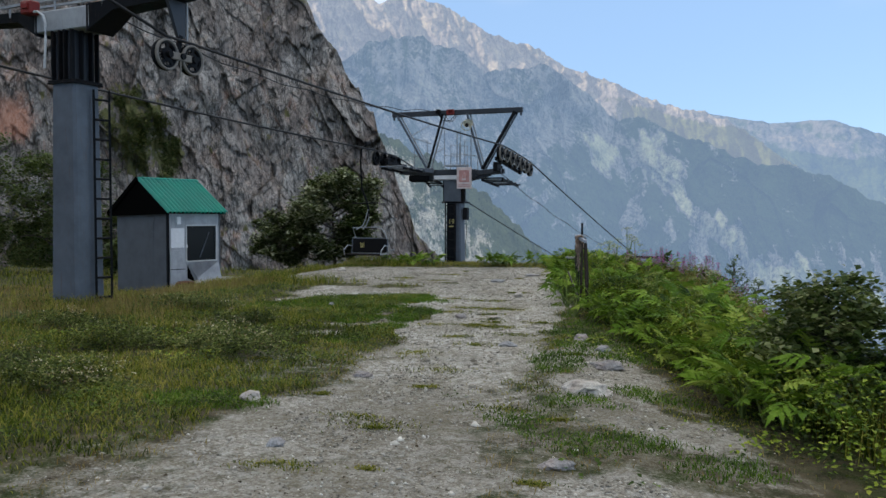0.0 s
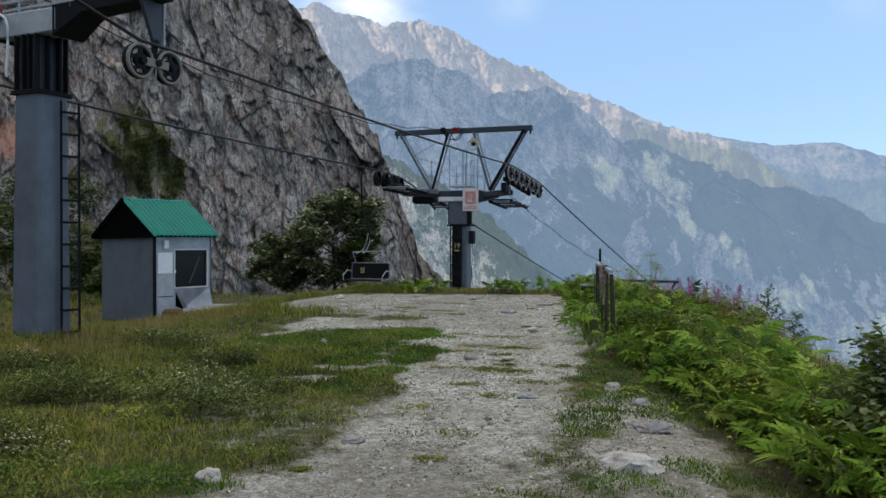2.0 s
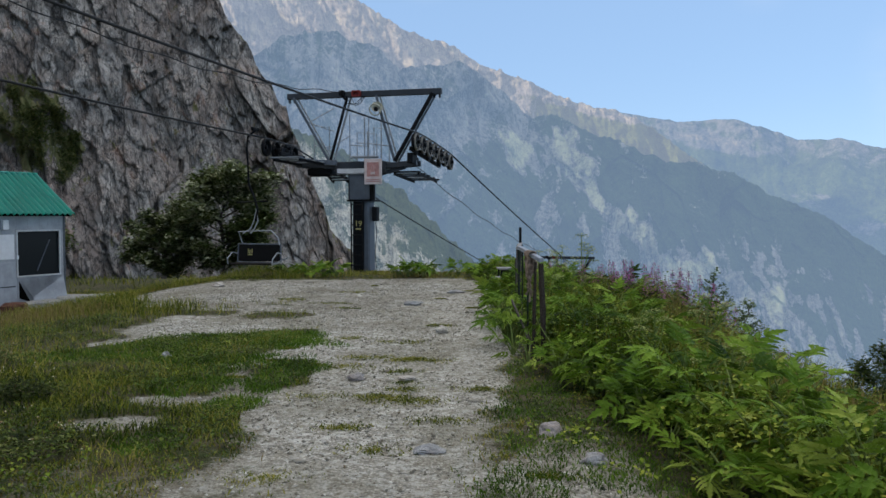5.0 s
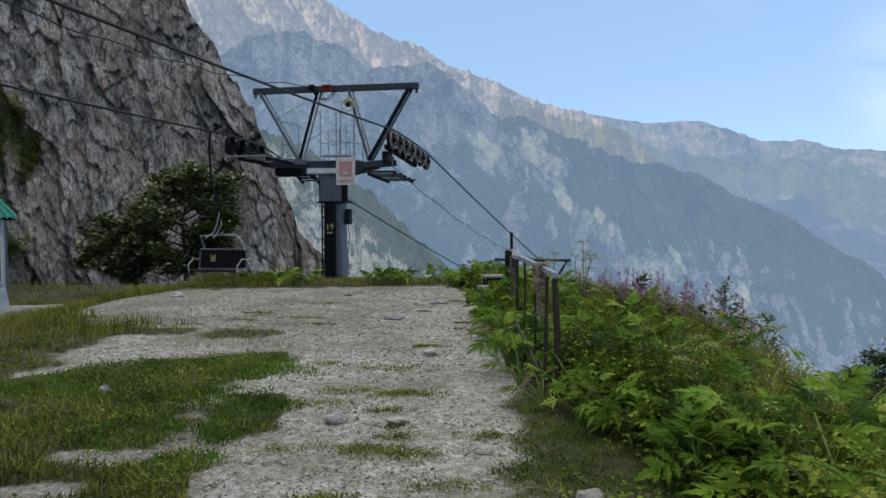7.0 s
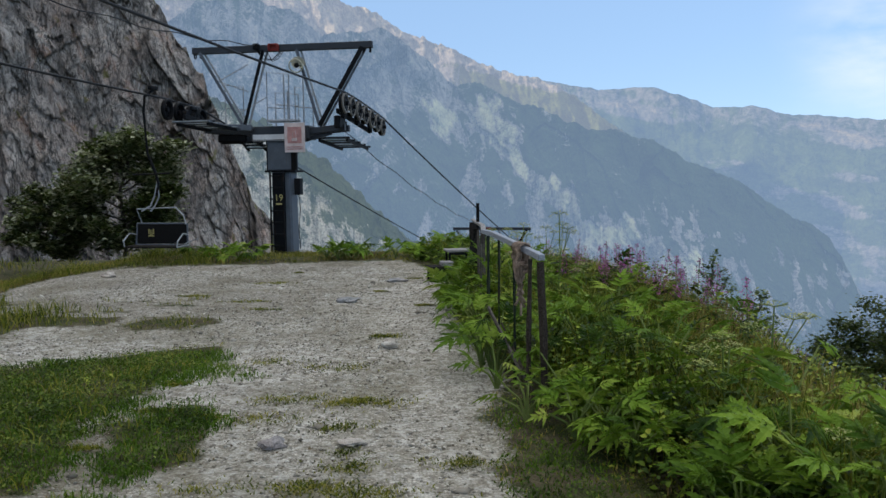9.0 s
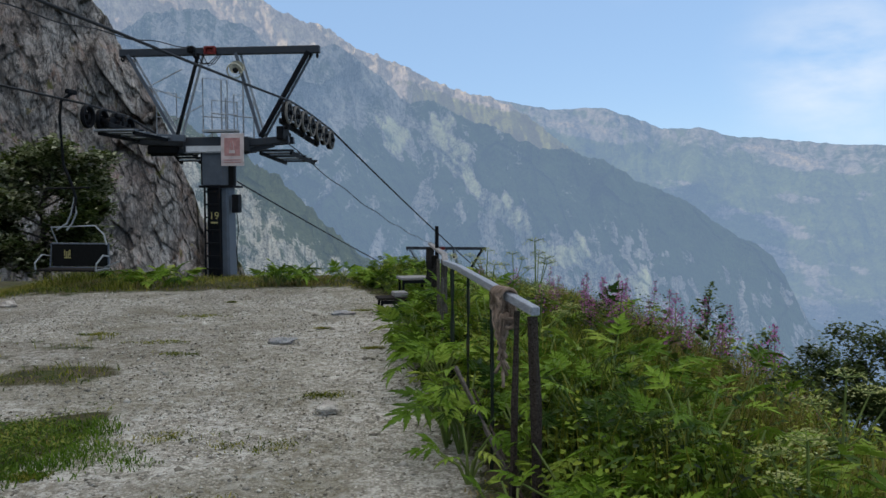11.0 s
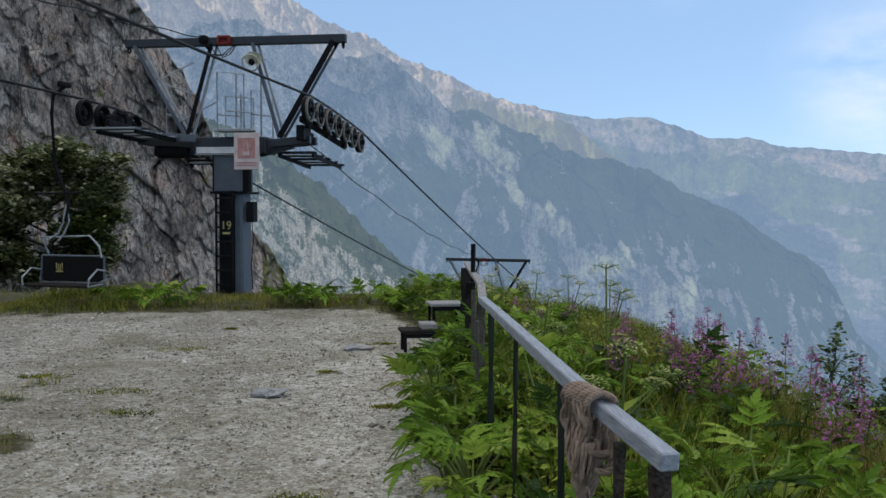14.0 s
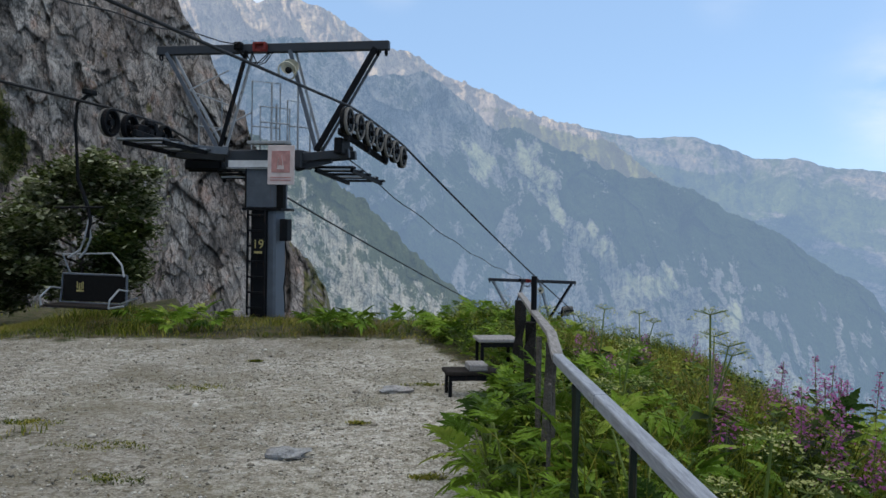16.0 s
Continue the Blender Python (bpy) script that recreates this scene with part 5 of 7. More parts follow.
# ---- the chair on the rope ----
def lift_chair(y):
    g = C_NEAR + V * -2.40
    h = C_MID + V_MID * -2.18 - U_MID * 1.97
    p = g.lerp(h, (y - g.y) / (h.y - g.y))
    t = thing("lift_chair", pose(p.x, p.y, 4.10, 0, 0, TURN), "two-seat lift chair hanging from the rope", "chair")
    bm = bmesh.new()
    box(bm, (0, 0, -0.02), (0.10, 0.30, 0.10), 0.02)
    part("grip", bm, M_STEEL_DARK, t)
    bm = bmesh.new()
    tube(bm, [(0.0, 0.05, -0.04), (-0.02, -0.05, -0.10), (-0.16, -0.10, -0.22), (-0.20, -0.10, -0.55), (-0.16, -0.08, -1.5), (0.02, -0.06, -1.95), (0.08, -0.05, -2.2), (0.02, -0.05, -2.5)], 0.032, 8)
    part("hanger", bm, M_STEEL_DARK, t)
    for dx in (-0.06, 0.06):
        bm = bmesh.new()
        tube(bm, [(0.06, -0.05, -2.15), (0.02 + dx, -0.04, -2.5), (-0.12 + dx, 0.0, -2.72), (-0.30 + dx * 2, 0.0, -2.85)], 0.02, 6)
        part("brace", bm, M_STEEL_PALE, t)
    bm = bmesh.new()
    tube(bm, [(-0.62, 0.28, -3.12), (-0.62, 0.10, -2.80), (0.40, 0.10, -2.76), (0.66, 0.02, -2.95), (0.72, 0.0, -3.15)], 0.018, 6)
    part("safety_bar", bm, M_STEEL_PALE, t)
    part("footrest", rod(bmesh.new(), (-0.35, -0.4, -2.0), (0.62, -0.4, -1.98), 0.018, 6), M_STEEL_DARK, t)
    back = part("backrest", box(bmesh.new(), (0.0, 0.16, -3.38), (1.30, 0.035, 0.46), 0.01), M_RUBBER, t, "black backrest panel")
    bm = bmesh.new()
    for a, b in (((-0.66, 0.16, -3.14), (0.66, 0.16, -3.14)), ((-0.66, 0.16, -3.14), (-0.68, 0.12, -3.64)), ((0.66, 0.16, -3.14), (0.68, 0.12, -3.64)), ((-0.68, 0.12, -3.64), (0.68, 0.12, -3.64))):
        rod(bm, a, b, 0.02, 8)
    part("frame", bm, M_STEEL, back)
    bm = bmesh.new()
    for dx in (-0.06, -0.02, 0.02, 0.06):
        box(bm, (-0.28 + dx, -0.005 + 0.14, -3.36 + abs(dx) * 0.5), (0.018, 0.01, 0.12))
    box(bm, (-0.28, 0.135, -3.43), (0.15, 0.01, 0.03))
    part("emblem", bm, M_YELLOW, back)
    part("seat", box(bmesh.new(), (0.0, -0.10, -3.66), (1.32, 0.46, 0.045), 0.012), M_WOOD_DARK, t)
    for s in (-1, 1):
        bm = bmesh.new()
        tube(bm, [(s * 0.68, 0.14, -3.4), (s * 0.70, -0.10, -3.36), (s * 0.70, -0.34, -3.52), (s * 0.68, -0.34, -3.66)], 0.018, 6)
        part("armrest", bm, M_STEEL_PALE, t)
    bm = bmesh.new()
    beam(bm, (0.70, -0.05, -3.60), (1.05, -0.10, -3.48), 0.05, 0.02)
    rod(bm, (0.66, -0.30, -3.66), (1.0, -0.36, -3.60), 0.018, 6)
    part("side_step", bm, M_STEEL_PALE, t)


lift_chair(24.3)


# ---- the cabin ----
def cabin():
    d = Vector((0.45, 0.893, 0)).normalized()
    ang = math.degrees(math.atan2(d.y, d.x)) - 90
    t = thing("cabin", pose(-9.55, 19.75, -0.55, 0, 0, ang), "small lift attendant's cabin with a teal corrugated roof", "cabin")
    W, D, H = 2.33, 1.92, 2.30       # width along -x, depth along +y, wall height
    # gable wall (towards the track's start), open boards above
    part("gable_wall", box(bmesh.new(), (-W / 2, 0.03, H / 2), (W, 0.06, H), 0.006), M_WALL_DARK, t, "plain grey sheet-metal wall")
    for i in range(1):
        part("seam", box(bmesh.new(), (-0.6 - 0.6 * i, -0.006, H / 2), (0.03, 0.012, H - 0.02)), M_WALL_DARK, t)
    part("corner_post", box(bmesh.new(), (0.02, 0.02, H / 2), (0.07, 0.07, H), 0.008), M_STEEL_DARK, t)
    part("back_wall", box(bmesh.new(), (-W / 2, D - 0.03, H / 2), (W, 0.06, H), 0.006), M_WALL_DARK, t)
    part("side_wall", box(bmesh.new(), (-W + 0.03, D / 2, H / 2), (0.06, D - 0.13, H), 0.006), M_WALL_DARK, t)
    # front wall with the window opening
    y0, y1, z0, z1 = 0.66, 1.76, 0.93, 1.94
    bm = bmesh.new()
    box(bm, (-0.03, (0.06 + y0) / 2, H / 2), (0.06, y0 - 0.06, H), 0.004)
    box(bm, (-0.03, (y1 + D - 0.06) / 2, H / 2), (0.06, D - 0.06 - y1, H), 0.004)
    box(bm, (-0.03, (y0 + y1) / 2, z0 / 2), (0.06, y1 - y0, z0), 0.004)
    box(bm, (-0.03, (y0 + y1) / 2, (z1 + H) / 2), (0.06, y1 - y0, H - z1), 0.004)
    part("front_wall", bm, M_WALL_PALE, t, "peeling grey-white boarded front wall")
    w = part("window", box(bmesh.new(), (-0.045, (y0 + y1) / 2, (z0 + z1) / 2), (0.008, y1 - y0, z1 - z0)), M_GLASS, t, "dark window pane")
    bm = bmesh.new()
    for yy in (y0, y1):
        box(bm, (0.012, yy, (z0 + z1) / 2), (0.03, 0.035, z1 - z0 + 0.07), 0.005)
    for zz in (z0 - 0.018, z1 + 0.018):
        box(bm, (0.014, (y0 + y1) / 2, zz), (0.03, y1 - y0 - 0.036, 0.036), 0.005)
    part("frame", bm, M_WHITE, w)
    bm = bmesh.new()
    beam(bm, (-0.03, 1.18, 1.02), (-0.03, 1.52, 1.75), 0.02, 0.02)
    part("glazing_strip", bm, M_STEEL, w)
    part("notice", box(bmesh.new(), (0.006, 0.37, 1.60), (0.008, 0.46, 0.56), 0.002), M_PAPER, t, "white paper notice")
    part("meter_box", box(bmesh.new(), (0.05, 0.36, 2.10), (0.08, 0.14, 0.22), 0.01), M_PAPER, t)
    door = part("hatch", box(bmesh.new(), (0.010, 0.36, 0.66), (0.020, 0.52, 1.18), 0.006), M_WALL_PALE, t, "grey weathered hatch board")
    part("handle", box(bmesh.new(), (0.035, 0.66, 1.36), (0.03, 0.05, 0.09), 0.008), M_PAPER, door)
    part("seam", box(bmesh.new(), (0.022, 0.36, 0.70), (0.008, 0.50, 0.02)), M_STEEL_DARK, door)
    # a buckled sheet under the window, its corner torn open
    bm = bmesh.new()
    vs = [bm.verts.new((x, y, z)) for x, y, z in ((0.012, 0.72, 0.84), (0.012, 1.84, 0.88), (0.20, 1.86, 0.05), (0.20, 1.0, 0.02), (0.10, 0.98, 0.42))]
    bm.faces.new(vs)
    bmesh.ops.solidify(bm, geom=bm.faces[:], thickness=0.012)
    part("buckled_sheet", bm, M_WALL_PALE, t, "peeling white sheet bent outwards")
    # thin black plate painting the shade inside the tear
    bm = bmesh.new()
    vs = [[bm.verts.new((x, y, z)) for y, z in ((0.70, 0.80), (0.70, 0.42), (0.98, 0.30))] for x in (0.003, 0.012)]
    for j in range(3):
        bm.faces.new((vs[0][j], vs[0][(j + 1) % 3], vs[1][(j + 1) % 3], vs[1][j]))
    bm.faces.new(vs[0])
    bm.faces.new(vs[1][::-1])
    bmesh.ops.recalc_face_normals(bm, faces=bm.faces)
    part("torn_gap_shade", bm, M_SHADE_BLACK, t, "black plate for the dark gap behind the torn sheet")
    # gable boards
    ridge_z, eave_z, over = 3.31, H + 0.02, 0.24
    for yy, nm in ((-0.10, "gable_board"), (D + 0.005, "gable_board")):
        bm = bmesh.new()
        vs = [bm.verts.new((x, yy + dy, z)) for dy in (0, 0.04) for x, z in ((over, eave_z - 0.03), (-W / 2, ridge_z - 0.03), (-W - over - 0.02, eave_z - 0.09))]
        bm.faces.new(vs[:3])
        bm.faces.new(vs[3:][::-1])
        for i in range(3):
            bm.faces.new((vs[i], vs[3 + i], vs[3 + (i + 1) % 3], vs[(i + 1) % 3]))
        bmesh.ops.recalc_face_normals(bm, faces=bm.faces)
        part(nm, bm, M_SHADE_BLACK, t, "dark shaded gable boarding")
    part("ceiling_board", box(bmesh.new(), (-W / 2, D / 2, H + 0.01), (W, D - 0.02, 0.03)), M_SHADE_BLACK, t)
    bm = bmesh.new()
    beam(bm, (-W / 2, -0.13, ridge_z + 0.01), (-W - over - 0.02, -0.13, eave_z - 0.04), 0.05, 0.12)
    part("barge_board", bm, M_SHADE_BLACK, t)
    # corrugated sheets
    for s in (1, -1):
        n = 15 * 8
        ridge_p, eave_p = Vector((-W / 2, 0, ridge_z)), Vector((-W / 2 + s * (W / 2 + over), 0, eave_z))
        nrm = Vector((s * (ridge_z - H), 0, W / 2)).normalized()
        bm = bmesh.new()
        grid = []
        for i in range(n + 1):
            y = -0.12 + (D + 0.24) * i / n
            wave = 0.085 * (abs(math.sin(math.pi * i / 8)) - 0.5)
            grid.append([bm.verts.new(ridge_p.lerp(eave_p, k / 4) + Vector((0, y, 0)) + nrm * (wave + 0.02)) for k in range(5)])
        for a, b in zip(grid, grid[1:]):
            for k in range(4):
                bm.faces.new((a[k], b[k], b[k + 1], a[k + 1]))
        bmesh.ops.solidify(bm, geom=bm.faces[:], thickness=0.006)
        bmesh.ops.recalc_face_normals(bm, faces=bm.faces)
        part("roof_sheet", bm, M_ROOF, t, "teal corrugated roof sheet")
    part("ridge_cap", box(bmesh.new(), (-W / 2, D / 2, ridge_z + 0.035), (0.10, D + 0.22, 0.03), 0.012), M_ROOF, t)
    return t


cabin()


def slab(name, m, size, mat, label, category):
    bm = bmesh.new()
    box(bm, (0, 0, size[2] / 2), size, min(size) * 0.15)
    bmesh.ops.subdivide_edges(bm, edges=bm.edges[:], cuts=2, use_grid_fill=True)
    for v in bm.verts:
        v.co += Vector((random.uniform(-1, 1), random.uniform(-1, 1), random.uniform(-1, 1))) * min(size) * 0.06
    ob = part(name, bm, mat, None)
    ob.matrix_basis = m
    return tagged(ob, label, category, "", "thing")


def on_ground(x, y):
    return float(ground_z(x, y))


slab("concrete_slab", pose(-8.35, 21.5, on_ground(-8.35, 21.5) - 0.03, 0, 0, 12), (1.5, 0.7, -0.13 - on_ground(-8.35, 21.5)), M_CONCRETE, "low pale concrete slab beside the cabin", "slab")
slab("scrap_sheet", pose(-8.98, 19.72, on_ground(-8.98, 19.72) - 0.02, 4, 0, 20), (0.52, 0.34, -0.15 - on_ground(-8.98, 19.72)), M_BROWN, "rusty brown sheet box leaning by the cabin", "scrap")
slab("doorstep", pose(-8.85, 20.5, -0.42, 0, 0, -27), (0.5, 1.0, 0.22), M_CONCRETE, "white-washed concrete step under the cabin window", "step")


# ---- the handrail above the bank ----
def handrail():
    t = thing("handrail", pose(0, 0, 0), "worn grey timber handrail on dark posts along the bank", "handrail")
    knots = [(1.868, 10.51, 1.285), (1.79, 11.07, 1.325), (1.765, 12.87, 1.32), (1.80, 14.18, 1.265), (1.87, 14.94, 1.29), (1.92, 15.75, 1.265), (1.98, 16.9, 1.235), (2.05, 18.1, 1.20), (2.12, 19.4, 1.17)]
    for i, (a, b) in enumerate(zip(knots, knots[1:])):
        painted = i < 3
        bm = bmesh.new()
        m, length = along(a, b)
        w, h = (0.050, 0.046) if painted else (0.06, 0.032)
        mm = m @ pose(0, 0, 0, 0, 0, 0 if painted else random.uniform(-6, 6))
        box(bm, (0, 0, 0), (w, h, length - 0.006), 0.004, mm)
        part("rail", bm, M_RAIL if painted else M_WOOD_GREY, t, "grey painted rail" if painted else "bare silvered rail plank")
    def post(x, y, z1, w, mat, z0=None, tilt=0.0, name="post"):
        z0 = on_ground(x, y) - 0.05 if z0 is None else z0
        bm = bmesh.new()
        rr = random.Random(int(y * 100))
        pts = [Vector((x + tilt * f + rr.uniform(-1, 1) * w * 0.12, y + rr.uniform(-1, 1) * w * 0.12, z0 + (z1 - z0) * f)) for f in (0, 0.3, 0.55, 0.8, 1.0)]
        for v in tube(bm, pts, [w * 0.70 * rr.uniform(0.88, 1.1) for _ in pts], 4).verts:
            v.co.x, v.co.y = v.co.x + rr.uniform(-1, 1) * w * 0.05, v.co.y + rr.uniform(-1, 1) * w * 0.05
        part(name, bm, mat, t)
    post(1.905, 10.60, 1.245, 0.044, M_POST, None, -0.03)
    post(1.80, 10.80, 1.25, 0.030, M_POST, None, 0.03)
    post(1.775, 11.33, 1.30, 0.021, M_GREEN_BAR, name="stake")
    post(1.775, 12.41, 1.29, 0.021, M_GREEN_BAR, name="stake")
    post(1.785, 13.5, 1.26, 0.027, M_GREEN_BAR)
    post(1.86, 14.85, 1.25, 0.05, M_BOARD)
    post(1.93, 16.6, 1.17, 0.09, M_WOOD_DARK)
    post(2.06, 18.8, 1.15, 0.09, M_WOOD_DARK)
    for i in range(3):
        y = 14.35 + i * 0.5
        bm = bmesh.new()
        x = np.interp(y, [13.6, 15, 15.8], [1.77, 1.86, 1.91])
        beam(bm, (x - 0.03, y, on_ground(x, y) - 0.03), (x - 0.03 + random.uniform(-0.03, 0.03), y + random.uniform(-0.03, 0.03), 1.22 - random.uniform(0, 0.12)), 0.02, 0.05, 0.003)
        part("board", bm, M_BOARD, t)
    bm = bmesh.new()
    beam(bm, (1.62, 11.9, 0.72), (1.80, 10.95, 0.30), 0.02, 0.035, 0.004)
    part("brace", bm, M_BOARD, t)
    bm = bmesh.new()
    beam(bm, (1.72, 11.75, 0.60), (1.84, 10.5, 0.22), 0.012, 0.012)
    part("stay", bm, M_POST, t)
    bm = bmesh.new()
    rod(bm, (1.97, 16.75, 0.0), (1.97, 16.75, 1.53), 0.024, 8)
    part("iron_post", bm, M_STEEL_DARK, t)


handrail()


def laid_rope(pts, r):
    """A rope of three strands twisted round each other along pts."""
    pts = [Vector(p) for p in pts]
    fine = []
    for a, b in zip(pts, pts[1:]):
        fine += [a.lerp(b, k / 3) for k in range(3)]
    fine.append(pts[-1])
    bm = bmesh.new()
    for s in range(3):
        out = []
        for i, p in enumerate(fine):
            d = (fine[min(i + 1, len(fine) - 1)] - fine[max(i - 1, 0)]).normalized()
            q = d.to_track_quat("Z", "Y")
            a = i * 0.75 + s * 2.094
            out.append(p + q @ Vector((math.cos(a), math.sin(a), 0)) * r * 0.55)
        tube(bm, out, r * 0.62, 5)
    return bm


def rope_coil():
    """A thick rope slung over the rail and hanging down in loops."""
    t = thing("rope_coil", pose(1.80, 10.97, 1.322), "old hemp rope coiled over the rail", "rope")
    r = random.Random(5)
    for i in range(7):
        y = -0.07 + i * 0.023
        drop = 0.13 + r.uniform(-0.03, 0.10)
        pts = []
        for k in range(25):
            a = 6.28319 * k / 24
            z = math.cos(a)
            x = math.sin(a) * 0.044 * (1.0 if z > 0 else 1.0 - 0.25 * -z)
            zz = 0.038 * z if z > 0 else drop * z
            pts.append((x - 0.006 * i + (0.015 * math.sin(3 * a) if z < 0 else 0), y + 0.04 * math.sin(a * 2 + i) * (z < 0), zz))
        part("loop", laid_rope(pts, 0.0095), M_HEMP, t, "", True)
    for i in range(3):
        pts = [(0.055 * math.cos(a), -0.02 + 0.02 * i + 0.09 * math.sin(a) * 0.6, -0.10 - 0.035 * i + 0.03 * math.sin(a + i)) for a in np.linspace(0, 6.3, 20)]
        part("wrap", laid_rope(pts, 0.0095), M_HEMP, t, "", True)
    for i in range(9):
        a, drop = 0.7 * i, 0.22 + r.uniform(0.0, 0.22)
        cx, cy = 0.022 * math.cos(a), 0.030 * math.sin(a)
        pts = [(-0.030 + cx * 1.3, -0.03 + cy * 1.3, -0.10), (-0.034 + cx * 1.5, -0.03 + cy, -0.10 - drop * 0.35), (-0.030 - cx, -0.03 - cy, -0.10 - drop * 0.7), (-0.03 + cx + r.uniform(-0.02, 0.02), -0.03 + cy, -0.10 - drop)]
        part("tail", laid_rope(pts, 0.0095), M_HEMP, t, "", True)


rope_coil()


def bench(x, y, z_top, rz, length, depth, mats, label, extra=False):
    t = thing("bench", pose(x, y, 0, 0, 0, rz), label, "bench", "benches by the bank")
    g = on_ground(x, y)
    part("seat", box(bmesh.new(), (0, 0, z_top - 0.02), (length, depth, 0.04), 0.008), mats[0], t)
    for sx in (-1, 1):
        for sy in (-1, 1):
            bm = bmesh.new()
            px, py = sx * (length / 2 - 0.05), sy * (depth / 2 - 0.04)
            beam(bm, (px, py, g - 0.06), (px, py, z_top - 0.04), 0.035, 0.035, 0.004)
            part("leg", bm, M_STEEL_DARK, t)
    part("apron", box(bmesh.new(), (0, -depth / 2 + 0.03, z_top - 0.07), (length - 0.1, 0.025, 0.05), 0.004), M_STEEL_DARK, t)
    if extra:
        part("cushion_board", box(bmesh.new(), (0.0, 0, z_top + 0.035), (0.20, depth * 0.8, 0.07), 0.01), M_WOOD_GREY, t)


bench(1.60, 18.60, 0.44, 8, 0.68, 0.34, (M_WOOD_DARK,), "low dark bench with a pale block on it", True)
bench(1.88, 19.80, 0.62, 8, 0.48, 0.40, (M_WOOD_GREY,), "small taller stand with a pale top board")


# ---- stones ----
M_STONE_PALE = rock_material("pale_field_stone", (0.62, 0.60, 0.55), (0.46, 0.44, 0.40), (0.22, 0.21, 0.19), 0.4, False, 0.3)


def stone(x, y, w, d, h, rz, seed, mat, label):
    bm = bmesh.new()
    bmesh.ops.create_icosphere(bm, subdivisions=3, radius=1.0)
    for v in bm.verts:
        n = noise.noise(v.co * 1.4 + Vector((seed * 3.1, 0, 0))) * 0.45 + noise.noise(v.co * 3.5 + Vector((0, seed, 0))) * 0.16
        v.co *= 1 + n
        v.co = Vector((v.co.x * w / 2, v.co.y * d / 2, max(v.co.z, -0.5) * h * 0.72))
    ob = part("stone", bm, mat, None)
    ob.matrix_basis = pose(x, y, on_ground(x, y) + h * 0.10, 0, 0, rz)
    return tagged(ob, label, "stone", "stones on the track", "thing")


for i, (x, y, w, d, h, rz, lab) in enumerate([
        (-1.2, 4.4, 0.19, 0.15, 0.10, 20, "rounded pale stone at the turf's edge"), (2.0, 6.45, 0.34, 0.22, 0.08, 10, "flat bluish-grey stone in the verge"),
        (1.74, 5.25, 0.46, 0.30, 0.12, -15, "pale hump-backed stone in the verge"), (-0.50, 5.63, 0.2, 0.14, 0.05, 0, "flat grey stone bedded in gravel"),
        (2.0, 7.4, 0.2, 0.16, 0.06, 40, "small grey stone under the hogweed"), (1.48, 2.95, 0.22, 0.14, 0.06, 10, "flat slate-blue stone in the turf"),
        (-0.55, 3.15, 0.13, 0.08, 0.05, 15, "dark flat stone on the gravel"), (0.0, 9.9, 0.17, 0.12, 0.06, 30, "grey stone bedded in the track"),
        (0.5, 9.9, 0.17, 0.12, 0.03, 0, "flat pale stone flush with the track"), (0.10, 16.05, 0.30, 0.2, 0.07, 20, "low dark stone on the gravel yard"),
        (0.72, 12.85, 0.16, 0.16, 0.08, 35, "brownish stone on the track"), (-2.3, 10.95, 0.13, 0.1, 0.06, 50, "dark stone in the grass"),
        (0.85, 7.6, 0.22, 0.14, 0.05, 12, "flat slate on the track"), (1.75, 8.1, 0.2, 0.15, 0.1, 60, "bluish stone at the bank's foot"),
        (0.75, 18.7, 0.34, 0.2, 0.06, 5, "long flat stone near the benches"), (-4.7, 20.6, 0.25, 0.2, 0.1, 5, "pale stone on the yard's edge")]):
    stone(x, y, w, d, h, rz, i, M_STONE_PALE if "pale" in lab or "brownish" in lab else M_STONE, lab)


# ---- pebbles, grass and herbs ----
def scatter(n, x0, x1, y0, y1, keep):
    x, y = rng.uniform(x0, x1, n), rng.uniform(y0, y1, n)
    k = rng.uniform(0, 1, n) < keep(x, y)
    return x[k], y[k]


def pebbles():
    xs, ys = [], []
    for n, box4 in ((26000, (-3.0, 3.2, -1.0, 9.0)), (30000, (-4.0, 2.0, 9.0, 23.0)), (6000, (-7, -3.5, 14, 23))):
        x, y = scatter(n, *box4, lambda x, y: path_mask(x, y) * np.clip(1.3 - y / 26, 0.3, 1))
        xs.append(x), ys.append(y)
    x, y = np.concatenate(xs), np.concatenate(ys)
    n = len(x)
    size = 0.006 + 0.012 * rng.random(n) ** 2 + 0.035 * (rng.random(n) > 0.985) * rng.random(n)
    base = np.array([(1, 0, 0), (0, 1, 0), (-1, 0, 0), (0, -1, 0), (0, 0, 1), (0, 0, -1)], float)
    tri = np.array([(0, 1, 4), (1, 2, 4), (2, 3, 4), (3, 0, 4), (1, 0, 5), (2, 1, 5), (3, 2, 5), (0, 3, 5)])
    v = base[None] * (1 + 0.45 * rng.uniform(-1, 1, (n, 6, 1)))
    a = rng.uniform(0, 6.28, n)
    ca, sa = np.cos(a)[:, None], np.sin(a)[:, None]
    vx, vy = v[..., 0] * ca - v[..., 1] * sa, v[..., 0] * sa + v[..., 1] * ca
    v = np.stack([vx, vy * rng.uniform(0.6, 1, (n, 1)), v[..., 2] * rng.uniform(0.4, 0.8, (n, 1))], -1) * size[:, None, None]
    v += np.stack([x, y, ground_z(x, y) - 0.015], -1)[:, None]
    me = array_mesh("pebbles", v.reshape(-1, 3), (tri[None] + 6 * np.arange(n)[:, None, None]).reshape(-1, 3), M_PEBBLE)
    tagged(new("pebbles", me), "loose angular grey gravel on the track", "gravel", "", "stuff")


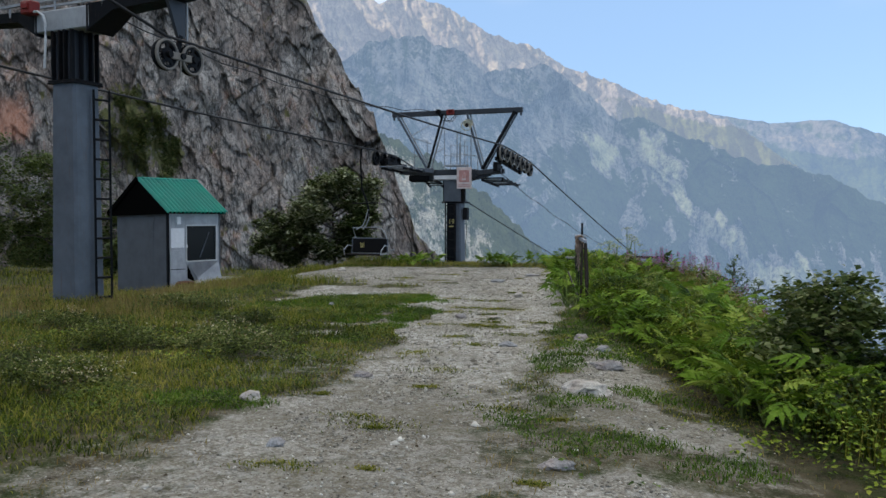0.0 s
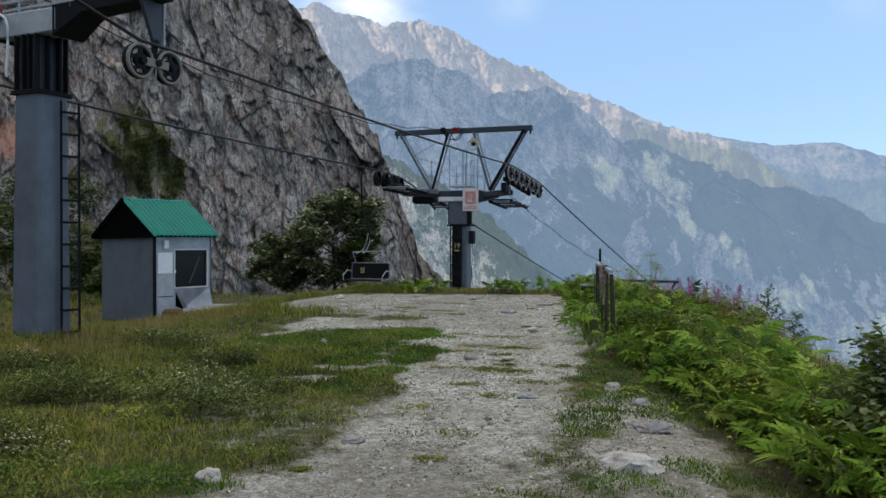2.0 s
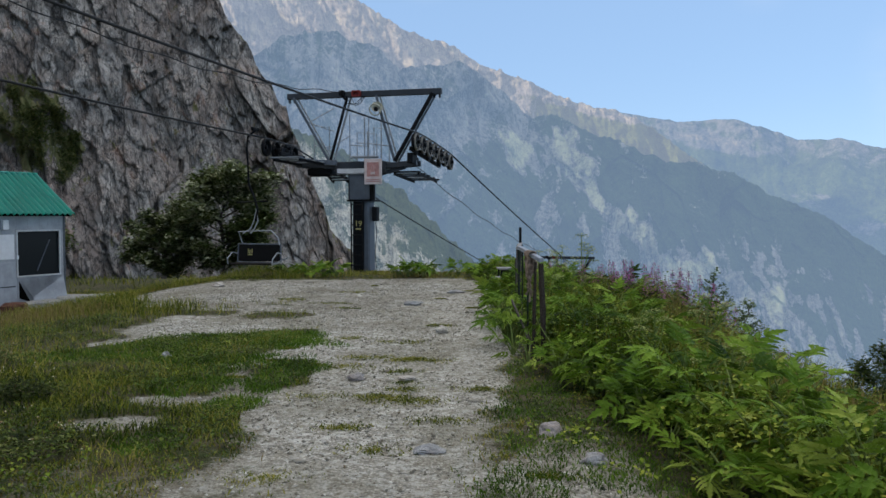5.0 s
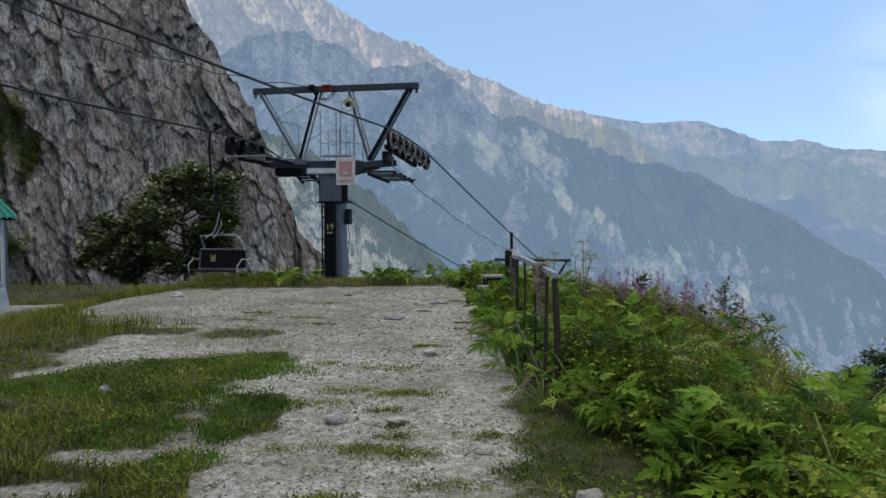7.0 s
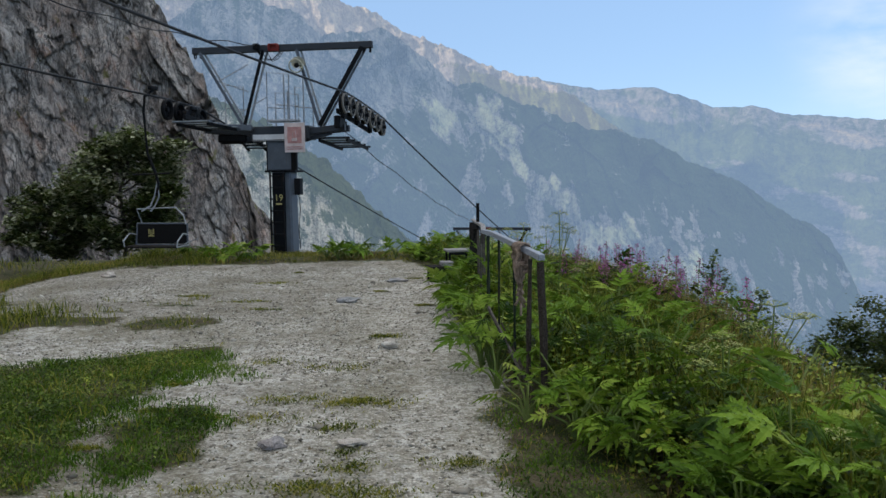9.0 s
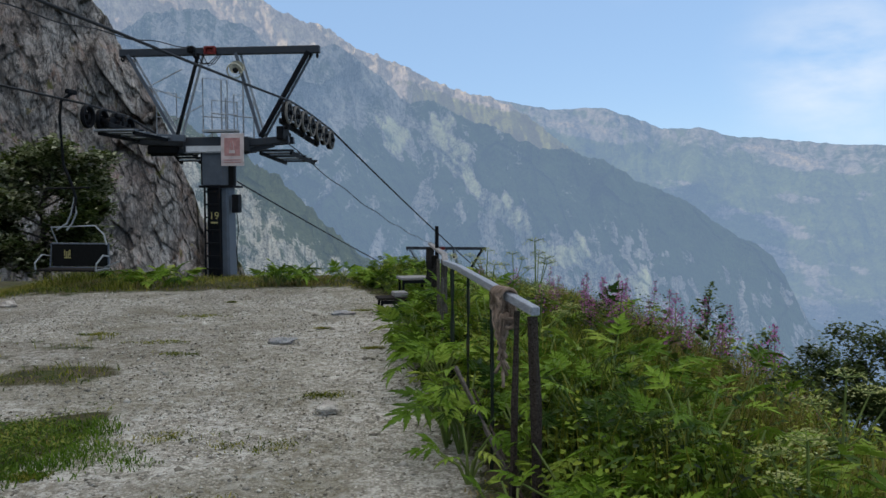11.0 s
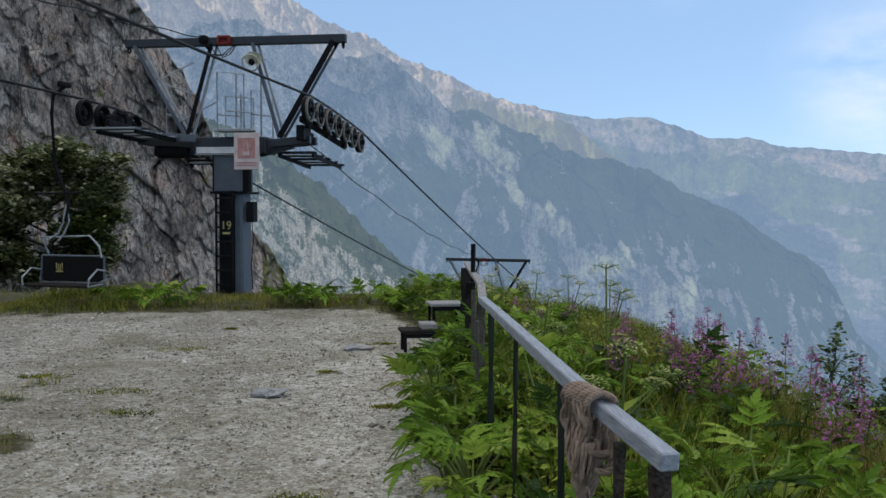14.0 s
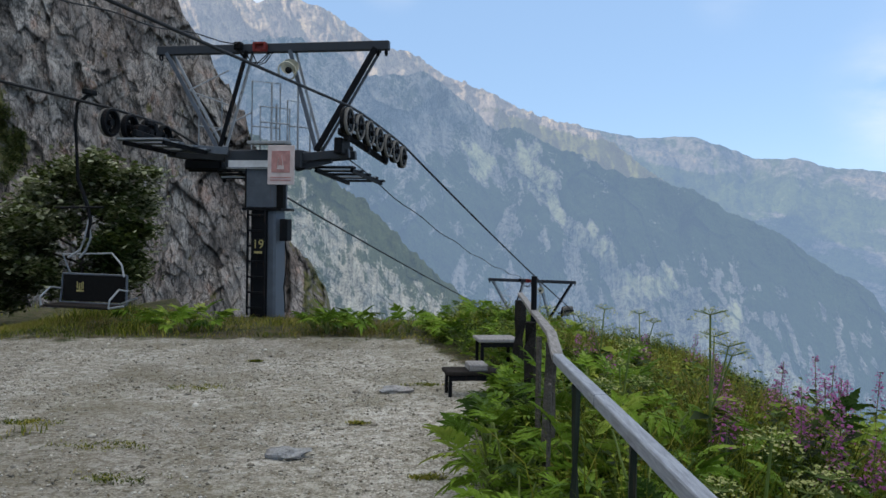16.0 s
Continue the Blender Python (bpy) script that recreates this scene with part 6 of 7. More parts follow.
def blades(name, x, y, h, width, mat, label, category, lean=0.5, z=None):
    """Bent grass blades, three triangles each."""
    n = len(x)
    z = ground_z(x, y) - 0.01 if z is None else z
    a, b = rng.uniform(0, 6.28, n), rng.uniform(0, 6.28, n)
    side = np.stack([np.cos(a), np.sin(a), 0 * a], -1) * (width * rng.uniform(0.6, 1.3, n))[:, None] / 2
    bend = np.stack([np.cos(b), np.sin(b), 0 * b], -1) * (h * lean * rng.uniform(0.1, 1, n))[:, None]
    p0 = np.stack([x, y, z], -1)
    up = np.stack([0 * h, 0 * h, h], -1)
    mid, tip = p0 + up * 0.55 + bend * 0.3, p0 + up * rng.uniform(0.75, 1, (n, 1)) + bend
    v = np.stack([p0 - side, p0 + side, mid - side * 0.75, mid + side * 0.75, tip], 1)
    tri = np.array([(0, 1, 3), (0, 3, 2), (2, 3, 4)])
    me = array_mesh(name, v.reshape(-1, 3), (tri[None] + 5 * np.arange(n)[:, None, None]).reshape(-1, 3), mat)
    return tagged(new(name, me), label, category, "", "stuff")


def leaves_at(p, size, tilt=0.7):
    """Folded pointed leaves, two triangles each: verts and faces."""
    n = len(p)
    a = rng.uniform(0, 6.28, n)
    e = rng.uniform(-0.4, tilt, n)
    d = np.stack([np.cos(a) * np.cos(e), np.sin(a) * np.cos(e), np.sin(e)], -1)
    s = np.stack([-np.sin(a), np.cos(a), rng.uniform(-0.5, 0.5, n)], -1)
    size = np.broadcast_to(size, n)[:, None] * rng.uniform(0.6, 1.25, (n, 1))
    l, w = d * size, s * size * 0.36
    up = np.array([0, 0, 1.0]) * size * 0.08
    v = np.stack([p, p + l * 0.45 + w + up, p + l - up, p + l * 0.45 - w + up], 1)
    f = np.array([(0, 1, 2), (0, 2, 3)])
    return v.reshape(-1, 3), (f[None] + 4 * np.arange(n)[:, None, None]).reshape(-1, 3)


def off_path(x, y):
    return smooth(0.3, 0.8, 1 - path_mask(x, y))


pebbles()

# where the meadow grows differently: dark weeds, fresh turf (x, y, half-widths)
WEEDS = [(-2.55, 7.2, 0.95, 0.65), (-3.6, 6.8, 0.7, 0.45), (-3.3, 4.6, 0.8, 0.45), (-4.5, 10.4, 0.8, 0.45), (-5.4, 8.2, 0.7, 0.5), (-1.95, 6.35, 0.4, 0.3), (-6.6, 7.0, 0.8, 0.4), (-4.5, 5.5, 0.5, 0.3), (-3.0, 9.1, 0.6, 0.3)]
FRESH = [(-1.65, 4.35, 0.55, 0.4), (-2.3, 11.4, 0.75, 0.5), (-1.3, 11.9, 0.65, 0.45), (-1.6, 10.6, 0.6, 0.6), (-1.5, 9.6, 0.45, 0.45), (-3.3, 10.9, 0.7, 0.5), (-0.78, 10.1, 0.36, 0.7), (-1.8, 14.4, 0.6, 0.4), (-2.0, 12.1, 0.8, 0.4), (-2.6, 11.6, 0.7, 0.4), (-1.25, 12.4, 0.4, 0.4), (-0.95, 8.9, 0.25, 0.3), (-1.2, 7.7, 0.3, 0.3), (1.9, 3.55, 0.6, 0.35), (2.6, 3.3, 0.5, 0.3), (1.6, 4.8, 0.4, 0.35), (1.2, 4.1, 0.3, 0.3), (1.5, 6.7, 0.25, 0.6), (2.3, 7.8, 0.5, 1.1), (1.85, 9.3, 0.3, 0.7), (1.65, 10.2, 0.2, 0.6), (1.7, 8.9, 0.45, 0.9), (1.75, 7.9, 0.4, 0.6), (2.1, 8.6, 0.4, 0.5), (2.3, 5.2, 0.4, 0.3)]


def near_spots(spots, x, y):
    d = np.full(np.shape(x), 9.0)
    for px, py, rx, ry in spots:
        d = np.minimum(d, np.sqrt(((x - px) / rx) ** 2 + ((y - py) / ry) ** 2))
    return smooth(1.25, 0.55, d + 1.5 * (fbm(x * 2.4, y * 2.4, 55.0, 4) - 0.5))


def turf_cover(x, y):
    """How thickly the ground is grown over, patchy at every size."""
    c = 1 - path_mask(x, y) + 0.55 * (fbm(x * 1.1, y * 1.1, 6.0, 3) - 0.5) + 0.7 * (fbm(x * 4.0, y * 4.0, 9.0, 3) - 0.5)
    c = c - 0.38 * smooth(5.6, 3.4, y) * smooth(-0.8, -2.6, -np.abs(x + 3.0) * 0.9) * (1 - near_spots(FRESH, x, y))
    c = c - 0.25 * smooth(4.6, 2.2, y)
    return smooth(0.30, 0.85, c)


# short turf, thinner towards the track
x1, y1 = scatter(110000, -6.5, 3.2, -1.2, 10, lambda x, y: turf_cover(x, y) * (x < veg_edge(y) + 0.3) * (1 - 0.85 * np.maximum(near_spots(FRESH, x, y), near_spots(WEEDS, x, y))))
x2, y2 = scatter(65000, -11, 2.0, 10, 26.5, lambda x, y: turf_cover(x, y) * (x < veg_edge(y) + 0.3) * (1 - 0.8 * smooth(22.6, 23.2, y) * smooth(0.56, 0.44, fbm(x * 1.3, y * 1.3, 39.0, 3))))
x, y = np.concatenate([x1, x2]), np.concatenate([y1, y2])
patch = fbm(x * 0.6, y * 0.6, 11.0, 3)
h = (0.02 + 0.06 * rng.random(len(x)) + np.where(x > -3.2, 0.05, 0.12) * smooth(0.5, 0.68, patch)) * (0.55 + 0.45 * turf_cover(x, y)) * (1 + 0.5 * smooth(1.8, 4.5, -x) * smooth(5, 8, y) + 0.5 * smooth(22, 24, y)) * (1 - 0.6 * smooth(0.6, 1.2, x))
blades("turf", x, y, h, 0.010, M_GRASS, "short uneven mountain turf", "grass", 1.3)

x, y = scatter(90000, -6.0, 4.0, 0.5, 12.5, lambda x, y: (1 - near_spots(FRESH, x, y)) * turf_cover(x, y) ** 0.7 * (x < veg_edge(y) + 0.2) * (0.2 + 0.8 * smooth(0.42, 0.6, fbm(x * 1.6, y * 1.6, 16.0, 3))))
blades("short_turf", x, y, 0.014 + 0.03 * rng.random(len(x)), 0.008, M_GRASS, "short trodden turf beside the track", "grass", 1.4)

x, y = scatter(30000, -6.0, 3.6, 0.5, 11, lambda x, y: (1 - near_spots(FRESH, x, y)) * smooth(0.2, 0.7, 1 - path_mask(x, y)) * (x < veg_edge(y) + 0.2) * (0.2 + 0.8 * smooth(0.48, 0.62, fbm(x * 1.3, y * 1.3, 19.0, 3))))
blades("dry_turf", x, y, 0.015 + 0.05 * rng.random(len(x)), 0.007, M_HAY, "dry straw-coloured stalks in the turf", "grass", 1.2)

x, y = scatter(380000, -4.5, 3.3, 2.5, 13.8, lambda x, y: near_spots(FRESH, x, y) * np.where(x > 0.8, 0.5, 1.0))
blades("fresh_turf", x, y, 0.02 + np.where(x > 0.8, 0.025, 0.035) * rng.random(len(x)), 0.009, M_LUSH, "bright green low turf in patches", "grass", 1.2)

# small tufts in the gravel
TUFTS = [(0.53, 10.84), (0.62, 10.80), (0.44, 10.86), (0.36, 10.25), (-0.05, 10.95), (-0.18, 10.5), (-1.26, 18.66), (0.65, 13.33), (0.61, 9.07), (0.52, 9.10), (0.29, 9.18), (0.53, 9.49), (0.10, 8.2), (-0.3, 9.2), (0.45, 7.6), (-0.2, 7.0), (0.9, 8.4), (-1.3, 16.2), (-2.2, 16.9), (-0.4, 12.3), (0.3, 12.0), (-0.9, 15.4), (0.05, 3.8), (-0.4, 2.7), (0.9, 4.4), (0.2, 6.0)]
tx, ty = scatter(110, -3.5, 1.8, 1.0, 22, lambda x, y: path_mask(x, y) * np.where(y > 12, 0.2, 1.0) * (fbm(x * 0.9, y * 0.9, 21.0, 3) > 0.48))
cx, cy = np.concatenate([np.array(TUFTS)[:, 0], tx]), np.concatenate([np.array(TUFTS)[:, 1], ty])
k = np.repeat(np.arange(len(cx)), 420)
spread = np.concatenate([0.075 + 0.05 * rng.random(len(TUFTS)), 0.025 + 0.06 * rng.random(len(tx)) ** 2])
rad = rng.normal(0, 1, (2, len(k))) * spread[k]
x, y = cx[k] + rad[0] * 1.5, cy[k] + rad[1] * 0.7
ok = rng.random(len(x)) < 0.3 + 0.7 * smooth(0.42, 0.55, fbm(x * 9, y * 9, 25.0, 2))
x, y = x[ok], y[ok]
blades("tuft_grass", x, y, 0.012 + 0.018 * rng.random(len(x)), 0.009, M_GRASS, "sparse grass pads rooted in the gravel", "grass", 2.2)

# dead leaves, bark and crumbs of soil lying on the gravel
x, y = scatter(26000, -5.0, 1.8, 1.0, 22.5, lambda x, y: path_mask(x, y) * (0.15 + 0.85 * smooth(0.44, 0.62, fbm(x * 1.4, y * 1.4, 88.0, 4))) * (0.35 + 0.65 * smooth(1.0, 0.2, x)))
v, f = leaves_at(np.stack([x, y, ground_z(x, y) - 0.006], -1), 0.012 + 0.022 * rng.random(len(x)) ** 2, 0.25)
tagged(new("leaf_litter", array_mesh("leaf_litter", v, f, M_LITTER)), "dark dry leaf litter scattered on the gravel", "litter", "", "stuff")

# tall ripe grass round the tower and the cabin, and along the yard's far edge
x, y = scatter(150000, -16, 0.5, 5.5, 27, lambda x, y: off_path(x, y) * np.maximum(smooth(3.2, 5.5, -x) * (0.12 + 0.88 * smooth(8.2, 10.0, y + 0.25 * (x + 6))) * smooth(0.34, 0.56, fbm(x * 0.5, y * 0.5, 31.0, 3)) * (1 - 0.8 * near_spots(WEEDS, x, y)), smooth(22.9, 23.6, y) * (0.06 + 0.94 * smooth(0.46, 0.6, fbm(x * 1.1, y * 1.1, 37.0, 3)))))
blades("tall_grass", x, y, (0.10 + 0.20 * rng.random(len(x))) * (1 - 0.55 * smooth(14, 17, y)), 0.0065, M_HAY, "tall ripe brownish grass", "grass", 0.5)
x, y = scatter(60000, -18, 1.2, 5.0, 27.5, lambda x, y: off_path(x, y) * np.maximum(smooth(2.4, 5.0, -x) * (0.25 + 0.75 * smooth(0.42, 0.6, fbm(x * 0.7, y * 0.7, 33.0, 3))) * (0.25 + 0.75 * smooth(7.5, 10, y)) * (1 - 0.9 * np.maximum(near_spots(FRESH, x, y), near_spots(WEEDS, x, y))), smooth(22.9, 23.6, y) * (0.06 + 0.94 * smooth(0.46, 0.6, fbm(x * 1.1, y * 1.1, 37.0, 3)))))
blades("long_grass", x, y, (0.06 + 0.16 * rng.random(len(x))) * (1 - 0.45 * smooth(14, 17, y)), 0.010, M_GRASS, "long green grass", "grass", 0.9)


# coarser grass on the slopes round about
x, y = scatter(110000, -34, 26, -16, 40, lambda x, y: off_path(x, y) * (0.15 + 0.85 * smooth(0.38, 0.6, fbm(x * 0.4, y * 0.4, 63.0, 4))) * np.maximum.reduce([smooth(-5.5, -9, x), smooth(6.0, 8.0, x), smooth(0.0, -3.0, y)]) * smooth(34, 26, -x) * smooth(16, 10, -y) * smooth(26, 19, x) * smooth(40, 34, y) * (1 - smooth(-14, -10, x) * smooth(2.5, 4.5, y) * smooth(-4.0, -6.0, x)))
blades("rough_grass", x, y, 0.10 + 0.22 * rng.random(len(x)), 0.026, M_GRASS, "rough mountain grass on the slopes", "grass", 0.9)


def herb_field(name, n, area, keep, height, size, mat, label):
    x, y = scatter(n, *area, keep)
    per = 7
    k = np.repeat(np.arange(len(x)), per)
    hh = height(x, y)[k] * rng.uniform(0.1, 1.0, len(k))
    p = np.stack([x[k] + rng.normal(0, 0.05, len(k)), y[k] + rng.normal(0, 0.05, len(k)), ground_z(x, y)[k] + hh], -1)
    v, f = leaves_at(p, size)
    tagged(new(name, array_mesh(name, v, f, mat)), label, "herbs", "", "stuff")


def lip(x, y):
    """Taller growth along the bank's outer lip."""
    return 1 + 0.36 * smooth(2.9, 3.7, x) * smooth(12.0, 13.6, y) * smooth(19.0, 17.0, y)


def bank(x, y):
    e = veg_edge(y)
    return smooth(-0.05, 0.25, x - e) * smooth(26, 24, y) * smooth(8.6, 6.2, x + 2.5 * (fbm(x * 0.6, y * 0.6, 95.0, 3) - 0.5)) * smooth(-6.5, -2.5, y + 3 * (fbm(x * 0.5, y * 0.5, 96.0, 3) - 0.5))


herb_field("verge_herbs", 1500, (1.5, 3.8, 0.0, 8.5), lambda x, y: (1 - bank(x, y)) * smooth(0.46, 0.62, fbm(x, y, 71.0, 3)) * (0.15 + 0.85 * smooth(-0.8, -0.1, x - veg_edge(y))), lambda x, y: 0.03 + 0.10 * fbm(x, y, 2.0, 2), 0.045, M_HERB, "low weeds along the verge")
herb_field("dark_weeds", 30000, (-7.8, -1.2, 3.5, 12), lambda x, y: near_spots(WEEDS, x, y) * off_path(x, y), lambda x, y: 0.05 + 0.24 * smooth(0.3, 0.65, fbm(x * 1.5, y * 1.5, 2.0, 3)), 0.036, M_WEEDLEAF, "clumps of dark leafy weeds in the turf")
herb_field("low_herbs", 2600, (-9, -0.8, 6.0, 13), lambda x, y: (1 - near_spots(FRESH, x, y)) * off_path(x, y) * smooth(0.54, 0.66, fbm(x * 1.2, y * 1.2, 41.0, 3)) * smooth(0.9, 2.2, -x), lambda x, y: 0.05 + 0.14 * fbm(x, y, 2.0, 2), 0.04, M_HERB, "low leafy weeds among the turf")
herb_field("clover_mat", 30000, (-7.5, 2.4, 1.2, 13.8), lambda x, y: turf_cover(x, y) * (x < veg_edge(y)) * (1 - near_spots(WEEDS, x, y)) * smooth(0.36, 0.58, fbm(x * 1.9, y * 1.9, 47.0, 3)) * np.where(x > 0.8, 0.22, 1.0), lambda x, y: 0.025 + 0.07 * smooth(0.4, 0.65, fbm(x * 2.2, y * 2.2, 48.0, 3)), 0.027, M_MAT, "low mottled clover and plantain in the turf")
x, y = scatter(8000, -8, -0.9, 2.0, 13, lambda x, y: near_spots(WEEDS, x, y) * smooth(0.38, 0.56, fbm(x * 1.4, y * 1.4, 44.0, 2)))
hh = 0.10 + 0.20 * rng.random(len(x))
v, f = leaves_at(np.repeat(np.stack([x, y, ground_z(x, y) + hh], -1), 5, 0) + rng.normal(0, 0.012, (len(x) * 5, 3)), 0.021, 1.4)
tagged(new("weed_heads", array_mesh("weed_heads", v, f, M_WEED)), "dry pale seed heads of the dark weeds", "herbs", "", "stuff")


# ---- the bank's rank growth ----
herb_field("bank_herbs", 58000, (0.8, 9.0, -6.0, 25.5), lambda x, y: bank(x, y) * (0.45 + 0.55 * smooth(0.35, 0.6, fbm(x * 0.9, y * 0.9, 51.0, 3))) * (1 - 0.6 * smooth(0.9, 1.8, x - veg_edge(y))),
           lambda x, y: (0.22 + 0.55 * fbm(x * 0.8, y * 0.8, 3.0, 2)) * smooth(-0.1, 0.5, x - veg_edge(y)) * (1 - 0.25 * smooth(15, 19, y)) * (1 - 0.25 * smooth(3.8, 5.2, x)) * lip(x, y) + 0.08, 0.046, M_HERB, "dense mixed herbs on the bank")
x, y = scatter(160000, 1.0, 9.0, -6.0, 25.5, lambda x, y: bank(x, y) * smooth(0.3, 0.9, x - veg_edge(y)))
blades("bank_grass", x, y, (0.3 + 0.55 * rng.random(len(x))) * (1 - 0.25 * smooth(15, 19, y)) * (1 - 0.35 * smooth(2.8, 4.0, x)) * (0.75 + 0.5 * fbm(x * 1.3, y * 1.3, 58.0, 3)) * lip(x, y), 0.011, M_GRASS, "tall green and straw-coloured bank grass", "grass", 0.55)
x, y = scatter(44000, 2.2, 9.0, -4.0, 24, lambda x, y: bank(x, y) * smooth(0.6, 1.5, x - veg_edge(y)) * smooth(0.45, 0.6, fbm(x * 0.7, y * 0.7, 61.0, 3)))
blades("bank_hay", x, y, (0.32 + 0.42 * rng.random(len(x))) * (1 - 0.25 * smooth(15, 19, y)) * (1 - 0.25 * smooth(3.8, 5.2, x)) * lip(x, y), 0.010, M_HAY, "ripe reddish-brown grass on the bank", "grass", 0.4)


def pinnate_leaf(seed):
    """A leaf of toothed leaflets in pairs along a curved rib: grows along +x from its stalk."""
    r = random.Random(seed)
    bm = bmesh.new()
    droop, pairs = r.uniform(0.25, 0.6), r.choice((3, 3, 4))

    def place(x, y):
        d = math.hypot(x, y)
        return Vector((x, y, 0.12 * d - droop * d * d + 0.05 * math.sin(7 * y + seed)))

    def leaflet(x0, ang, length, wide):
        ca, sa = math.cos(ang), math.sin(ang)
        rows = []
        for f, w in ((0.0, 0.40), (0.18, 0.72), (0.25, 0.58), (0.42, 1.15), (0.49, 0.66), (0.62, 0.80), (0.69, 0.44), (0.80, 0.44), (0.85, 0.26), (1.0, 0.0)):
            px, py = x0 + ca * length * f, sa * length * f
            rows.append((px, py, w * wide / 2))
        mid = [bm.verts.new(place(px, py) - Vector((0, 0, 0.018))) for px, py, w in rows]
        for side in (-1, 1):
            edge = [bm.verts.new(place(px - sa * w * side, py + ca * w * side) + Vector((0, 0, 0.02))) for px, py, w in rows[:-1]]
            for a, b, c, d in zip(mid, mid[1:], edge, edge[1:]):
                bm.faces.new((a, b, d, c) if side > 0 else (a, c, d, b))
            bm.faces.new((mid[-2], mid[-1], edge[-1]) if side > 0 else (mid[-2], edge[-1], mid[-1]))

    for i in range(pairs):
        f = i / pairs
        for side in (-1, 1):
            leaflet(0.16 + 0.52 * f + r.uniform(-0.03, 0.03), side * radians(62 - 22 * f + r.uniform(-8, 8)), (0.54 - 0.16 * f) * r.uniform(0.85, 1.15), 0.185 - 0.045 * f)
    leaflet(0.54, r.uniform(-0.1, 0.1), 0.56, 0.22)
    rib = [bm.verts.new(place(x, 0.012 * s) - Vector((0, 0, 0.02))) for x, s in ((0, -1), (0, 1), (0.75, 1), (0.75, -1))]
    bm.faces.new(rib)
    me = bpy.data.meshes.new("leaf")
    bm.to_mesh(me)
    bm.free()
    me.materials.append(M_BIGLEAF)
    return me


LEAVES = [pinnate_leaf(i) for i in range(8)]


def hogweed(x, y, n, reach, size, seed, label, group):
    r = random.Random(seed)
    t = thing("hogweed", pose(x, y, on_ground(x, y), 0, 0, r.uniform(0, 360)), label, "plant", group)
    for i in range(n):
        a = 6.283 * (i + r.uniform(-0.3, 0.3)) / n
        out, up = reach * r.uniform(0.35, 0.9), reach * r.uniform(0.7, 1.5)
        pts = [(0, 0, -0.02), (math.cos(a) * out * 0.35, math.sin(a) * out * 0.35, up * 0.6), (math.cos(a) * out, math.sin(a) * out, up)]
        st = part("stalk", tube(bmesh.new(), pts, [0.011, 0.008, 0.006], 5), M_STEM, t)
        ob = new("leaf", LEAVES[r.randrange(8)])
        ob.parent = st
        k = size * r.uniform(0.8, 1.4)
        ob.matrix_basis = pose(*pts[2], r.uniform(-35, 35), r.uniform(-60, 12), math.degrees(a) + r.uniform(-25, 25)) @ Matrix.Diagonal((k, k, k, 1))


r_h = random.Random(11)
placed = 0
for i in range(1400):
    y = r_h.uniform(4.4, 24.5)
    e = float(veg_edge(y))
    x = e + 0.12 + abs(r_h.gauss(0, 0.75))
    if y > 9.5 and abs(x - 1.85) < 0.22 and y < 14:
        continue
    if placed > 260:
        break
    if r_h.random() < (0.9 if 3 < y < 19 else 0.5):
        placed += 1
        near = x - e < 0.6
        hogweed(x, y, r_h.randrange(6, 10), (r_h.uniform(0.16, 0.30) if near else r_h.uniform(0.3, 0.5)) * (0.75 if y > 16.5 else 1.0), r_h.uniform(0.14, 0.27), i,
                "low lobed green hogweed at the track's edge" if near else "broad-leaved green hogweed on the bank", "hogweed on the bank")
for i in range(30):
    y = r_h.uniform(8.5, 14.0)
    hogweed(float(veg_edge(y)) + r_h.uniform(0.4, 1.4), y, r_h.randrange(6, 9), r_h.uniform(0.3, 0.42), r_h.uniform(0.13, 0.20), 5000 + i, "large yellow-green hogweed on the bank", "hogweed on the bank")
for i, (x, y) in enumerate(((1.98, 9.85), (2.15, 10.15), (1.72, 10.25), (2.02, 10.45), (1.60, 11.1), (1.62, 11.7), (1.58, 12.3), (1.62, 12.9), (2.3, 9.5), (1.95, 11.2))):
    hogweed(x, y, 8, 0.22 if x < 1.75 else 0.28, 0.16, 7000 + i, "green hogweed at the foot of the handrail", "hogweed on the bank")
r_e = random.Random(29)
for i in range(18):
    y = r_e.uniform(11.6, 15.2)
    x = r_e.uniform(1.46, 1.68) if i % 2 else r_e.uniform(2.0, 2.7)
    hogweed(x, y, 9, r_e.uniform(0.24, 0.34), r_e.uniform(0.20, 0.27), 8000 + i, "broad bright-green hogweed beside the handrail", "hogweed on the bank")
for x, y in ((-3.3, 23.6), (-2.9, 23.9), (-3.8, 23.8), (-3.1, 23.4), (-2.5, 23.6), (-0.5, 23.8), (-0.9, 24.0), (-0.1, 24.1), (-0.2, 23.6), (0.7, 23.9), (-0.6, 23.5)):
    hogweed(x, y, 10, 0.20, 0.28, int(x * 100), "bright green hogweed clump at the yard's far edge", "hogweed on the bank")


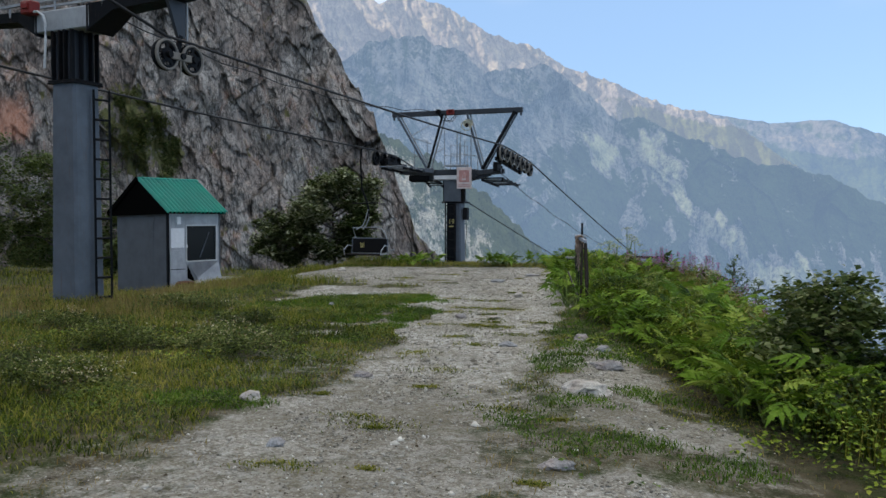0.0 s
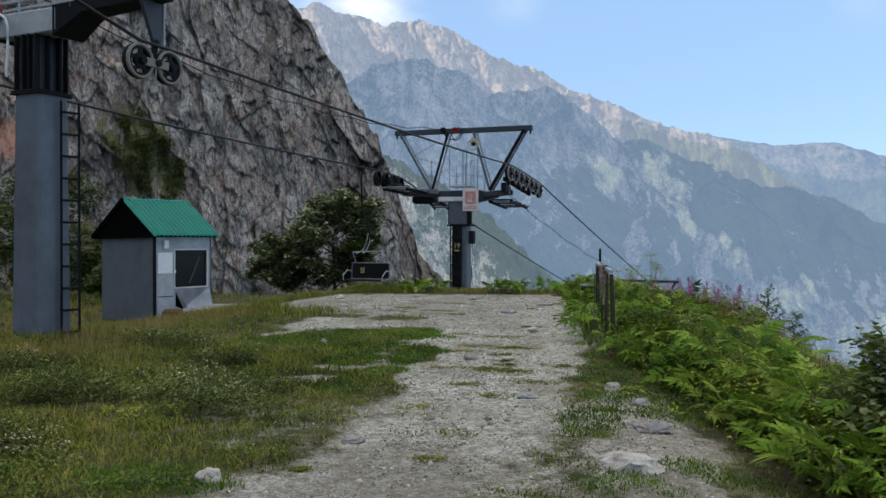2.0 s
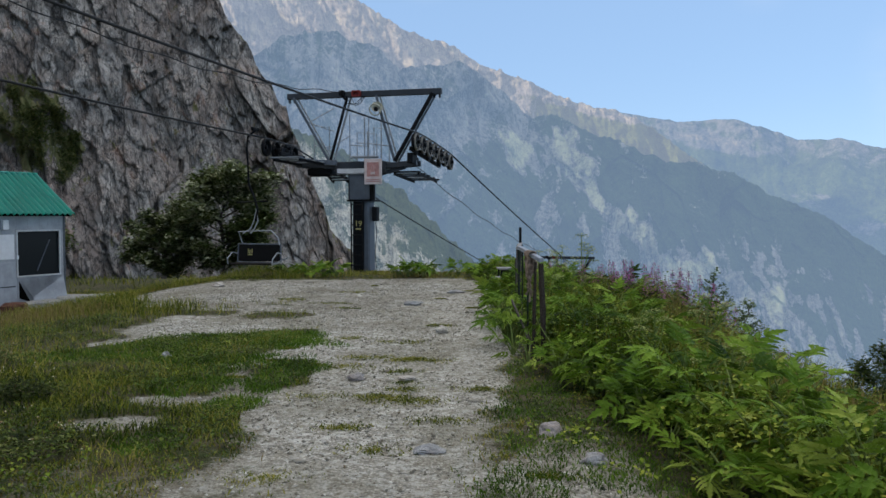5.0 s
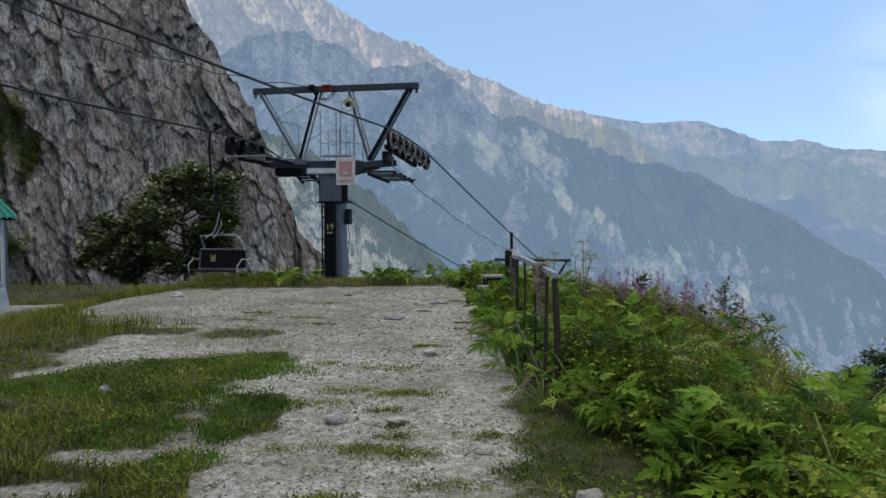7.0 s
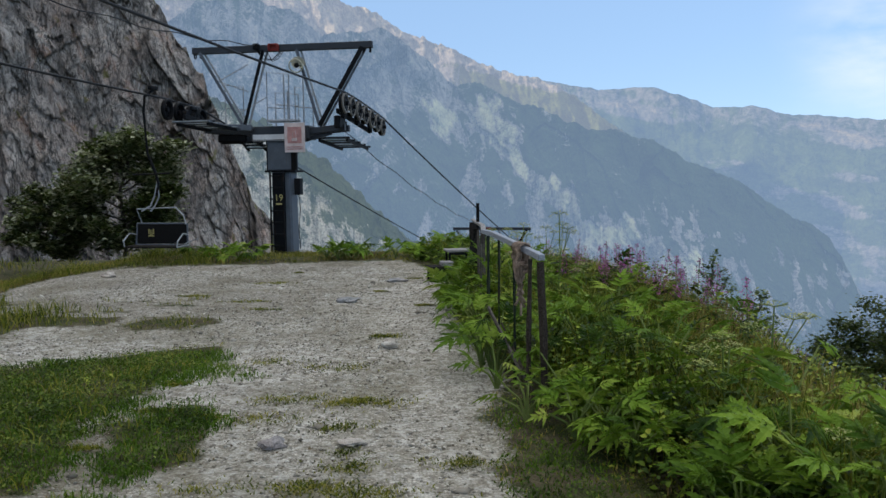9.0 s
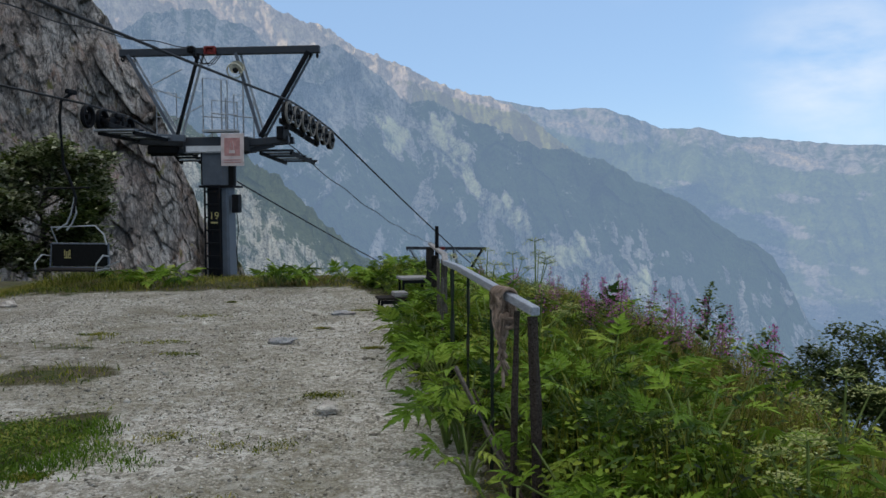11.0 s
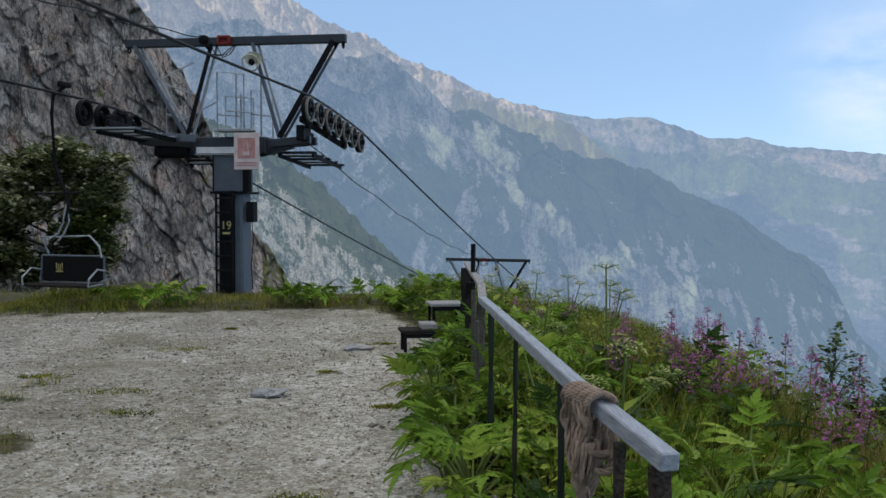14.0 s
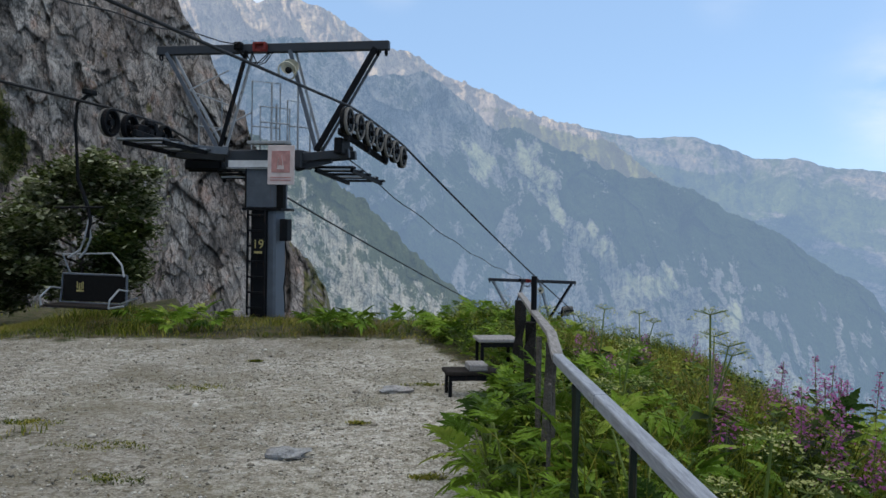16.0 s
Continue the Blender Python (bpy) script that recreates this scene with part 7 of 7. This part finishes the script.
def fireweed(x, y, h, seed):
    r = random.Random(seed)
    t = thing("fireweed", pose(x, y, on_ground(x, y), r.uniform(-6, 6), r.uniform(-6, 6), 0), "upright fireweed with magenta flower spikes", "flower", "fireweed on the bank")
    part("stem", rod(bmesh.new(), (0, 0, 0), (0, 0, h), 0.006, 5, 0.003), M_STEM, t)
    n = 26
    z = np.linspace(0.12, 0.68, n) * h
    v, f = leaves_at(np.stack([0 * z, 0 * z, z], -1), 0.12, 0.6)
    part("foliage", array_mesh("foliage", v, f, M_HERB), None, t)
    n = 130
    z = h * (0.68 + 0.32 * rng.random(n) ** 1.3)
    a, q = rng.uniform(0, 6.28, n), (0.02 + 0.085 * rng.random(n)) * (1.1 - (z / h - 0.68) / 0.36)
    v, f = leaves_at(np.stack([np.cos(a) * q, np.sin(a) * q, z], -1), 0.026, 1.0)
    part("flower_spike", array_mesh("flower_spike", v, f, M_FIRE), None, t, "magenta flower spike")["kind"] = "stuff"


for i in range(58):
    cl = [(3.5, 14.6), (3.9, 13.6), (5.55, 15.7), (5.2, 15.1), (3.7, 14.9), (4.2, 15.9), (3.2, 16.4), (6.1, 16.2), (2.9, 18.0), (5.6, 15.4), (4.4, 14.0)][i % 11]
    fx, fy = cl[0] + r_h.gauss(0, 0.36), cl[1] + r_h.gauss(0, 0.55)
    fireweed(fx, fy, r_h.uniform(0.78, 1.02) if fx > 3.3 else r_h.uniform(0.65, 0.88), i)


def umbel_plant(x, y, h, seed):
    r = random.Random(seed)
    t = thing("umbel_plant", pose(x, y, on_ground(x, y), r.uniform(-5, 5), r.uniform(-5, 5), r.uniform(0, 360)), "tall stalk with flat yellow-green flower umbels", "plant", "umbels on the bank")
    part("stem", tube(bmesh.new(), [(0, 0, 0), (0.01, 0, h * 0.5), (0, 0.02, h)], [0.012, 0.009, 0.006], 6), M_STEM, t)
    heads = [((0, 0.02, h), 0.13)] + [((r.uniform(-0.25, 0.25), r.uniform(-0.25, 0.25), h * r.uniform(0.72, 0.95)), r.uniform(0.08, 0.13)) for _ in range(3)]
    for p, rad in heads[1:]:
        part("branch", tube(bmesh.new(), [(0.005, 0.01, h * 0.55), (p[0] * 0.5, p[1] * 0.5, h * 0.68), p], 0.005, 5), M_STEM, t)
    for p, rad in heads:
        n = 90
        a, q = rng.uniform(0, 6.28, n), rad * np.sqrt(rng.random(n))
        pts = np.stack([p[0] + np.cos(a) * q, p[1] + np.sin(a) * q, p[2] + 0.05 - q * q * 5], -1)
        v, f = leaves_at(pts, 0.020, 0.5)
        umb = part("umbel", array_mesh("umbel", v, f, M_UMBEL), None, t)
        umb["kind"] = "stuff"
        bm = bmesh.new()
        for j in range(10):
            b = 6.283 * j / 10
            rod(bm, p, (p[0] + math.cos(b) * rad * 0.8, p[1] + math.sin(b) * rad * 0.8, p[2] + 0.03), 0.0025, 4)
        part("umbel_frame", bm, M_STEM, umb)
    n = 30
    z = np.linspace(0.1, 0.6, n) * h
    v, f = leaves_at(np.stack([0 * z, 0 * z, z], -1), 0.16, 0.6)
    part("foliage", array_mesh("foliage", v, f, M_HERB), None, t)


for i, (x, y, h) in enumerate([(2.86, 14.9, 1.30), (2.45, 15.8, 0.95), (2.8, 18.5, 1.0), (2.6, 20.3, 0.85), (2.5, 13.3, 0.95), (3.6, 10.6, 0.9), (2.9, 9.6, 0.8),
                               (3.1, 8.2, 0.75), (3.3, 18.6, 1.0)]):
    umbel_plant(x, y, h, i)


# ---- trees and shrubs ----
def tree(name, x, y, h, wide, n_leaf, leaf, mat, label, category, seed, trunk=0.12, low=0.18, z=None):
    """A tapered trunk, forked limbs, and a crown of leaf clumps round the limbs' ends."""
    r = random.Random(seed)
    t = thing(name, pose(x, y, on_ground(x, y) - 0.1 if z is None else z), label, category)
    pts = [Vector((r.uniform(-0.05, 0.05) * h * k, r.uniform(-0.05, 0.05) * h * k, h * 0.8 * k)) for k in np.linspace(0, 1, 7)]
    part("trunk", tube(bmesh.new(), pts, [trunk * (1 - 0.85 * k) for k in np.linspace(0, 1, 7)], 8), M_BARK, t)
    clumps = []
    for i in range(26):
        k = low + (0.95 - low) * i / 25
        base = pts[min(5, int(k * 6))].lerp(pts[min(6, int(k * 6) + 1)], k * 6 - int(k * 6))
        a, prof = i * 2.4 + r.uniform(-0.4, 0.4), math.sin(math.pi * (0.16 + 0.80 * (k - low) / (1 - low))) ** 0.7
        out = wide / 2 * prof * r.uniform(0.65, 1.05)
        tip = base + Vector((math.cos(a) * out, math.sin(a) * out, h * r.uniform(0.05, 0.2)))
        mid = base.lerp(tip, 0.5) + Vector((0, 0, h * 0.03))
        part("limb", tube(bmesh.new(), [base, mid, tip], [trunk * 0.35, trunk * 0.22, trunk * 0.08], 5), M_BARK, t)
        clumps += [(tip, 1.0), (mid, 0.8), (base.lerp(tip, 0.8), 0.9)]
        for _ in range(2):
            clumps.append((tip + Vector((r.uniform(-1, 1), r.uniform(-1, 1), r.uniform(-0.6, 0.8))) * wide * 0.09, 0.7))
    ps = []
    per = n_leaf // len(clumps)
    for c, s in clumps:
        q = rng.normal(0, 1, (per, 3)) * np.array([1, 1, 0.75]) * wide * 0.062 * s
        ps.append(q + np.array(c))
    v, f = leaves_at(np.concatenate(ps), leaf, 0.8)
    part("crown", array_mesh("crown", v, f, mat), None, t)


tree("rowan_bush", -7.75, 31.0, 3.95, 3.9, 26000, 0.17, M_BUSH, "dense dark-green bush with pale leaf tips at the drop", "bush", 3, 0.10, 0.03, -0.35)
tree("rowan_bush", -9.75, 30.6, 2.25, 2.7, 9000, 0.16, M_BUSH, "low dark-green bush beside the taller one", "bush", 8, 0.06, 0.03, -0.35)
for i, (x, y, h, w) in enumerate([(-19.5, 30.5, 5.6, 4.8), (-23.5, 30, 6.4, 5.4), (-16.8, 33.5, 3.6, 4.2), (-14.5, 27.5, 1.9, 2.6), (-26, 26, 6, 5)]):
    tree("broadleaf_tree", x, y, h, w, 9000, 0.17, M_TREE, "dark shaded broadleaf tree under the cliff", "tree", 20 + i, 0.16, 0.06)
for i, (x, y, top, w) in enumerate([(15.0, 30.0, -2.7, 4.2), (16.3, 30.5, -1.9, 4.6), (18.2, 31.0, -1.2, 5.4), (13.9, 29.2, -4.2, 3.6)]):
    tree("slope_tree", x, y, top - on_ground(x, y) + 0.1, w, 20000, 0.15, M_TREE, "green tree standing lower on the slope", "tree", 40 + i, 0.16, 0.1)
tree("willow_shrub", 4.05, 5.55, 1.45, 1.7, 7600, 0.085, M_WILLOW, "dark leafy willow shrub on the bank", "shrub", 51, 0.03, 0.05)
tree("young_shrub", 5.15, 15.9, 1.6, 0.5, 900, 0.06, M_SAPLING, "slender young shrub on the bank's lip", "shrub", 52, 0.02, 0.2)
tree("young_shrub", 5.45, 15.0, 1.6, 0.5, 900, 0.06, M_SAPLING, "slender young shrub on the bank's lip", "shrub", 53, 0.02, 0.2)


def cliff_scrub():
    """Bushes clinging to the ledges of the cliff."""
    B, E, R, patch = CLIFF_AT
    rows = len(B)
    pick = (patch > 0.55) & (E < 9) & (E > -4) & (B > -36) & (np.arange(rows)[:, None] < rows - 2)
    pick = pick & (fbm(B * 1.6, E * 1.6, 91.0, 3) + 0.35 * patch > 0.80)
    i, j = np.nonzero(pick)
    k = rng.choice(len(i), 800)
    b, e, r = np.radians(B[i[k], j[k]]), np.radians(E[i[k], j[k]]), R[i[k], j[k]] - 1.5
    c = np.stack([EYE[0] + r * np.sin(b), EYE[1] + r * np.cos(b), EYE[2] + r * np.tan(e)], -1)
    p = np.repeat(c, 26, 0) + rng.normal(0, 0.9, (len(c) * 26, 3))
    v, f = leaves_at(p, 0.75, 0.9)
    tagged(new("cliff_scrub", array_mesh("cliff_scrub", v, f, M_SCRUB)), "green scrub rooted on the cliff's ledges", "shrubs", "", "stuff")


cliff_scrub()
